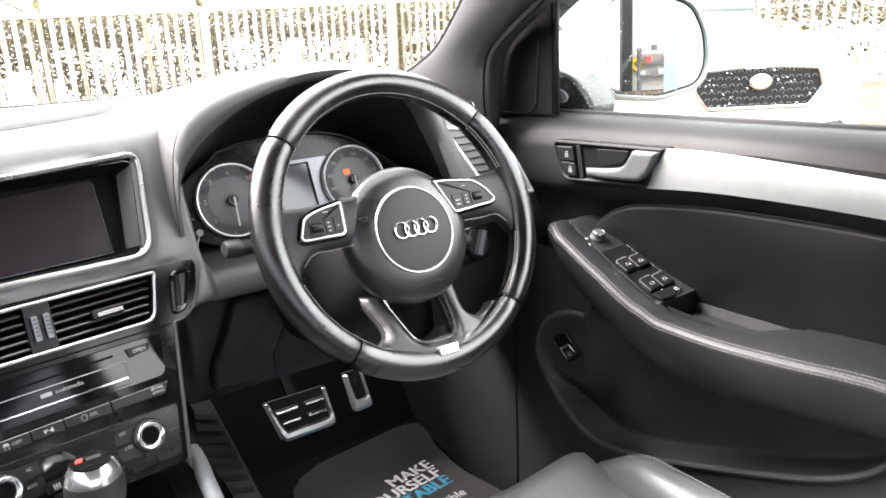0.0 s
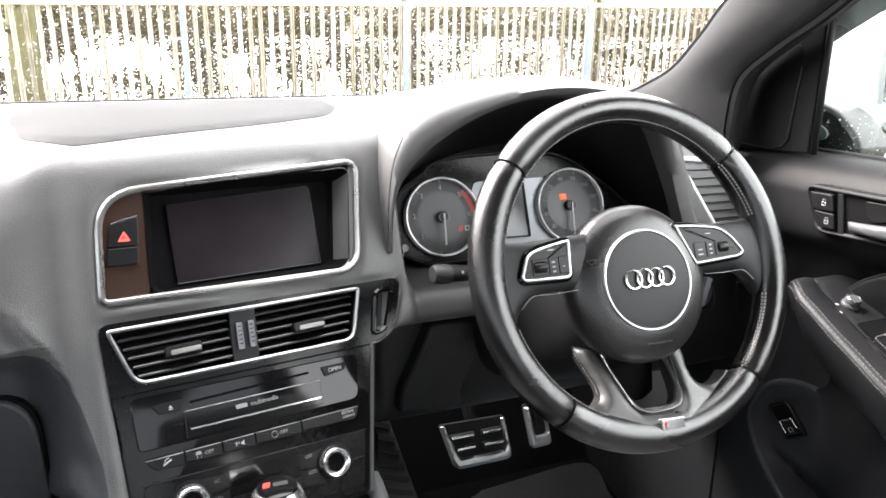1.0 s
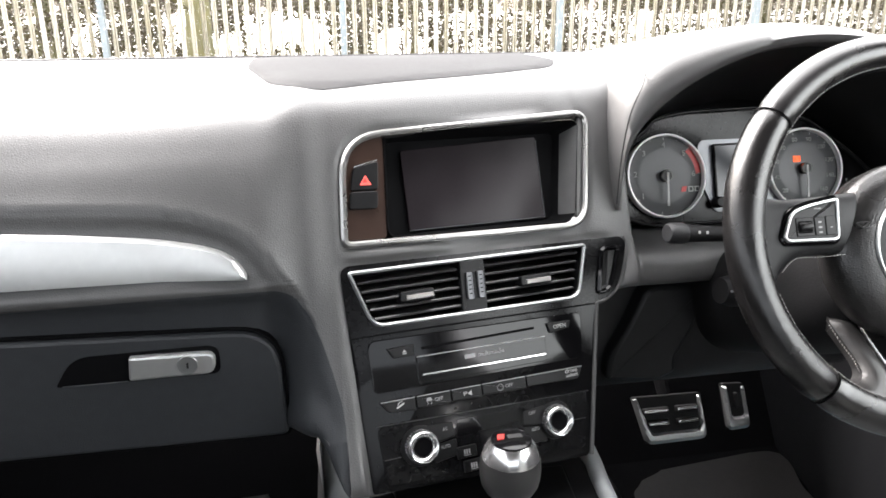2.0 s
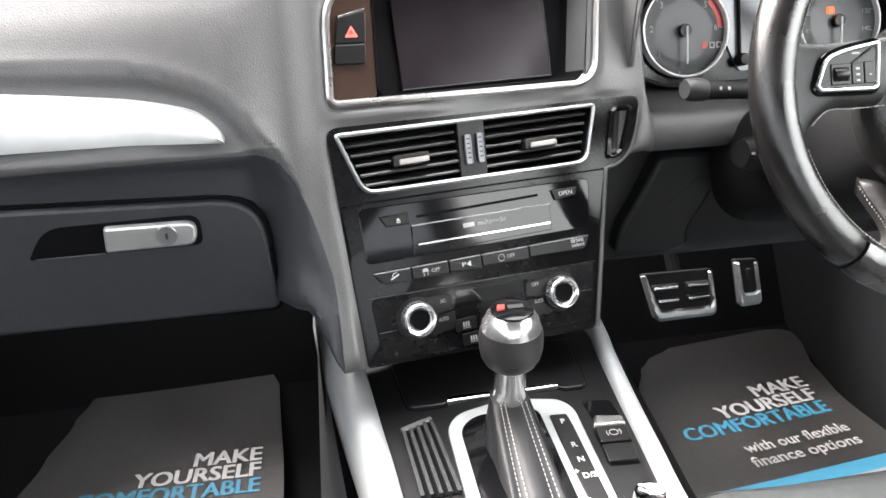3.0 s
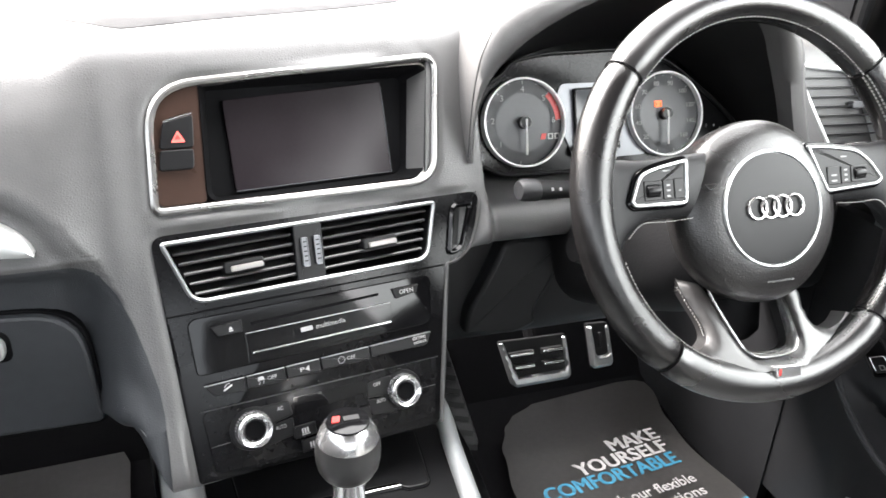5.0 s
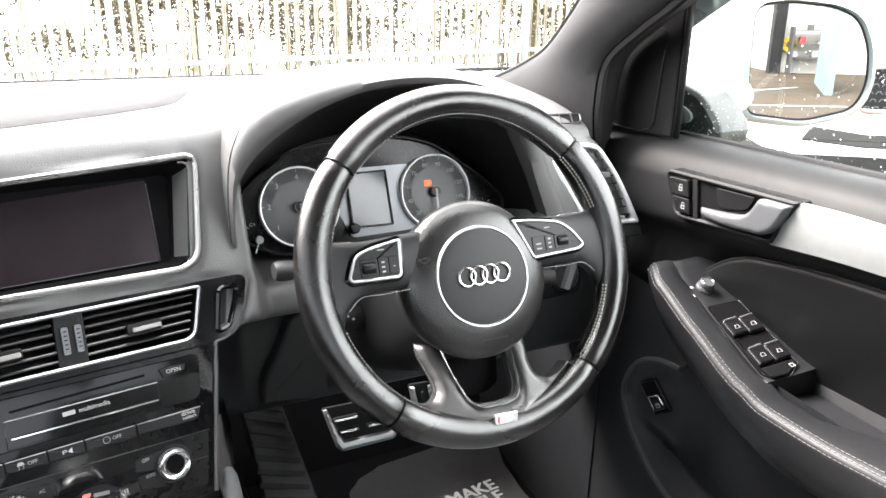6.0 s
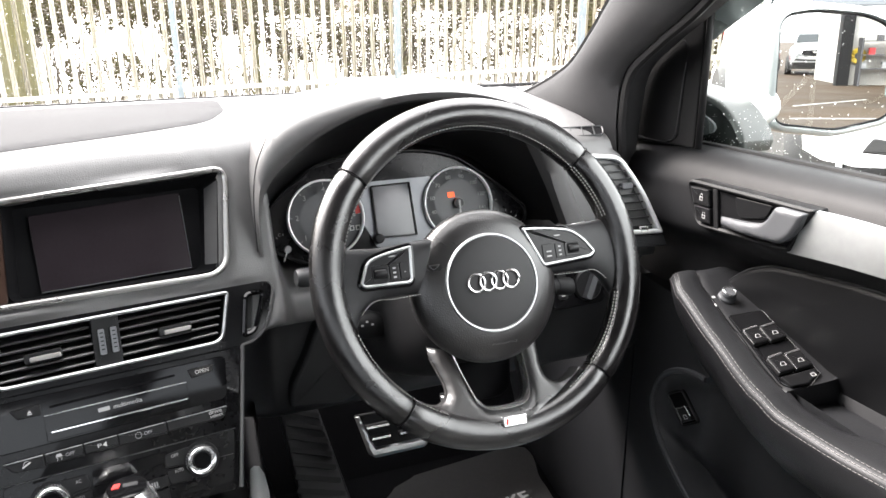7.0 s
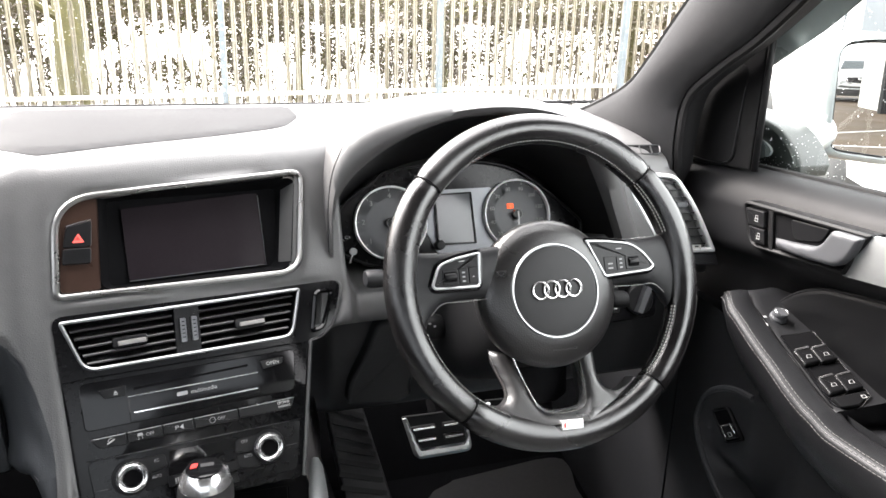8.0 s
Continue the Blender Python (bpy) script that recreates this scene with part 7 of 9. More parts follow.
slab(bm, rounded(dpts([(0.052, 1.0700), (-0.012, 1.0740), (-0.004, 1.0560), (0.044, 1.0440)]), [0.004, 0.004, 0.012, 0.014], 5), 0.7590, 0.7606, 0.0008, DR)
part("well_tone", bm, SATIN, bez)
LEV = rounded(dpts([(0.0705, 1.0392), (0.0192, 1.0452), (-0.0120, 1.0515), (-0.0261, 1.0779), (-0.0694, 1.0797), (-0.0600, 1.0540), (-0.0426, 1.0358), (0.0000, 1.0315), (0.0642, 1.0275)]), [0.002, 0.02, 0.016, 0.005, 0.004, 0.012, 0.014, 0.02, 0.002], 7)
bm = bmesh.new()
quilt(bm, LEV, 0.003, lambda u, v, d: (0.7500 + 0.006 * ease((u + 0.02) / -0.05) - 0.0040 * math.sqrt(max(0.0, 1 - (1 - min(1.0, d / 0.006)) ** 2)), -u, v), lambda u, v: (0.7585, -u, v))
part("release_lever", bm, LEVER, door, "satin silver release lever", sharp=60)
for pts in ([(0.1333, 1.0663), (0.0975, 1.0688), (0.0918, 1.0460), (0.1235, 1.0445)], [(0.1228, 1.0428), (0.0914, 1.0442), (0.0862, 1.0235), (0.1125, 1.0222)]):
    bm = bmesh.new()
    slab(bm, rounded(dpts(pts), 0.0022), 0.7535, 0.760, 0.0014, DR)
    lk = part("lock_button", bm, SATIN, bez, "black central locking button")
    bm = bmesh.new()
    cy, cz = sum(p[0] for p in pts) / 4 - 0.003, sum(p[1] for p in pts) / 4
    rim_frame(bm, box2(-cy - 0.0032, cz - 0.0045, -cy + 0.0032, cz + 0.0005, 0.0004), 0.0009, 0.7531, 0.7540, 0.0001)
    tube(bm, [(-cy - 0.0022, 0.7533, cz + 0.0005), (-cy - 0.0022, 0.7533, cz + 0.0040), (-cy + 0.0022, 0.7533, cz + 0.0040), (-cy + 0.0022, 0.7533, cz + 0.0010)], 0.0004, 4)
    bm.transform(DR)
    part("lock_symbol", bm, DIMMARK, lk)
bm = bmesh.new()
up = curve([(-0.0665, 1.0825), (-0.16, 1.0865), (-0.36, 1.082), (-0.70, 1.070), (-1.04, 1.055)], 8)
lo = curve([(-0.0425, 1.0245), (-0.17, 1.0365), (-0.364, 1.0415), (-0.70, 1.038), (-1.04, 1.030)], 8)
loops(bm, [[(0.7665, y, z + 0.001) for y, z in up], [(0.7605, y, z) for y, z in up], [(0.7570, (a[0] + b[0]) / 2, (a[1] + b[1]) / 2) for a, b in zip(up, lo)], [(0.7600, y, z) for y, z in lo], [(0.7680, y, z - 0.001) for y, z in lo]], wrap=False)
part("decor_strip", bm, DOORSTRIP, door, "brushed aluminium door strip", sharp=50)

# armrest
def arm_top(y):
    return 0.907 + 0.386 * y if y > -0.085 else blend(-y, [(0.085, (0.8742,)), (0.13, (0.8640,)), (0.20, (0.8640,)), (0.42, (0.8790,)), (1.1, (0.882,))])[0]


def arm_in(y):
    return blend(-y, [(-0.126, (0.742,)), (-0.112, (0.7160,)), (-0.075, (0.703,)), (0.0, (0.695,)), (0.07, (0.689,)), (0.15, (0.688,)), (0.30, (0.695,)), (0.42, (0.706,)), (1.1, (0.72,))])[0]


def cup_edge(y):
    """The near edge of the grab hollow behind the switches."""
    return blend(-y, [(0.100, (0.7375,)), (0.17, (0.7365,)), (0.219, (0.760,)), (0.262, (0.806,)), (0.30, (0.83,))])[0]


ys = [0.124, 0.121, 0.116, 0.108, 0.095, 0.08, 0.06, 0.03, 0.0, -0.03, -0.06, -0.085, -0.0985, -0.1005] + [-0.103 - 0.012 * k for k in range(1, 14)] + [-0.27 - 0.03 * k for k in range(26)]
bm = bmesh.new()
rings = []
for y in ys:
    xi, zt = arm_in(y), arm_top(min(y, 0.105)) - (0.012 if y > 0.122 else 0.006 if y > 0.118 else 0.002 if y > 0.112 else 0)
    k = 1.0 if y < 0.05 else 1 - (y - 0.05) * 6
    sec = [(0.830, zt + 0.004), (0.806, zt + 0.001), (xi + 0.062, zt), (xi + 0.0445, zt + 0.0004), (xi + 0.0432, zt - 0.0008), (xi + 0.040, zt + 0.0014)]
    if y < -0.0995:  # the grab hollow, closing towards the rear
        cx = min(0.822, cup_edge(y))
        sink = 0.052 * ease((y + 0.270) / 0.035)
        sec = [(0.830, zt - sink * 0.9), (max(cx + 0.006, 0.79), zt - sink), (cx + 0.004, zt - sink * 0.85), (cx + 0.0005, zt - min(sink, 0.0035)), (cx - 0.0015, zt - 0.0002), (max(xi + 0.036, cx - 0.008), zt + 0.0014)]
    sec += [(xi + 0.028, zt + 0.0034), (xi + 0.014, zt + 0.0030), (xi + 0.005, zt + 0.0004), (xi + 0.001, zt - 0.0045), (xi, zt - 0.011 * k), (xi + 0.003, zt - 0.035 * k), (xi + 0.016, zt - 0.064 * k), (xi + 0.038, zt - 0.086 * k), (xi + 0.056, zt - 0.094 * k), (xi + 0.075, zt - 0.090 * k), (0.842, zt - 0.086 * k)]
    rings.append([(x, y, z) for x, z in sec])
loops(bm, rings, close_first=True, wrap=False)
part("armrest", bm, ARMLEATHER, door, "padded black leather armrest", sharp=50)
bm = bmesh.new()
wall = [(-0.098 - 0.164 * k / 12, blend(0.098 + 0.164 * k / 12, [(0.09, (0.868,)), (0.16, (0.872,)), (0.22, (0.878,)), (0.27, (0.882,))])[0]) for k in range(13)]
loops(bm, [[(0.829, y, z + 0.002) for y, z in wall], [(0.822, y, z) for y, z in wall], [(0.8185, y, z - 0.006) for y, z in wall], [(0.812, y, 0.80) for y, z in wall]], wrap=False)
part("grab_cup", bm, COVER, door, "grey wall of the grab hollow", sharp=50)
bm = bmesh.new()
for off_x, off_z in ((0.0098, 0.0024), (0.0044, 0.0003), (0.0006, -0.0060)):
    pts = [Vector((arm_in(y) + off_x - 0.0004, y, arm_top(min(y, 0.105)) + off_z + 0.0004)) for y in np.arange(0.112, -0.95, -0.0060)]
    for p, q in zip(pts, pts[1:]):
        tube(bm, [p, p.lerp(q, 0.70)], 0.00030, 4)
tagged(part("armrest_stitching", bm, RIMTHREAD, door, "triple grey stitching"), kind="stuff")
bm = bmesh.new()
tube(bm, [(arm_in(y) + 0.0435, y, arm_top(min(y, 0.105)) + 0.0004) for y in np.arange(0.100, -0.098, -0.006)], 0.0009, 6)
part("armrest_seam", bm, DARK, door)

AR = frame_of((0.7675, -0.0050, 0.9053), (1, 0, 0), (0, 0.386, -1))
q = lambda pts: [(x - 0.766, y / 0.933) for x, y in pts]
swp = thing("window_switch_panel", "black switch panel with four chrome-tipped window switches", "switch panel", AR)
bm = bmesh.new()
slab(bm, rounded(q([(0.7335, -0.0800), (0.7420, -0.0920), (0.7680, -0.0935), (0.7955, -0.0800), (0.7975, 0.0280), (0.7430, 0.0280)]), [0.004, 0.006, 0.010, 0.006, 0.003, 0.003]), -0.0030, 0.004, 0.0012)
part("panel_plate", bm, GLOSS, swp)
bm = bmesh.new()
tube(bm, [(0.0312, -0.0030, 0.0295), (0.0292, -0.0030, -0.0850), (0.0020, -0.0030, -0.0990)], 0.0007, 6)
part("panel_edge", bm, CHROME, swp, "fine chrome edge")
# wells are thin black plates, shade painted instead of depth
for y0, y1 in ((0.0255, -0.0020), (-0.0270, -0.0455)):
    bm = bmesh.new()
    slab(bm, rounded(q([(0.7410, y1), (0.7945, y1 + 0.003), (0.7950, y0), (0.7440, y0)]), 0.002), -0.0034, -0.002)
    part("switch_well", bm, DARK, swp)
for y0, y1 in ((-0.0020, -0.0255), (-0.0470, -0.0710)):
    for x0, x1 in ((0.7385, 0.7645), (0.7655, 0.7930)):
        bm = bmesh.new()
        slab(bm, rounded(q([(x0, y1), (x1, y1 + 0.002), (x1, y0 + 0.002), (x0 + 0.001, y0)]), 0.002), -0.0085, 0.0, 0.0022)
        sw = part("window_switch", bm, SATIN, swp, "black window switch")
        bm = bmesh.new()
        tube(bm, [(x0 - 0.766 + 0.002, -0.0080, y0 / 0.933 - 0.0005), (x1 - 0.766 - 0.002, -0.0080, y0 / 0.933 + 0.0018)], 0.0018, 8)
        tube(bm, [(x0 - 0.766 + 0.001, -0.0072, y0 / 0.933 - 0.001), (x0 - 0.766 + 0.0004, -0.0066, y1 / 0.933 + 0.002), (x1 - 0.766 - 0.001, -0.0066, y1 / 0.933 + 0.003)], 0.0007, 6)
        part("switch_tip", bm, POLISHED, sw, "chrome tip")
        bm = bmesh.new()
        cx_, cy_ = (x0 + x1) / 2 - 0.766, (y0 + y1) / 2 / 0.933 - 0.001
        rim_frame(bm, rounded([(cx_ - 0.0045, cy_ - 0.0025), (cx_ + 0.0045, cy_ - 0.0025), (cx_ + 0.0045, cy_ + 0.0030), (cx_ - 0.0015, cy_ + 0.0030)], 0.0006), 0.0006, -0.0090, -0.0083, 0.0001)
        part("switch_symbol", bm, DIMMARK, sw)
bm = bmesh.new()
slab(bm, rounded(q([(0.7400, -0.0895), (0.7660, -0.0905), (0.7920, -0.0795), (0.7925, -0.0730), (0.7370, -0.0745)]), 0.002), -0.0062, 0.0, 0.0015)
ck = part("child_lock_key", bm, SATIN, swp)
bm = bmesh.new()
rim_frame(bm, box2(0.0120, -0.0895, 0.0190, -0.0840, 0.0006), 0.001, -0.0067, -0.0060, 0.0001)
part("key_symbol", bm, DIMMARK, ck)
mk = thing("mirror_adjuster", "small chrome-rimmed mirror adjuster knob", "switch", AR)
at = Matrix.Translation((0.0, 0, 0.063))
bm = bmesh.new()
turned(bm, [(0.0122, 0.002), (0.0120, -0.003), (0.0108, -0.0040), (0.0104, -0.0052), (0.0096, -0.0056), (0.0096, -0.0068), (0.0102, -0.0072), (0.0100, -0.0110), (0.0092, -0.0122)], 30, at)
kb = part("knob_body", bm, LEVER, mk, "ridged chrome knob")
bm = bmesh.new()
turned(bm, [(0.0093, -0.0120), (0.0084, -0.0128), (0.0072, -0.0118), (0.0, -0.0114)], 28, at)
part("knob_top", bm, POLISHED, kb)
bm = bmesh.new()
slab(bm, box2(-0.030, 0.0510, -0.024, 0.0560, 0.001), -0.0008, 0.001)
slab(bm, box2(-0.022, 0.0660, -0.016, 0.0700, 0.001), -0.0008, 0.001)
part("knob_marks", bm, DIMMARK, mk)

# lower door: pocket and boss
RIMLINE = curve([(0.0935, 0.7795), (0.1265, 0.7755), (0.1585, 0.7635), (0.1885, 0.7405), (0.205, 0.7095), (0.208, 0.6715), (0.1765, 0.6215), (0.1185, 0.5775), (0.0595, 0.5585), (-0.0315, 0.5735), (-0.1395, 0.6105), (-0.2595, 0.6565), (-0.3255, 0.6865), (-0.3695, 0.7145), (-0.3975, 0.7445), (-0.4115, 0.7825)], 14)
POCKET = [tuple(p) for p in RIMLINE] + [(-0.40, 0.84), (0.05, 0.84), (0.07, 0.80)]


def lower_door(y, z, d):
    """The lower door: flush outside the pocket's rim, deep inside it, with the switch boss in its front corner."""
    far = line_distance((y, z), RIMLINE)
    x = 0.788 + 0.012 * max(0.0, (y - 0.20) / 0.20) ** 2
    if not inside2((y, z), POCKET):
        flare = ease((far - 0.004) / 0.11) * ease((0.17 - y) / 0.12)
        return (x - 0.0030 * math.exp(-(far / 0.009) ** 2) - 0.040 * flare, y, z)
    boss = ease((y - 0.042) / 0.060) * ease((z - 0.575) / 0.085)
    wall = ease(far / (0.007 + 0.02 * boss))
    return (x - 0.0030 * math.exp(-(far / 0.006) ** 2) + wall * (0.053 * (1 - boss) + 0.0080 * boss), y, z)


bm = bmesh.new()
near_rim = [(p[0] + k * n.x, p[1] + k * n.y) for p, n in [(q, Vector((r[1] - q[1], q[0] - r[0])).normalized()) for q, r in zip(RIMLINE, RIMLINE[1:])] for k in (-0.009, -0.004, 0.0, 0.003, 0.006, 0.010, 0.015)]
quilt(bm, [(0.285, 0.36), (0.285, 0.885), (-1.04, 0.82), (-1.04, 0.36)], 0.0105, lower_door, None, near_rim, lambda p: line_distance(p, RIMLINE) < 0.019)
# shade is put in as two tones, outside and inside the pocket
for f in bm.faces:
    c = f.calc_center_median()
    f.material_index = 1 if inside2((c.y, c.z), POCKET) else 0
part("lower_door_panel", bm, [SHADEPLASTIC, POCKETSHADE], door, "dark moulded door panel with a deep pocket", sharp=60)
bm = bmesh.new()
tube(bm, [(0.7855, y, z) for y, z in RIMLINE], 0.0050, 8)
part("pocket_rim", bm, LOWERDOOR, door, "rounded rim of the door pocket")
tail = thing("tailgate_switch", "small black tailgate switch with chrome lip", "switch")
TO = rounded(dpts([(0.1858, 0.7089), (0.1502, 0.7346), (0.1043, 0.6991), (0.1405, 0.6706)]), 0.009, 4)
bm = bmesh.new()
slab(bm, TO, 0.7922, 0.7970, 0.001, DR)
part("switch_well", bm, DARK, tail)
bm = bmesh.new()
rim_frame(bm, TO, 0.0040, 0.7902, 0.7970, 0.0012)
bm.transform(DR)
part("well_rim", bm, SATIN, tail)
bm = bmesh.new()
slab(bm, rounded(dpts([(0.1524, 0.6990), (0.1324, 0.7140), (0.1142, 0.7000), (0.1372, 0.6820)]), 0.003), 0.7865, 0.7930, 0.002, DR)
tkey = part("switch_key", bm, SATIN, tail)
bm = bmesh.new()
tube(bm, [(0.7875, 0.1377, 0.6865), (0.7865, 0.1524, 0.6995), (0.7860, 0.1330, 0.7145), (0.7868, 0.1192, 0.7050)], 0.0015, 8)
part("key_lip", bm, POLISHED, tkey, "chrome lip")
bm = bmesh.new()
rim_frame(bm, rounded(dpts([(0.1357, 0.6970), (0.1292, 0.7015), (0.1232, 0.6975), (0.1302, 0.6920)]), 0.0008), 0.0009, 0.7860, 0.7870, 0.0001)
bm.transform(DR)
part("key_symbol", bm, MARK, tkey)

# window frame, sail panel and glass
bm = bmesh.new()
SAIL = [(0.44, 1.085), (0.186, 1.106), (0.188, 1.40), (0.235, 1.40)]
slab(bm, rounded(dpts(SAIL), 0.004), 0.795, 0.806, 0.003, DR)
sail = part("sail_panel", bm, SAILBLACK, door, "black sail panel ahead of the window")
bm = bmesh.new()
GR = rounded(dpts([(0.352, 1.104), (0.262, 1.103), (0.222, 1.112), (0.215, 1.245), (0.226, 1.258), (0.320, 1.190)]), [0.01, 0.02, 0.015, 0.01, 0.01, 0.04], 5)
slab(bm, GR, 0.7925, 0.800, 0.0015, DR)
gr = part("tweeter_cover", bm, SAILBLACK, sail, "fine mesh tweeter cover")
bm = bmesh.new()
tube(bm, [(0.7922, 0.350, 1.1045), (0.7922, 0.290, 1.1035), (0.7922, 0.250, 1.105), (0.7922, 0.232, 1.111), (0.7922, 0.2245, 1.124), (0.7922, 0.216, 1.225)], 0.0007, 6)
part("cover_edge", bm, LOWER, gr)
bm = bmesh.new()
tube(bm, [(0.800, 0.181, 1.106), (0.800, 0.184, 1.40)], 0.0050, 8)
part("glass_run", bm, RUBBER, door, "black rubber glass run")
bm = bmesh.new()
bar(bm, (0.824, 0.262, 1.100), (0.824, 0.264, 1.41), 0.036, 0.040, (1, 0, 0))
part("window_post", bm, SAILBLACK, door)
bm = bmesh.new()
tube(bm, [(0.830, 0.24, belt(0.24) + 0.004), (0.830, -0.30, belt(-0.30) + 0.004), (0.830, -1.04, belt(-1.04) + 0.004)], 0.006, 8)
part("belt_seal", bm, RUBBER, door, "black rubber belt seal")
bm = bmesh.new()
rows = [[(0.842 - 0.10 * max(0.0, (z - 1.10) / 0.40) ** 1.2, y, z) for z in (1.08, 1.18, 1.28, 1.38, 1.46, 1.52)] for y in (0.242, -0.10, -0.40, -0.72, -1.04)]
sheet(rows, bm)
pane = part("window_pane", bm, TINTED, door, "clear side window dotted with rain")
pane.visible_shadow = False
random.seed(7)
bm = bmesh.new()


def drop(bm, c, nrm, r):
    """A small rain drop: a low dome on a pane."""
    nrm = Vector(nrm).normalized()
    a = nrm.orthogonal().normalized()
    b = nrm.cross(a)
    c = Vector(c)
    r1, r2 = [], []
    for k in range(6):
        g = math.pi / 3 * k
        e = a * math.cos(g) + b * math.sin(g)
        r1.append(bm.verts.new(c + e * r))
        r2.append(bm.verts.new(c + e * r * 0.6 + nrm * r * 0.45))
    t = bm.verts.new(c + nrm * r * 0.6)
    for k in range(6):
        j = (k + 1) % 6
        bm.faces.new((r1[k], r1[j], r2[j], r2[k]))
        bm.faces.new((r2[k], r2[j], t))


for k in range(2600):
    z = 1.102 + 0.3 * random.random() ** 2.6
    y = 0.232 - 1.05 * random.random()
    drop(bm, (0.843 - 0.10 * max(0.0, (z - 1.10) / 0.40) ** 1.2 if z > 1.1 else 0.843, y, z), (1, 0, 0.3), random.choice((0.0004, 0.0005, 0.0006, 0.0008, 0.0012)) * random.uniform(0.8, 1.2))
rain_side = tagged(part("side_window_raindrops", bm, DROPS, None, fix=False), "scattered rain drops on the side window", "rain drops", kind="stuff")
rain_side.visible_shadow = False

# ---- door mirror ----
mirror = thing("door_mirror", "silver door mirror with a wide glass, wet with rain", "door mirror")
MF = frame_of((1.074, 0.200, 1.205), (1, -0.30, 0), (0.30, 1, -0.03))
bm = bmesh.new()
GL = rounded([(-0.100, -0.080), (0.000, -0.092), (0.084, -0.074), (0.100, -0.036), (0.092, 0.020), (0.066, 0.064), (0.025, 0.080), (-0.055, 0.087), (-0.108, 0.080)], [0.02, 0.02, 0.02, 0.02, 0.02, 0.02, 0.02, 0.02, 0.02], 6)
slab(bm, GL, 0.0, 0.004, 0.0, MF)
part("mirror_glass", bm, MIRRORGLASS, mirror, "mirror glass")
bm = bmesh.new()
GO = inset2(GL if area2(GL) > 0 else GL[::-1], -0.010)
ring = lambda o, d: [MF @ Vector((p[0], d, p[1])) for p in o]
loops(bm, [ring(GL, 0.006), ring(inset2(GO, 0.006), -0.008), ring(GO, -0.006), ring(inset2(GO, -0.004), 0.01), ring(inset2(GO, -0.006), 0.06), ring(inset2(GO, -0.003), 0.12), ring(inset2(GO, 0.006), 0.17), ring(inset2(GO, 0.022), 0.20), ring(inset2(GO, 0.045), 0.215)], False, True)
part("mirror_housing", bm, SILVERPAINT, mirror, "silver painted housing", sharp=60)
bm = bmesh.new()
tube(bm, ring(GL, -0.0005), 0.0016, 6, True)
part("glass_gasket", bm, RUBBER, mirror)
bm = bmesh.new()
rings = []
for x, y, z, h, w in ((0.842, 0.275, 1.130, 0.020, 0.075), (0.885, 0.268, 1.128, 0.020, 0.070), (0.930, 0.262, 1.132, 0.024, 0.060), (0.975, 0.268, 1.150, 0.034, 0.055)):
    rings.append([(x, y + w * math.cos(a), z + h * math.sin(a)) for a in [2 * math.pi * k / 20 for k in range(20)]])
loops(bm, rings, True, True)
part("mirror_stalk", bm, SILVERPAINT, mirror, "silver stalk", sharp=60)
bm = bmesh.new()
FOOT = curve([(0.40, 1.184), (0.29, 1.182), (0.245, 1.1775), (0.202, 1.1675), (0.176, 1.153), (0.154, 1.133), (0.145, 1.118)], 6) + [(0.150, 1.102), (0.40, 1.088)]
slab(bm, dpts(FOOT), 0.846, 0.902, 0.008, DR)
part("mirror_foot", bm, MIRRORFOOT, mirror, "dark mirror foot", sharp=60)
bm = bmesh.new()
slab(bm, rounded([(-0.14, 1.04), (1.6, 1.04), (1.6, 1.100), (-0.14, 1.098)], 0.01), 0.850, 0.875, 0.006, DR)
for k in range(2):
    tube(bm, [(0.862, 0.50 - 0.9 * k, 1.085), (0.862, -0.4 - 0.9 * k, 1.095)], 0.003, 5)
part("outer_sill", bm, SILVERPAINT, door, "silver painted outer door skin")

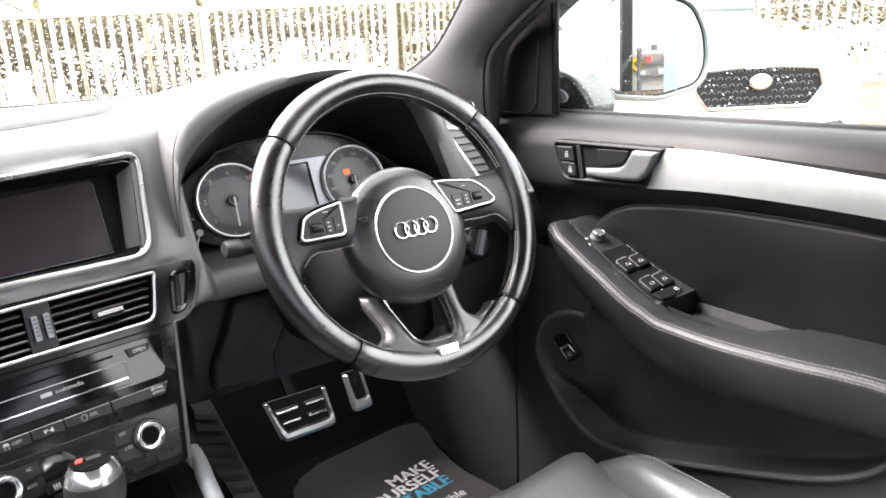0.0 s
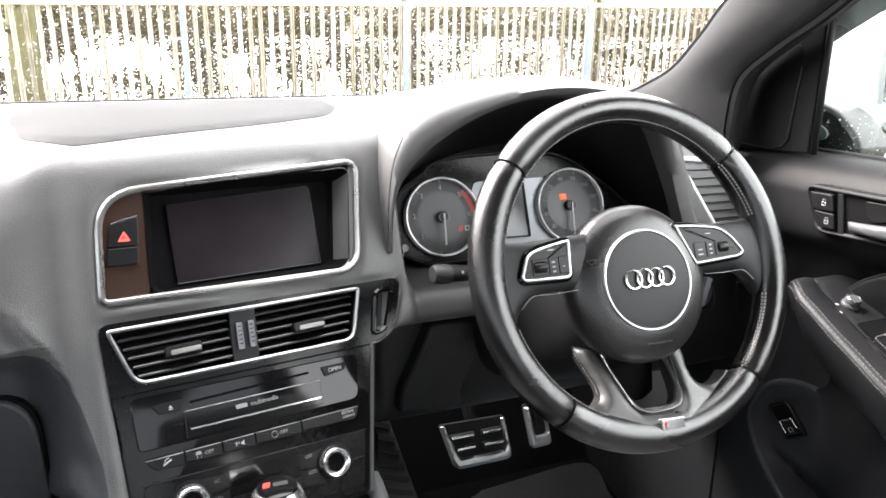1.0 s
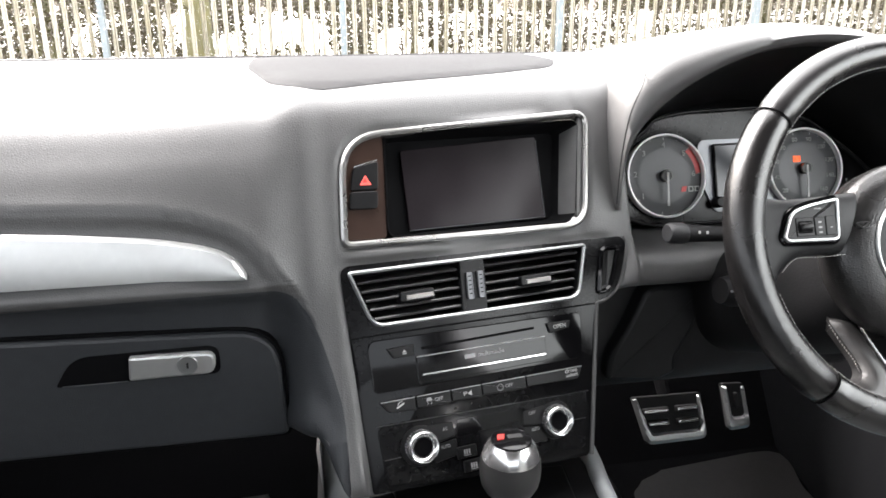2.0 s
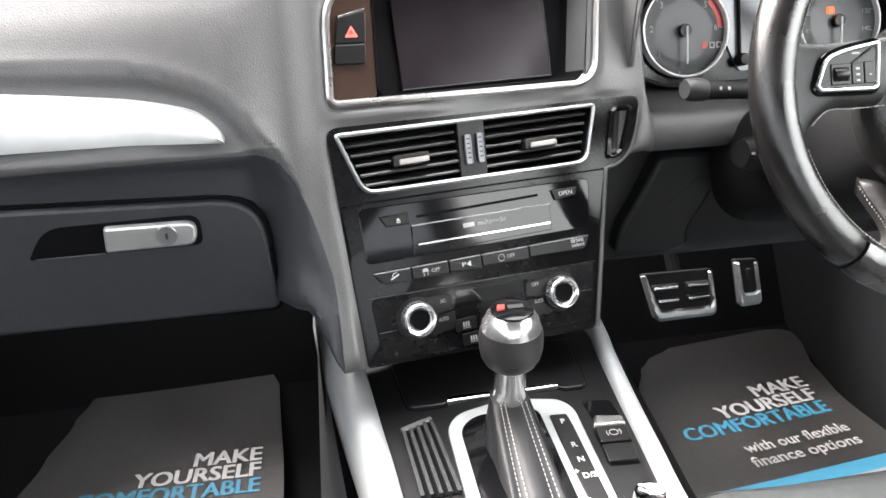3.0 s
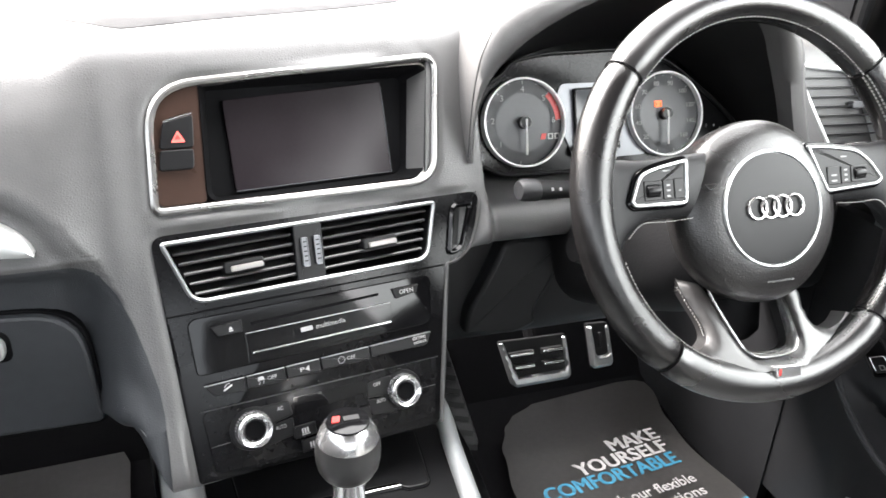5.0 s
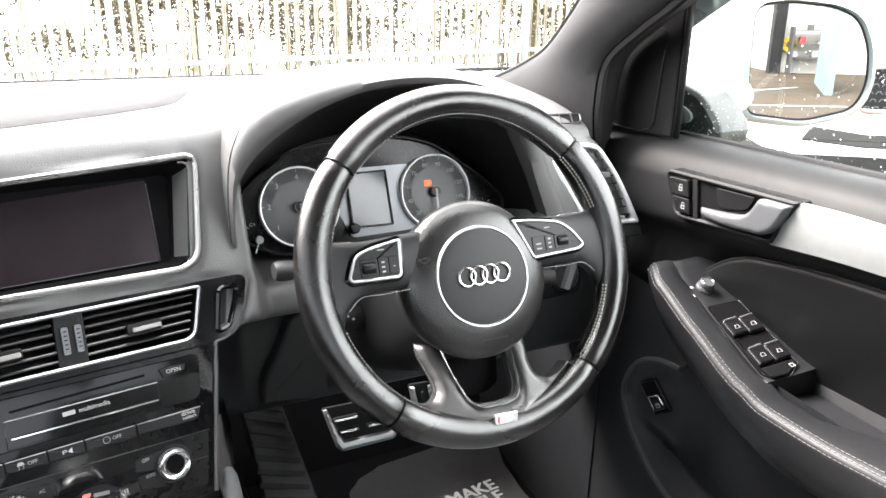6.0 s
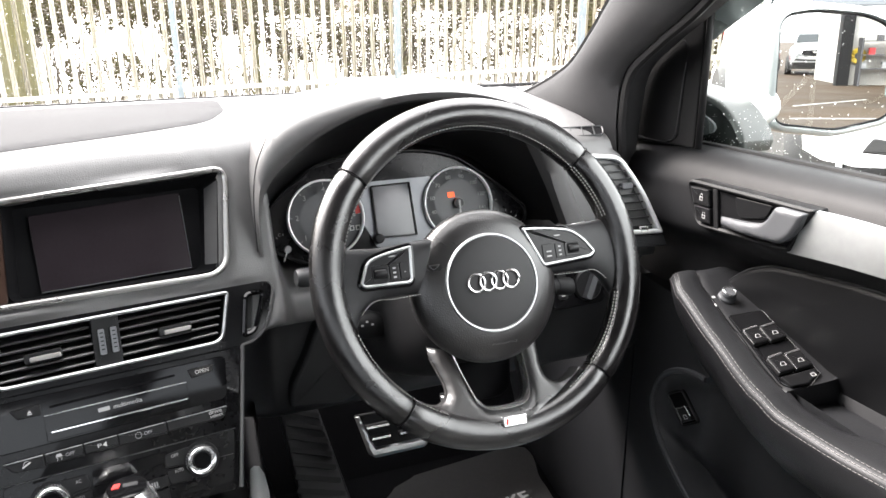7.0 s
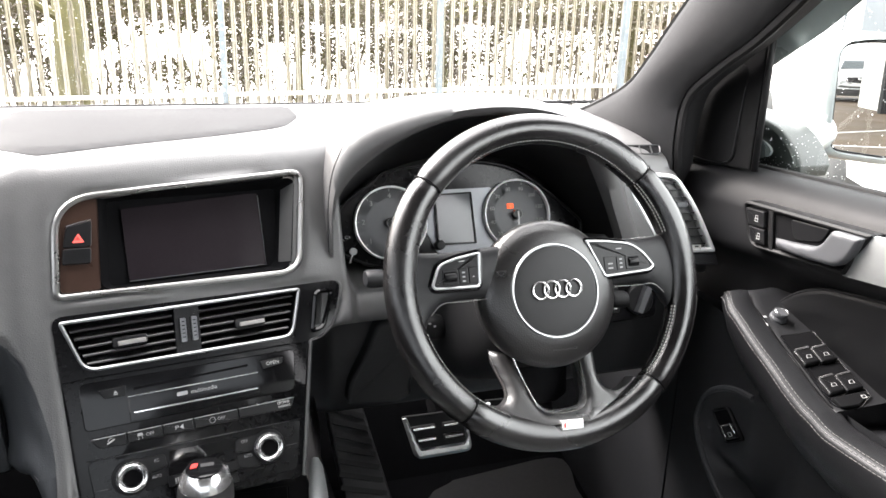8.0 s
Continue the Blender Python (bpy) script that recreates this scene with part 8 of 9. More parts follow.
# ---- body shell round the cabin ----
shell = thing("car_body", "silver car body shell with black pillar trims and headlining", "car body")
INNER = [(0.70, 0.600, 1.130), (0.70, 0.500, 1.163), (0.70, 0.430, 1.190), (0.70, 0.375, 1.218), (0.70, 0.318, 1.270), (0.70, 0.280, 1.310), (0.69, 0.130, 1.440), (0.68, 0.010, 1.525)]
OUTER = [(0.742, 0.300, 1.040), (0.732, 0.285, 1.090), (0.724, 0.280, 1.140), (0.720, 0.262, 1.208), (0.720, 0.193, 1.259), (0.718, 0.108, 1.311), (0.71, -0.060, 1.440), (0.70, -0.18, 1.525)]
for side in (-1, 1):
    bm = bmesh.new()
    ci, co = curve(INNER, 5), curve(OUTER, 5)
    rows = []
    for a, b in zip(ci, co):
        a, b = Vector(a), Vector(b)
        row = []
        for k in range(9):
            t = k / 8
            p = a.lerp(b, t)
            p.x -= 0.022 * math.sin(math.pi * t) ** 0.8
            row.append((side * p.x, p.y, p.z))
        row = [(side * 0.76, a.y + 0.012, a.z + 0.004)] + row + [(side * 0.79, b.y + 0.03, b.z)]
        rows.append(row)
    sheet(rows, bm)
    part("pillar_trim", bm, PILLAR, shell, "black cloth windscreen pillar trim", sharp=70)
    bm = bmesh.new()
    tube(bm, [(side * (p[0] + 0.002), p[1] + 0.004, p[2] + 0.001) for p in ci], 0.0035, 6)
    part("pillar_seal", bm, RUBBER, shell)
    bm = bmesh.new()
    tube(bm, [(side * (p[0] + 0.010), p[1] - 0.004, p[2]) for p in co], 0.008, 8)
    part("door_seal", bm, RUBBER, shell, "black rubber door seal")
    bm = bmesh.new()
    rows = []
    for a, b in zip(ci, co):
        rows.append([(side * 0.775, a[1] + 0.03, a[2] + 0.012), (side * 0.80, (a[1] + b[1]) / 2, (a[2] + b[2]) / 2 + 0.01), (side * 0.83, b[1] + 0.0, b[2] + 0.006)])
    sheet(rows, bm)
    part("outer_pillar", bm, SILVERPAINT, shell)
    # roof side rail
    bm = bmesh.new()
    tube(bm, [(side * 0.69, 0.02, 1.535), (side * 0.68, -0.5, 1.570), (side * 0.67, -1.2, 1.565), (side * 0.66, -1.75, 1.53)], 0.035, 10)
    part("roof_rail", bm, PILLAR, shell)
    bm = bmesh.new()
    bar(bm, (side * 0.80, -1.08, 0.36), (side * 0.70, -1.12, 1.55), 0.10, 0.06, (1, 0, 0))
    part("centre_post", bm, PILLAR, shell)
    # unseen panel, added to close the rear side against light
    bm = bmesh.new()
    slab(bm, dpts([(-1.14, 0.36), (-1.85, 0.50), (-1.85, 1.14), (-1.14, 1.13)]), side * 0.80, side * 0.86, 0.0, DR)
    part("rear_side_panel", bm, LOWER, shell)
roof_row = lambda x0, x1, n, rows_: [[(x0 + (x1 - x0) * k / n, y, z - 0.03 * ((x0 + (x1 - x0) * k / n) / 0.68) ** 2) for k in range(n + 1)] for y, z in rows_]
bm = bmesh.new()
sheet(roof_row(-0.68, 0.68, 8, ((0.03, 1.535), (-0.10, 1.562), (-0.22, 1.577), (-0.7, 1.600), (-1.3, 1.590), (-1.75, 1.545))), bm)
bmesh.ops.solidify(bm, geom=bm.faces[:], thickness=-0.03)
part("roof", bm, HEADLINER, shell, "roof with black headlining", sharp=60)
# added, unseen: this panel keeps light out on the passenger side
bm = bmesh.new()
slab(bm, dpts([(0.40, 0.36), (-1.10, 0.36), (-1.10, 1.15), (0.40, 1.10)]), -0.86, -0.80, 0.0, DR)
part("passenger_side_panel", bm, LOWER, shell, "unseen panel added to shut out light from the passenger side")
# unseen pane whose tint only regulates how much side light enters
bm = bmesh.new()
sheet([[(-0.842 + 0.10 * max(0.0, (z - 1.10) / 0.40) ** 1.2, y, z) for z in (1.09, 1.18, 1.28, 1.38, 1.46, 1.54)] for y in (0.30, 0.0, -0.40, -0.72, -1.08)], bm)
part("passenger_pane", bm, PASSENGER, shell, "unseen passenger window, dark tint added to hold back side light")
# unseen panel, added to close the tail against light
bm = bmesh.new()
slab(bm, [(-0.80, 0.36), (0.80, 0.36), (0.80, 1.10), (-0.80, 1.10)], -1.82, -1.86)
part("rear_panel", bm, LOWER, shell)
# added rear panes, out of view, that dim the light entering behind
for side in (-1, 1):
    bm = bmesh.new()
    loops(bm, [[(side * 0.81, -1.12, 1.12), (side * 0.69, -1.12, 1.55)], [(side * 0.81, -1.84, 1.12), (side * 0.66, -1.76, 1.53)]], wrap=False)
    part("rear_side_pane", bm, REARDIM, shell, "unseen rear glass, dark tint added to cut light from behind")
bm = bmesh.new()
loops(bm, [[(-0.80, -1.85, 1.10), (-0.66, -1.76, 1.54)], [(0.80, -1.85, 1.10), (0.66, -1.76, 1.54)]], wrap=False)
part("rear_screen", bm, REARDIM, shell, "unseen rear glass, dark tint added to cut light from behind")
# outer body, wheels and bonnet, on which the cabin stands
bm = bmesh.new()
rows = []
for y, zc, wd in ((0.76, 1.075, 0.80), (1.0, 1.050, 0.80), (1.3, 1.010, 0.79), (1.6, 0.960, 0.76), (1.80, 0.900, 0.70), (1.87, 0.82, 0.66)):
    rows.append([(wd * k / 8, y, zc - 0.05 * (k / 8) ** 2 - 0.10 * max(0.0, abs(k / 8) - 0.85)) for k in range(-8, 9)])
sheet(rows, bm)
bmesh.ops.solidify(bm, geom=bm.faces[:], thickness=-0.02)
part("bonnet", bm, SILVERPAINT, shell, "silver painted bonnet", sharp=60)
bm = bmesh.new()
loops(bm, [[(-0.88, y, zz) for y, zz in ((0.94, 0.22), (1.80, 0.24), (1.90, 0.50), (1.84, 0.80), (0.94, 0.96))], [(0.88, y, zz) for y, zz in ((0.94, 0.22), (1.80, 0.24), (1.90, 0.50), (1.84, 0.80), (0.94, 0.96))]], True, True)
part("front_body", bm, SILVERPAINT, shell, "silver painted nose", sharp=40)
bm = bmesh.new()
loops(bm, [[(-0.88, y, zz) for y, zz in ((-1.90, 0.24), (-2.40, 0.30), (-2.44, 0.80), (-2.30, 1.08), (-1.90, 1.08))], [(0.88, y, zz) for y, zz in ((-1.90, 0.24), (-2.40, 0.30), (-2.44, 0.80), (-2.30, 1.08), (-1.90, 1.08))]], True, True)
part("rear_body", bm, SILVERPAINT, shell, "silver painted tail", sharp=40)
for side in (-1, 1):
    bm = bmesh.new()
    slab(bm, dpts([(0.92, 0.22), (-1.92, 0.22), (-1.92, 1.08), (0.42, 1.03), (0.92, 0.98)]), side * 0.875, side * 0.90, 0.006, DR)
    part("outer_side", bm, SILVERPAINT, shell, "silver painted body side")
    for y in (1.25, -1.55):
        at = Matrix.Translation((side * 0.82, y, 0.235)) @ Matrix.Rotation(radians(90 * side), 4, "Z")
        bm = bmesh.new()
        turned(bm, [(0.24, 0.11), (0.34, 0.12), (0.355, 0.08), (0.355, -0.08), (0.34, -0.12), (0.24, -0.11)], 36, at)
        tyre = part("wheel_tyre", bm, TYRE, shell, "black tyre")
        bm = bmesh.new()
        turned(bm, [(0.0, 0.06), (0.24, 0.05), (0.25, -0.105), (0.22, -0.09), (0.08, -0.07), (0.0, -0.075)], 30, at)
        part("wheel_rim", bm, SILVER, tyre, "alloy rim")
# windscreen with rain
bm = bmesh.new()


def screen_point(s, t):
    x = -0.745 + 1.49 * s
    bow = 1 - (x / 0.745) ** 2
    y0, y1 = 0.600 + 0.050 * bow, 0.010 + 0.06 * bow
    z0, z1 = 1.128 + 0.016 * bow, 1.530 + 0.02 * bow
    return (x, y0 + (y1 - y0) * t + 0.02 * math.sin(math.pi * t), z0 + (z1 - z0) * t + 0.025 * math.sin(math.pi * t))


sheet([[screen_point(s / 16, t / 10) for t in range(11)] for s in range(17)], bm)
wsc = part("windscreen", bm, GLASS, shell, "clear windscreen covered in fine rain drops")
wsc.visible_shadow = False
random.seed(11)
bm = bmesh.new()
for k in range(9000):
    s, t = random.random(), 0.035 + random.random() ** 1.25 * 0.60
    drop(bm, screen_point(s, t), (0, 0.55, 0.83), random.choice((0.0003, 0.0004, 0.0005, 0.0006, 0.0009)) * random.uniform(0.8, 1.2))
rain = tagged(part("windscreen_raindrops", bm, DROPS, None, fix=False), "fine rain drops spread over the windscreen", "rain drops", kind="stuff")
rain.visible_shadow = False

# ---- outside: yard, fence, hedge, parked cars ----
GZ = -0.12  # the yard's level
def flat_sheet(name, x0, y0, x1, y1, z, mat, label, category, cells=1):
    bm = bmesh.new()
    loops(bm, [[(x0, y0, z), (x1, y0, z), (x1, y1, z), (x0, y1, z)], [(x0, y0, z - 0.2), (x1, y0, z - 0.2), (x1, y1, z - 0.2), (x0, y1, z - 0.2)]], True, True)
    return tagged(part(name, bm, mat), label, category, kind="structure")


flat_sheet("ground", -400, -400, 400, 400, GZ, ASPHALT, "wet brown asphalt yard reaching to the distance", "ground")
flat_sheet("ground_beyond_fence", -60, 9.6, 60, 70, GZ + 0.012, PALEGROUND, "pale bright gravel beyond the fence", "ground")
bm = bmesh.new()
for a, b in (((4.48, -15.9), (6.45, -17.9)), ((3.84, -13.1), (6.0, -13.3))):
    bar(bm, (*a, GZ + 0.004), (*b, GZ + 0.004), 0.07, 0.008)
tagged(part("bay_markings", bm, MARK), "worn white parking bay lines on the asphalt", "road marking", kind="structure")


def fence(name, a, b, pitch, height, rise, label):
    """A palisade fence from a to b: posts, two rails and pales."""
    root = thing(name, label, "fence")
    a, b = Vector((*a, 0)), Vector((*b, 0))
    length = (b - a).length
    t = (b - a).normalized()
    n = int(length / pitch)
    side = Vector((-t.y, t.x, 0))
    bm = bmesh.new()
    prof = [(-0.027, 0.0), (-0.015, -0.010), (0.0, 0.004), (0.015, -0.010), (0.027, 0.0)]
    loops(bm, [[t * u + side * d + Vector((0, 0, z)) for u, d in prof] for z in (GZ + 0.04, height - 0.02)] + [[t * u * 0.5 + side * d + Vector((0, 0, height + 0.05)) for u, d in prof]], wrap=False)
    bmesh.ops.solidify(bm, geom=bm.faces[:], thickness=0.003)
    pale = mesh_of(bm, "pale", GALV, 30)
    mid = n // 2
    rest = bmesh.new()
    for k in range(n):
        c = a + t * pitch * (k + 0.5)
        zz = rise * (c - a).length
        if abs(k - mid) < 140:
            o = new("pale", pale)
            o.parent = root
            o.location = (c.x, c.y, zz + random.uniform(-0.008, 0.008))
            o.rotation_euler = (random.uniform(-0.008, 0.008), random.uniform(-0.006, 0.006), random.uniform(-0.06, 0.06))
        else:
            bar(rest, (c.x, c.y, GZ + 0.04), (c.x, c.y, height + zz), 0.065, 0.006, side)
    if len(rest.verts):
        tagged(part("far_pales", rest, GALV, root), kind="stuff")
    else:
        rest.free()
    for z in (GZ + 0.22, height - 0.03):
        bm = bmesh.new()
        p, q = a - side * 0.03, b - side * 0.03
        bar(bm, (p.x, p.y, z), (q.x, q.y, z + rise * length), 0.045, 0.05)
        part("rail", bm, GALV, root)
    for k in range(int(length / 2.72) + 1):
        c = a + t * 2.72 * k - side * 0.09
        bm = bmesh.new()
        bar(bm, (c.x, c.y, GZ), (c.x, c.y, height + rise * 2.72 * k), 0.10, 0.06, t)
        part("post", bm, POSTGREY, root, "cool grey steel post")
    return root


random.seed(3)
fence("palisade_fence", (-10.49, 9.0), (13.0, 9.0), 0.126, 1.315, 0.0145, "galvanised palisade fence along the yard's end")
fence("side_palisade_fence", (13.0, 9.0), (15.5, -2.0), 0.20, 1.50, 0.0, "galvanised palisade fence along the yard's side")

random.seed(5)


def thicket(name, label, x0, x1, y0, y1, count, zlo, zhi, rise, mats, size, seed):
    random.seed(seed)
    bm = bmesh.new()
    for k in range(count):
        x = random.uniform(x0, x1)
        y = y0 + (y1 - y0) * random.random()
        z = zlo + (zhi + rise * x - zlo) * random.random() ** 0.75
        if noise.noise((x * 2.3, y * 0.5, z * 2.0)) + 0.5 * noise.noise((x * 6.0, y * 1.5, z * 5.0)) + max(0.09, 1.7 * (z - 0.95 * zhi + 0.45)) < 0.0:
            continue
        s = size * random.uniform(0.5, 1.4)
        d1 = Vector((random.uniform(-1, 1), random.uniform(-1, 1), random.uniform(-1, 1))).normalized()
        d2 = d1.orthogonal().normalized()
        c = Vector((x, y, z))
        f = bm.faces.new([bm.verts.new(c - d1 * s), bm.verts.new(c - d2 * s * 0.45), bm.verts.new(c + d1 * s), bm.verts.new(c + d2 * s * 0.45)])
        f.material_index = k % len(mats)
    return tagged(part(name, bm, mats, None, fix=False), label, "hedge", kind="stuff")


thicket("hedge", "scruffy winter hedge of green and brown leaves behind the fence", -9, 14, 9.9, 11.6, 210000, 0.15, 1.47, 0.0145, [LEAF, LEAFBROWN, TWIG], 0.033, 21)
thicket("side_hedge", "scruffy hedge behind the side fence", 14.6, 16.6, -2.0, 9.5, 12000, 0.2, 1.6, 0.0, [LEAF, LEAFBROWN, TWIG], 0.07, 22)
random.seed(9)
bm = bmesh.new()
for k in range(420):
    x, y = random.uniform(-9, 14), random.uniform(9.8, 11.5)
    h = random.uniform(0.8, 1.6)
    p = [(x, y, GZ)]
    for j in range(3):
        p.append((p[-1][0] + random.uniform(-0.14, 0.14), p[-1][1] + random.uniform(-0.1, 0.1), p[-1][2] + h / 3))
    tube(bm, p, [0.016, 0.012, 0.008, 0.004], 5)
tagged(part("hedge_stems", bm, TWIG), "bare brown stems of the hedge", "hedge", kind="stuff")


def tree(name, x, y, r, h, lean, label):
    root = thing(name, label, "tree", Matrix.Translation((x, y, GZ)))
    bm = bmesh.new()
    tube(bm, curve([(0, 0, -0.05), (lean * 0.3, 0, h * 0.35), (lean, 0.1, h)], 8), [r * (1.25 - 0.5 * k / 16) for k in range(17)], 12)
    part("trunk", bm, BARK, root, "mossy trunk")
    random.seed(int(x * 10) + 50)
    for k in range(6):
        z = h * random.uniform(0.45, 0.95)
        a = random.uniform(0, 6.28)
        bm = bmesh.new()
        e = (1.2 * math.cos(a), 1.2 * math.sin(a))
        tube(bm, curve([(lean * z / h, 0, z), (lean * z / h + e[0] * 0.5, e[1] * 0.5, z + 0.35), (lean * z / h + e[0], e[1], z + 1.0)], 5), [r * 0.4 * (1 - 0.08 * q) for q in range(11)], 7)
        part("limb", bm, BARK, root)
    return root


for x, y, r, h, lean in ((-1.40, 9.75, 0.165, 2.6, 0.05), (3.6, 10.2, 0.07, 2.4, -0.1), (-3.4, 10.4, 0.12, 2.8, 0.1), (6.8, 10.3, 0.09, 2.5, 0.05), (1.5, 10.6, 0.055, 2.2, 0.04), (15.6, 4.6, 0.13, 3.0, 0.1), (15.2, 1.2, 0.10, 3.0, 0.0)):
    tree("tree", x, y, r, h, lean, "moss-covered slim tree trunk behind the fence")


def suv(name, label, paint, m, length=4.45, width=1.86, height=1.65, grille=True):
    """A parked SUV, nose towards local -y, standing at local z 0."""
    root = thing(name, label, "car", m, group="parked cars")
    hw = width / 2
    secs = [(0.00, 0.80, 0.36, 0.86), (0.06, 0.90, 0.30, 0.97), (0.22, 0.96, 0.24, 1.04), (0.55, 0.99, 0.22, 1.10), (1.10, 1.0, 0.22, 1.155), (1.30, 1.0, 0.22, 1.16), (2.4, 1.0, 0.22, 1.14), (3.6, 1.0, 0.24, 1.13), (length - 0.25, 0.97, 0.30, 1.12), (length - 0.03, 0.88, 0.42, 1.05)]
    bm = bmesh.new()
    rings = []
    for y, w, zb, zt in secs:
        w *= hw
        half = [(0.0, zt + 0.015), (w * 0.55, zt + 0.008), (w * 0.86, zt - 0.03), (w * 0.97, zt - 0.13), (w, zt - 0.28), (w * 0.99, (zt + zb) / 2 - 0.06), (w * 0.97, zb + 0.08), (w * 0.90, zb), (0.0, zb)]
        ring = half + [(-x, z) for x, z in half[-2:0:-1]]
        rings.append([(x, y, z) for x, z in ring])
    loops(bm, rings, True, True)
    part("body", bm, paint, root, sharp=50)
    bm = bmesh.new()
    rings = []
    for y, w, zt in ((1.25, 0.86, 1.08), (1.75, 0.80, height - 0.14), (2.1, 0.76, height - 0.03), (3.0, 0.75, height), (3.9, 0.74, height - 0.07), (4.25, 0.78, height - 0.35), (length - 0.06, 0.84, 1.10)):
        w *= hw
        rings.append([(-w - 0.06 * (zt > 1.2), y, 1.05), (-w, y, zt * 0.5 + 0.55), (-w * 0.9, y, zt - 0.02), (0, y, zt + 0.02), (w * 0.9, y, zt - 0.02), (w, y, zt * 0.5 + 0.55), (w + 0.06 * (zt > 1.2), y, 1.05)])
    loops(bm, rings, wrap=False)
    part("roof", bm, paint, root, sharp=40)
    for sgn in (-1, 1):
        for y0, y1, y2, y3 in ((1.72, 2.50, 2.50, 2.02), (2.60, 3.40, 3.40, 2.60), (3.50, 4.02, 3.80, 3.50)):
            bm = bmesh.new()
            q = [(y0, 1.14), (y1, 1.14), (y2, height - 0.13), (y3, height - 0.13)]
            xs_ = [hw * 0.845, hw * 0.845, hw * 0.735, hw * 0.735]
            a = [(sgn * (x + 0.012), y, z) for x, (y, z) in zip(xs_, q)]
            b = [(sgn * (x - 0.01), y, z) for x, (y, z) in zip(xs_, q)]
            loops(bm, [a, b], True, True)
            part("side_window", bm, CARGLASS, root, "dark side glass")
    bm = bmesh.new()
    a = [(-hw * 0.78, 1.46, 1.245), (hw * 0.78, 1.46, 1.245), (hw * 0.68, 1.80, height - 0.10), (-hw * 0.68, 1.80, height - 0.10)]
    loops(bm, [[(x, y - 0.03, z + 0.02) for x, y, z in a], a], True, True)
    part("front_window", bm, CARGLASS, root, "dark windscreen")
    for sgn in (-1, 1):
        bm = bmesh.new()
        tube(bm, [(sgn * 0.45 - 0.3, 1.22, 1.115), (sgn * 0.30, 1.27, 1.130), (sgn * 0.30 + 0.40, 1.32, 1.150)], 0.012, 6)
        part("wiper", bm, STEELDARK, root)
        bm = bmesh.new()
        slab(bm, rounded([(sgn * hw * 0.62, 0.80), (sgn * hw * 0.93, 0.84), (sgn * hw * 0.95, 0.94), (sgn * hw * 0.66, 0.895)], 0.02), 0.02, 0.20, 0.015)
        part("headlight", bm, LAMPGLASS, root, "clear headlight")
        bm = bmesh.new()
        turned(bm, [(0.065, 0.045), (0.060, 0.03), (0.045, 0.03), (0.04, 0.05), (0.0, 0.05)], 20, Matrix.Translation((sgn * hw * 0.84, 0, 0.46)))
        part("fog_light", bm, LAMPGLASS, root)
        bm = bmesh.new()
        slab(bm, box2(sgn * hw * 0.84 - 0.07, 0.85, sgn * hw * 0.84 + 0.07, 1.02, 0.02), length - 0.0, length - 0.12, 0.01)
        part("tail_light", bm, REDPAINT, root, "red tail light")
        for y in (0.88, length - 0.85):
            at = Matrix.Translation((sgn * (hw - 0.02), y, 0.35)) @ Matrix.Rotation(radians(90 * sgn), 4, "Z")
            bm = bmesh.new()
            turned(bm, [(0.22, 0.11), (0.33, 0.12), (0.35, 0.08), (0.35, -0.08), (0.33, -0.12), (0.22, -0.11)], 32, at)
            wh = part("wheel_tyre", bm, TYRE, root, "black tyre")
            bm = bmesh.new()
            turned(bm, [(0.0, 0.06), (0.22, 0.05), (0.235, -0.10), (0.21, -0.085), (0.08, -0.07), (0.0, -0.075)], 28, at)
            part("wheel_rim", bm, SILVER, wh, "alloy rim")
    if grille:
        G = rounded([(-0.38, 0.715), (0.38, 0.715), (0.49, 0.83), (0.44, 0.950), (0.12, 0.968), (-0.12, 0.968), (-0.44, 0.950), (-0.49, 0.83)], 0.03)
        bm = bmesh.new()
        slab(bm, G, -0.012, 0.15, 0.01)
        gr_ = part("grille", bm, RUBBER, root, "black radiator grille")
        bm = bmesh.new()
        rim_frame(bm, G, 0.022, -0.030, 0.1, 0.006)
        part("grille_surround", bm, CHROME, gr_)
        bm = bmesh.new()
        for r_ in range(6):
            for c_ in range(-8, 9):
                u, v = c_ * 0.058 + (0.029 if r_ % 2 else 0), 0.738 + 0.038 * r_
                if abs(u) > 0.41 or (abs(u) < 0.10 and 2 <= r_ <= 4):
                    continue
                tube(bm, [(u - 0.020, -0.020, v), (u - 0.010, -0.020, v + 0.012), (u + 0.010, -0.020, v + 0.012), (u + 0.020, -0.020, v)], 0.0035, 4)
        part("grille_mesh", bm, LEVER, gr_, "dull honeycomb inserts")
        bm = bmesh.new()
        slab(bm, ellipse2(0, 0.872, 0.085, 0.046, 28), -0.040, 0.0, 0.008)
        bd = part("oval_badge", bm, CHROME, gr_, "plain chrome oval")
        bm = bmesh.new()
        slab(bm, ellipse2(0, 0.872, 0.066, 0.032, 28), -0.043, -0.03, 0.003)
        part("badge_field", bm, SILVER, bd)
        bm = bmesh.new()
        slab(bm, rounded([(-0.72, 0.560), (-0.30, 0.530), (0.30, 0.530), (0.72, 0.560), (0.66, 0.640), (0.30, 0.605), (-0.30, 0.605), (-0.66, 0.640)], 0.02), -0.005, 0.12, 0.01)
        part("lower_intake", bm, TYRE, root, "black lower intake")
        bm = bmesh.new()
        loops(bm, [[(x * hw, yy, z) for x, yy in ((-1.0, 0.50), (-0.97, 0.16), (-0.80, -0.02), (0.0, -0.03), (0.80, -0.02), (0.97, 0.16), (1.0, 0.50))] for z in (0.24, 0.492)], wrap=False)
        bmesh.ops.solidify(bm, geom=bm.faces[:], thickness=0.02)
        part("lower_bumper", bm, TYRE, root, "dark plastic lower bumper")
        bm = bmesh.new()
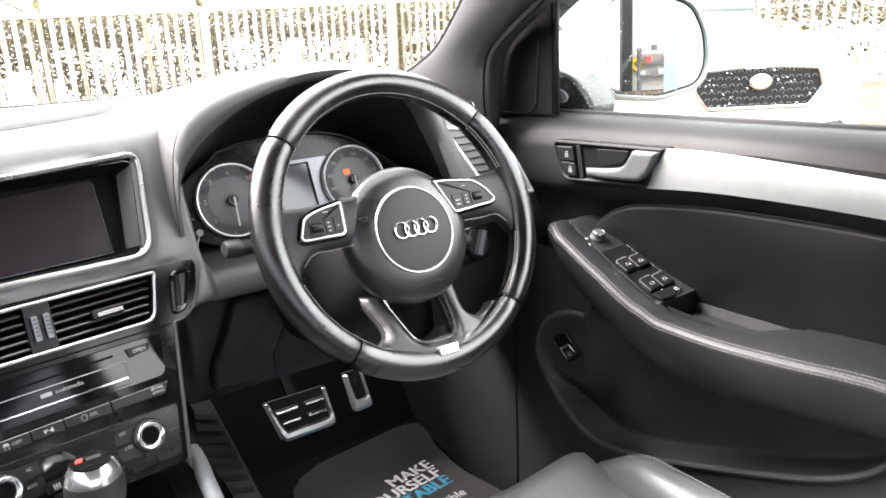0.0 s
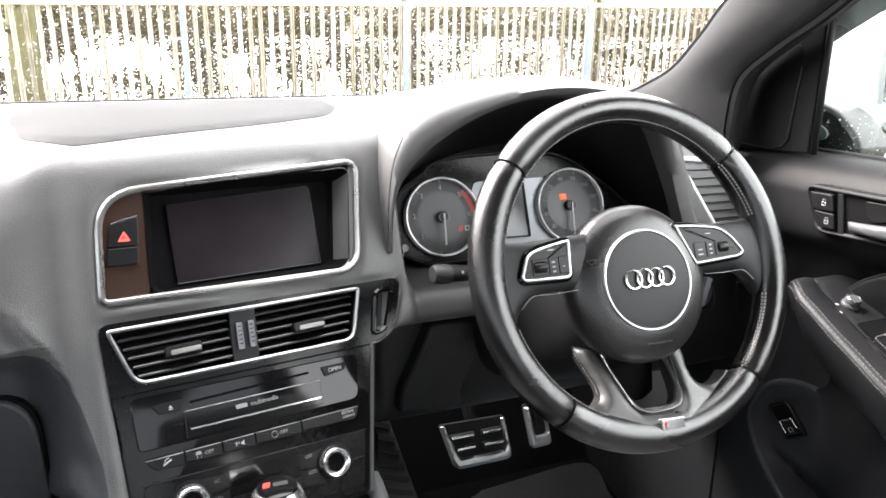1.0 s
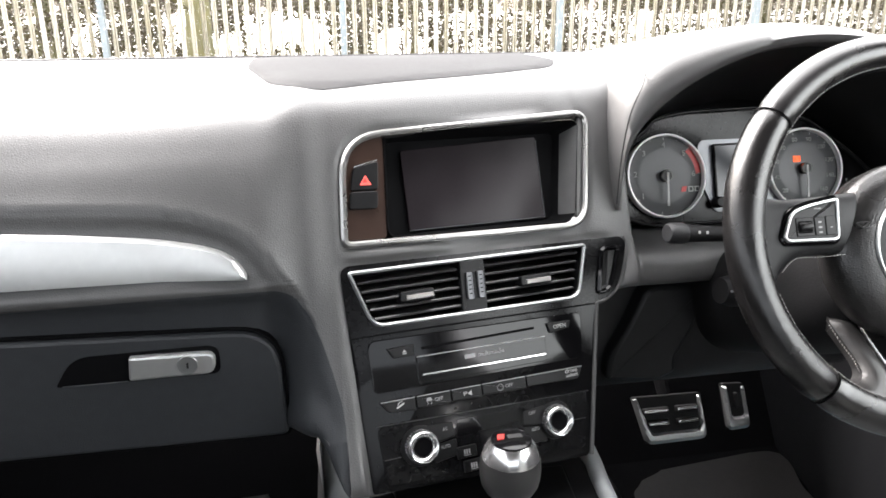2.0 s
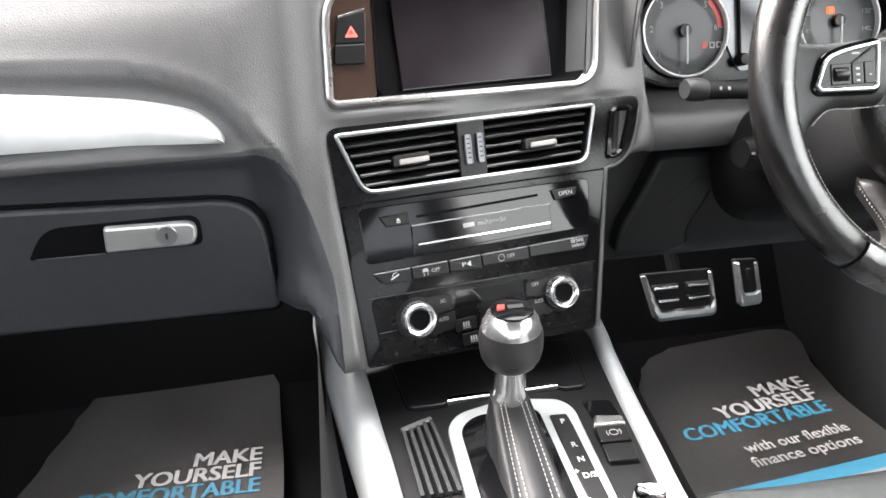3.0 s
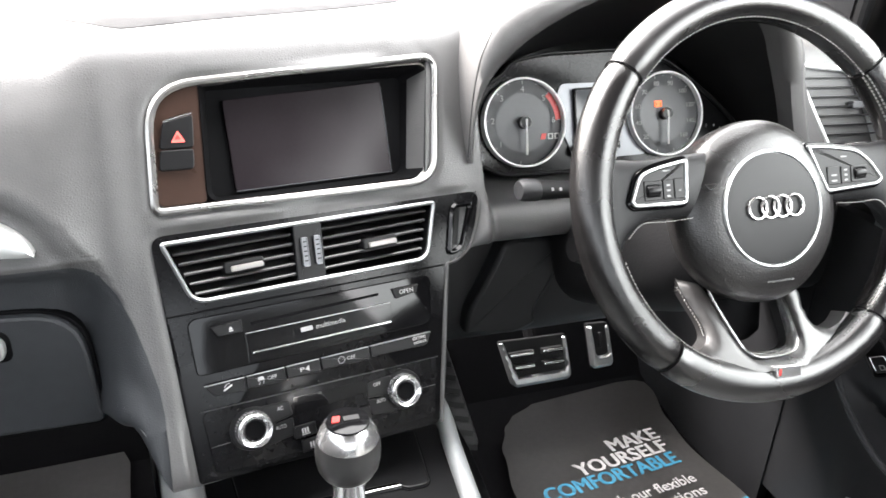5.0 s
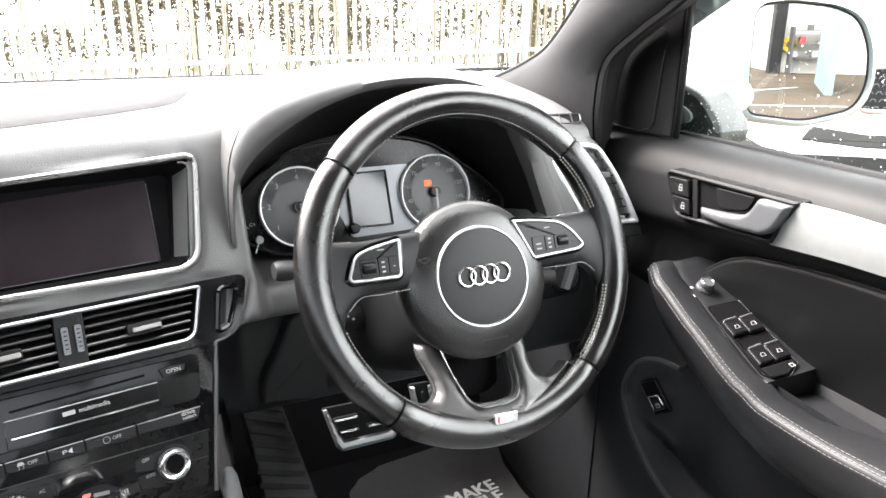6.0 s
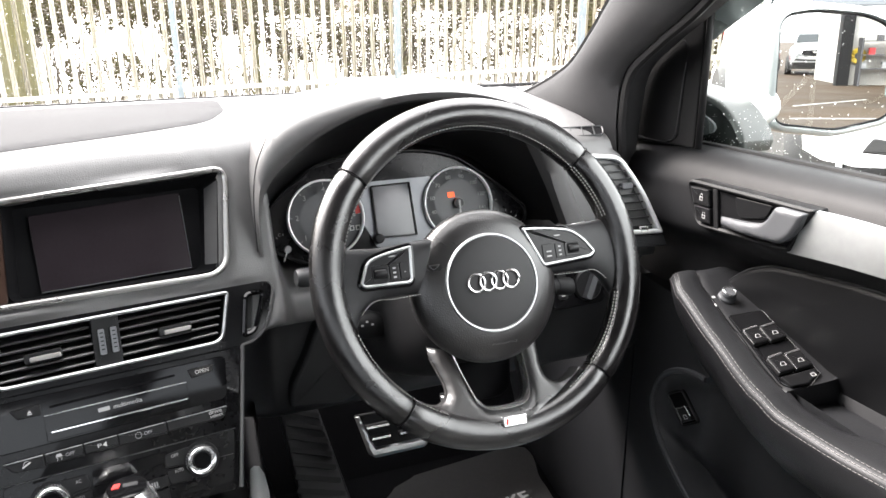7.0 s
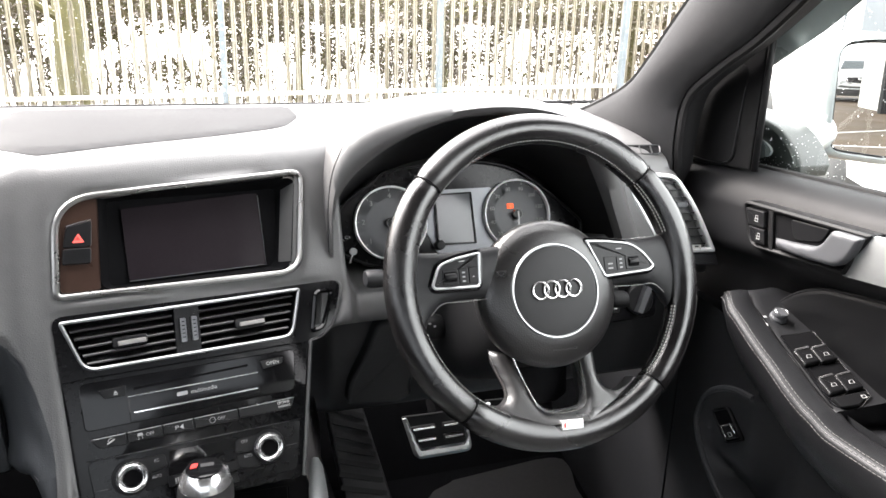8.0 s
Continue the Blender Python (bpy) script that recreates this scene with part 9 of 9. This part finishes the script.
        slab(bm, box2(-0.26, 0.62, 0.26, 0.73, 0.01), -0.02, 0.05, 0.004)
        part("number_plate", bm, MARK, root, "plain number plate")
    return root


suv("white_suv", "white SUV parked nose-in beside the car", WHITEPAINT, Matrix.Translation((4.18, 1.98, GZ)) @ Matrix.Rotation(radians(-32), 4, "Z") @ Matrix.Diagonal((0.84, 1.0, 1.08, 1)))
suv("silver_suv", "silver SUV parked across the yard", GREYPAINT, Matrix.Translation((8.3, -31.0, GZ)) @ Matrix.Rotation(radians(192), 4, "Z"), grille=True)
suv("red_hatchback", "red car parked across the yard", REDPAINT, Matrix.Translation((6.5, -32.5, GZ)) @ Matrix.Rotation(radians(176), 4, "Z"), grille=True)

# the workshop behind, seen in the door mirror
workshop = thing("workshop", "white rendered workshop with an open bay and teal door", "building", Matrix.Translation((7.45, -23.9, GZ)))
bm = bmesh.new()
bar(bm, (0, 0, 0), (0, 0, 4.6), 0.34, 0.35, (0, 1, 0))
part("pillar", bm, RUBBER, workshop, "dark steel door pillar")
bm = bmesh.new()
loops(bm, [[(0.18, -0.15, 0), (4.0, -0.15, 0), (4.0, -0.15, 4.6), (0.18, -0.15, 4.6)], [(0.18, -4, 0), (4.0, -4, 0), (4.0, -4, 4.6), (0.18, -4, 4.6)]], True, True)
part("wall", bm, WALLWHITE, workshop, "white rendered wall")
bm = bmesh.new()
loops(bm, [[(-0.04, 4.16, 0), (-1.05, 8.1, 0), (-1.05, 8.1, 4.4), (-0.04, 4.16, 4.4)], [(0.10, 4.2, 0), (-0.90, 8.14, 0), (-0.90, 8.14, 4.4), (0.10, 4.2, 4.4)]], True, True)
part("door", bm, TEAL, workshop, "pale teal door")
bm = bmesh.new()
loops(bm, [[(-0.4, 0.4, 4.6), (4.2, 0.4, 4.6), (4.2, -5, 5.4), (-0.4, -5, 5.4)], [(-0.4, 0.4, 4.8), (4.2, 0.4, 4.8), (4.2, -5, 5.6), (-0.4, -5, 5.6)]], True, True)
part("roof", bm, STEELDARK, workshop)
reel = thing("hose_reel", "yellow hose reel on the workshop wall", "hose reel", Matrix.Translation((7.86, -23.97, 0.75)))
bm = bmesh.new()
for r_ in (0.12, 0.16, 0.20):
    tube(bm, [(r_ * math.cos(k * 0.3), 0.03 * (k % 2), r_ * math.sin(k * 0.3)) for k in range(21)], 0.03, 6, True)
part("hose", bm, YELLOWHOSE, reel)
bm = bmesh.new()
turned(bm, [(0.10, -0.06), (0.10, 0.06)], 18)
part("drum", bm, STEELDARK, reel)
shelf = thing("tool_rack", "dark tool rack with shelves against the wall", "rack", Matrix.Translation((8.35, -23.75, GZ)))
for k in range(3):
    bm = bmesh.new()
    bar(bm, (-0.5, 0, 0.5 + 0.4 * k), (0.5, 0, 0.5 + 0.4 * k), 0.4, 0.03)
    part("shelf_board", bm, STEELDARK, shelf)
for sx in (-0.5, 0.5):
    bm = bmesh.new()
    bar(bm, (sx, 0, 0), (sx, 0, 1.4), 0.05, 0.4, (0, 1, 0))
    part("upright", bm, STEELDARK, shelf)
for k in range(5):
    box = thing("tool_box", "small worn tool box on the rack", "tool box", Matrix.Translation((7.95 + 0.2 * k, -23.75, GZ + 0.515 + 0.4 * (k % 3))))
    bm = bmesh.new()
    slab(bm, box2(-0.08, 0.0, 0.08, 0.16 + 0.03 * (k % 2), 0.01), -0.1, 0.1, 0.01)
    part("box_body", bm, (GREYPAINT, REDPAINT, STEELDARK)[k % 3], box)
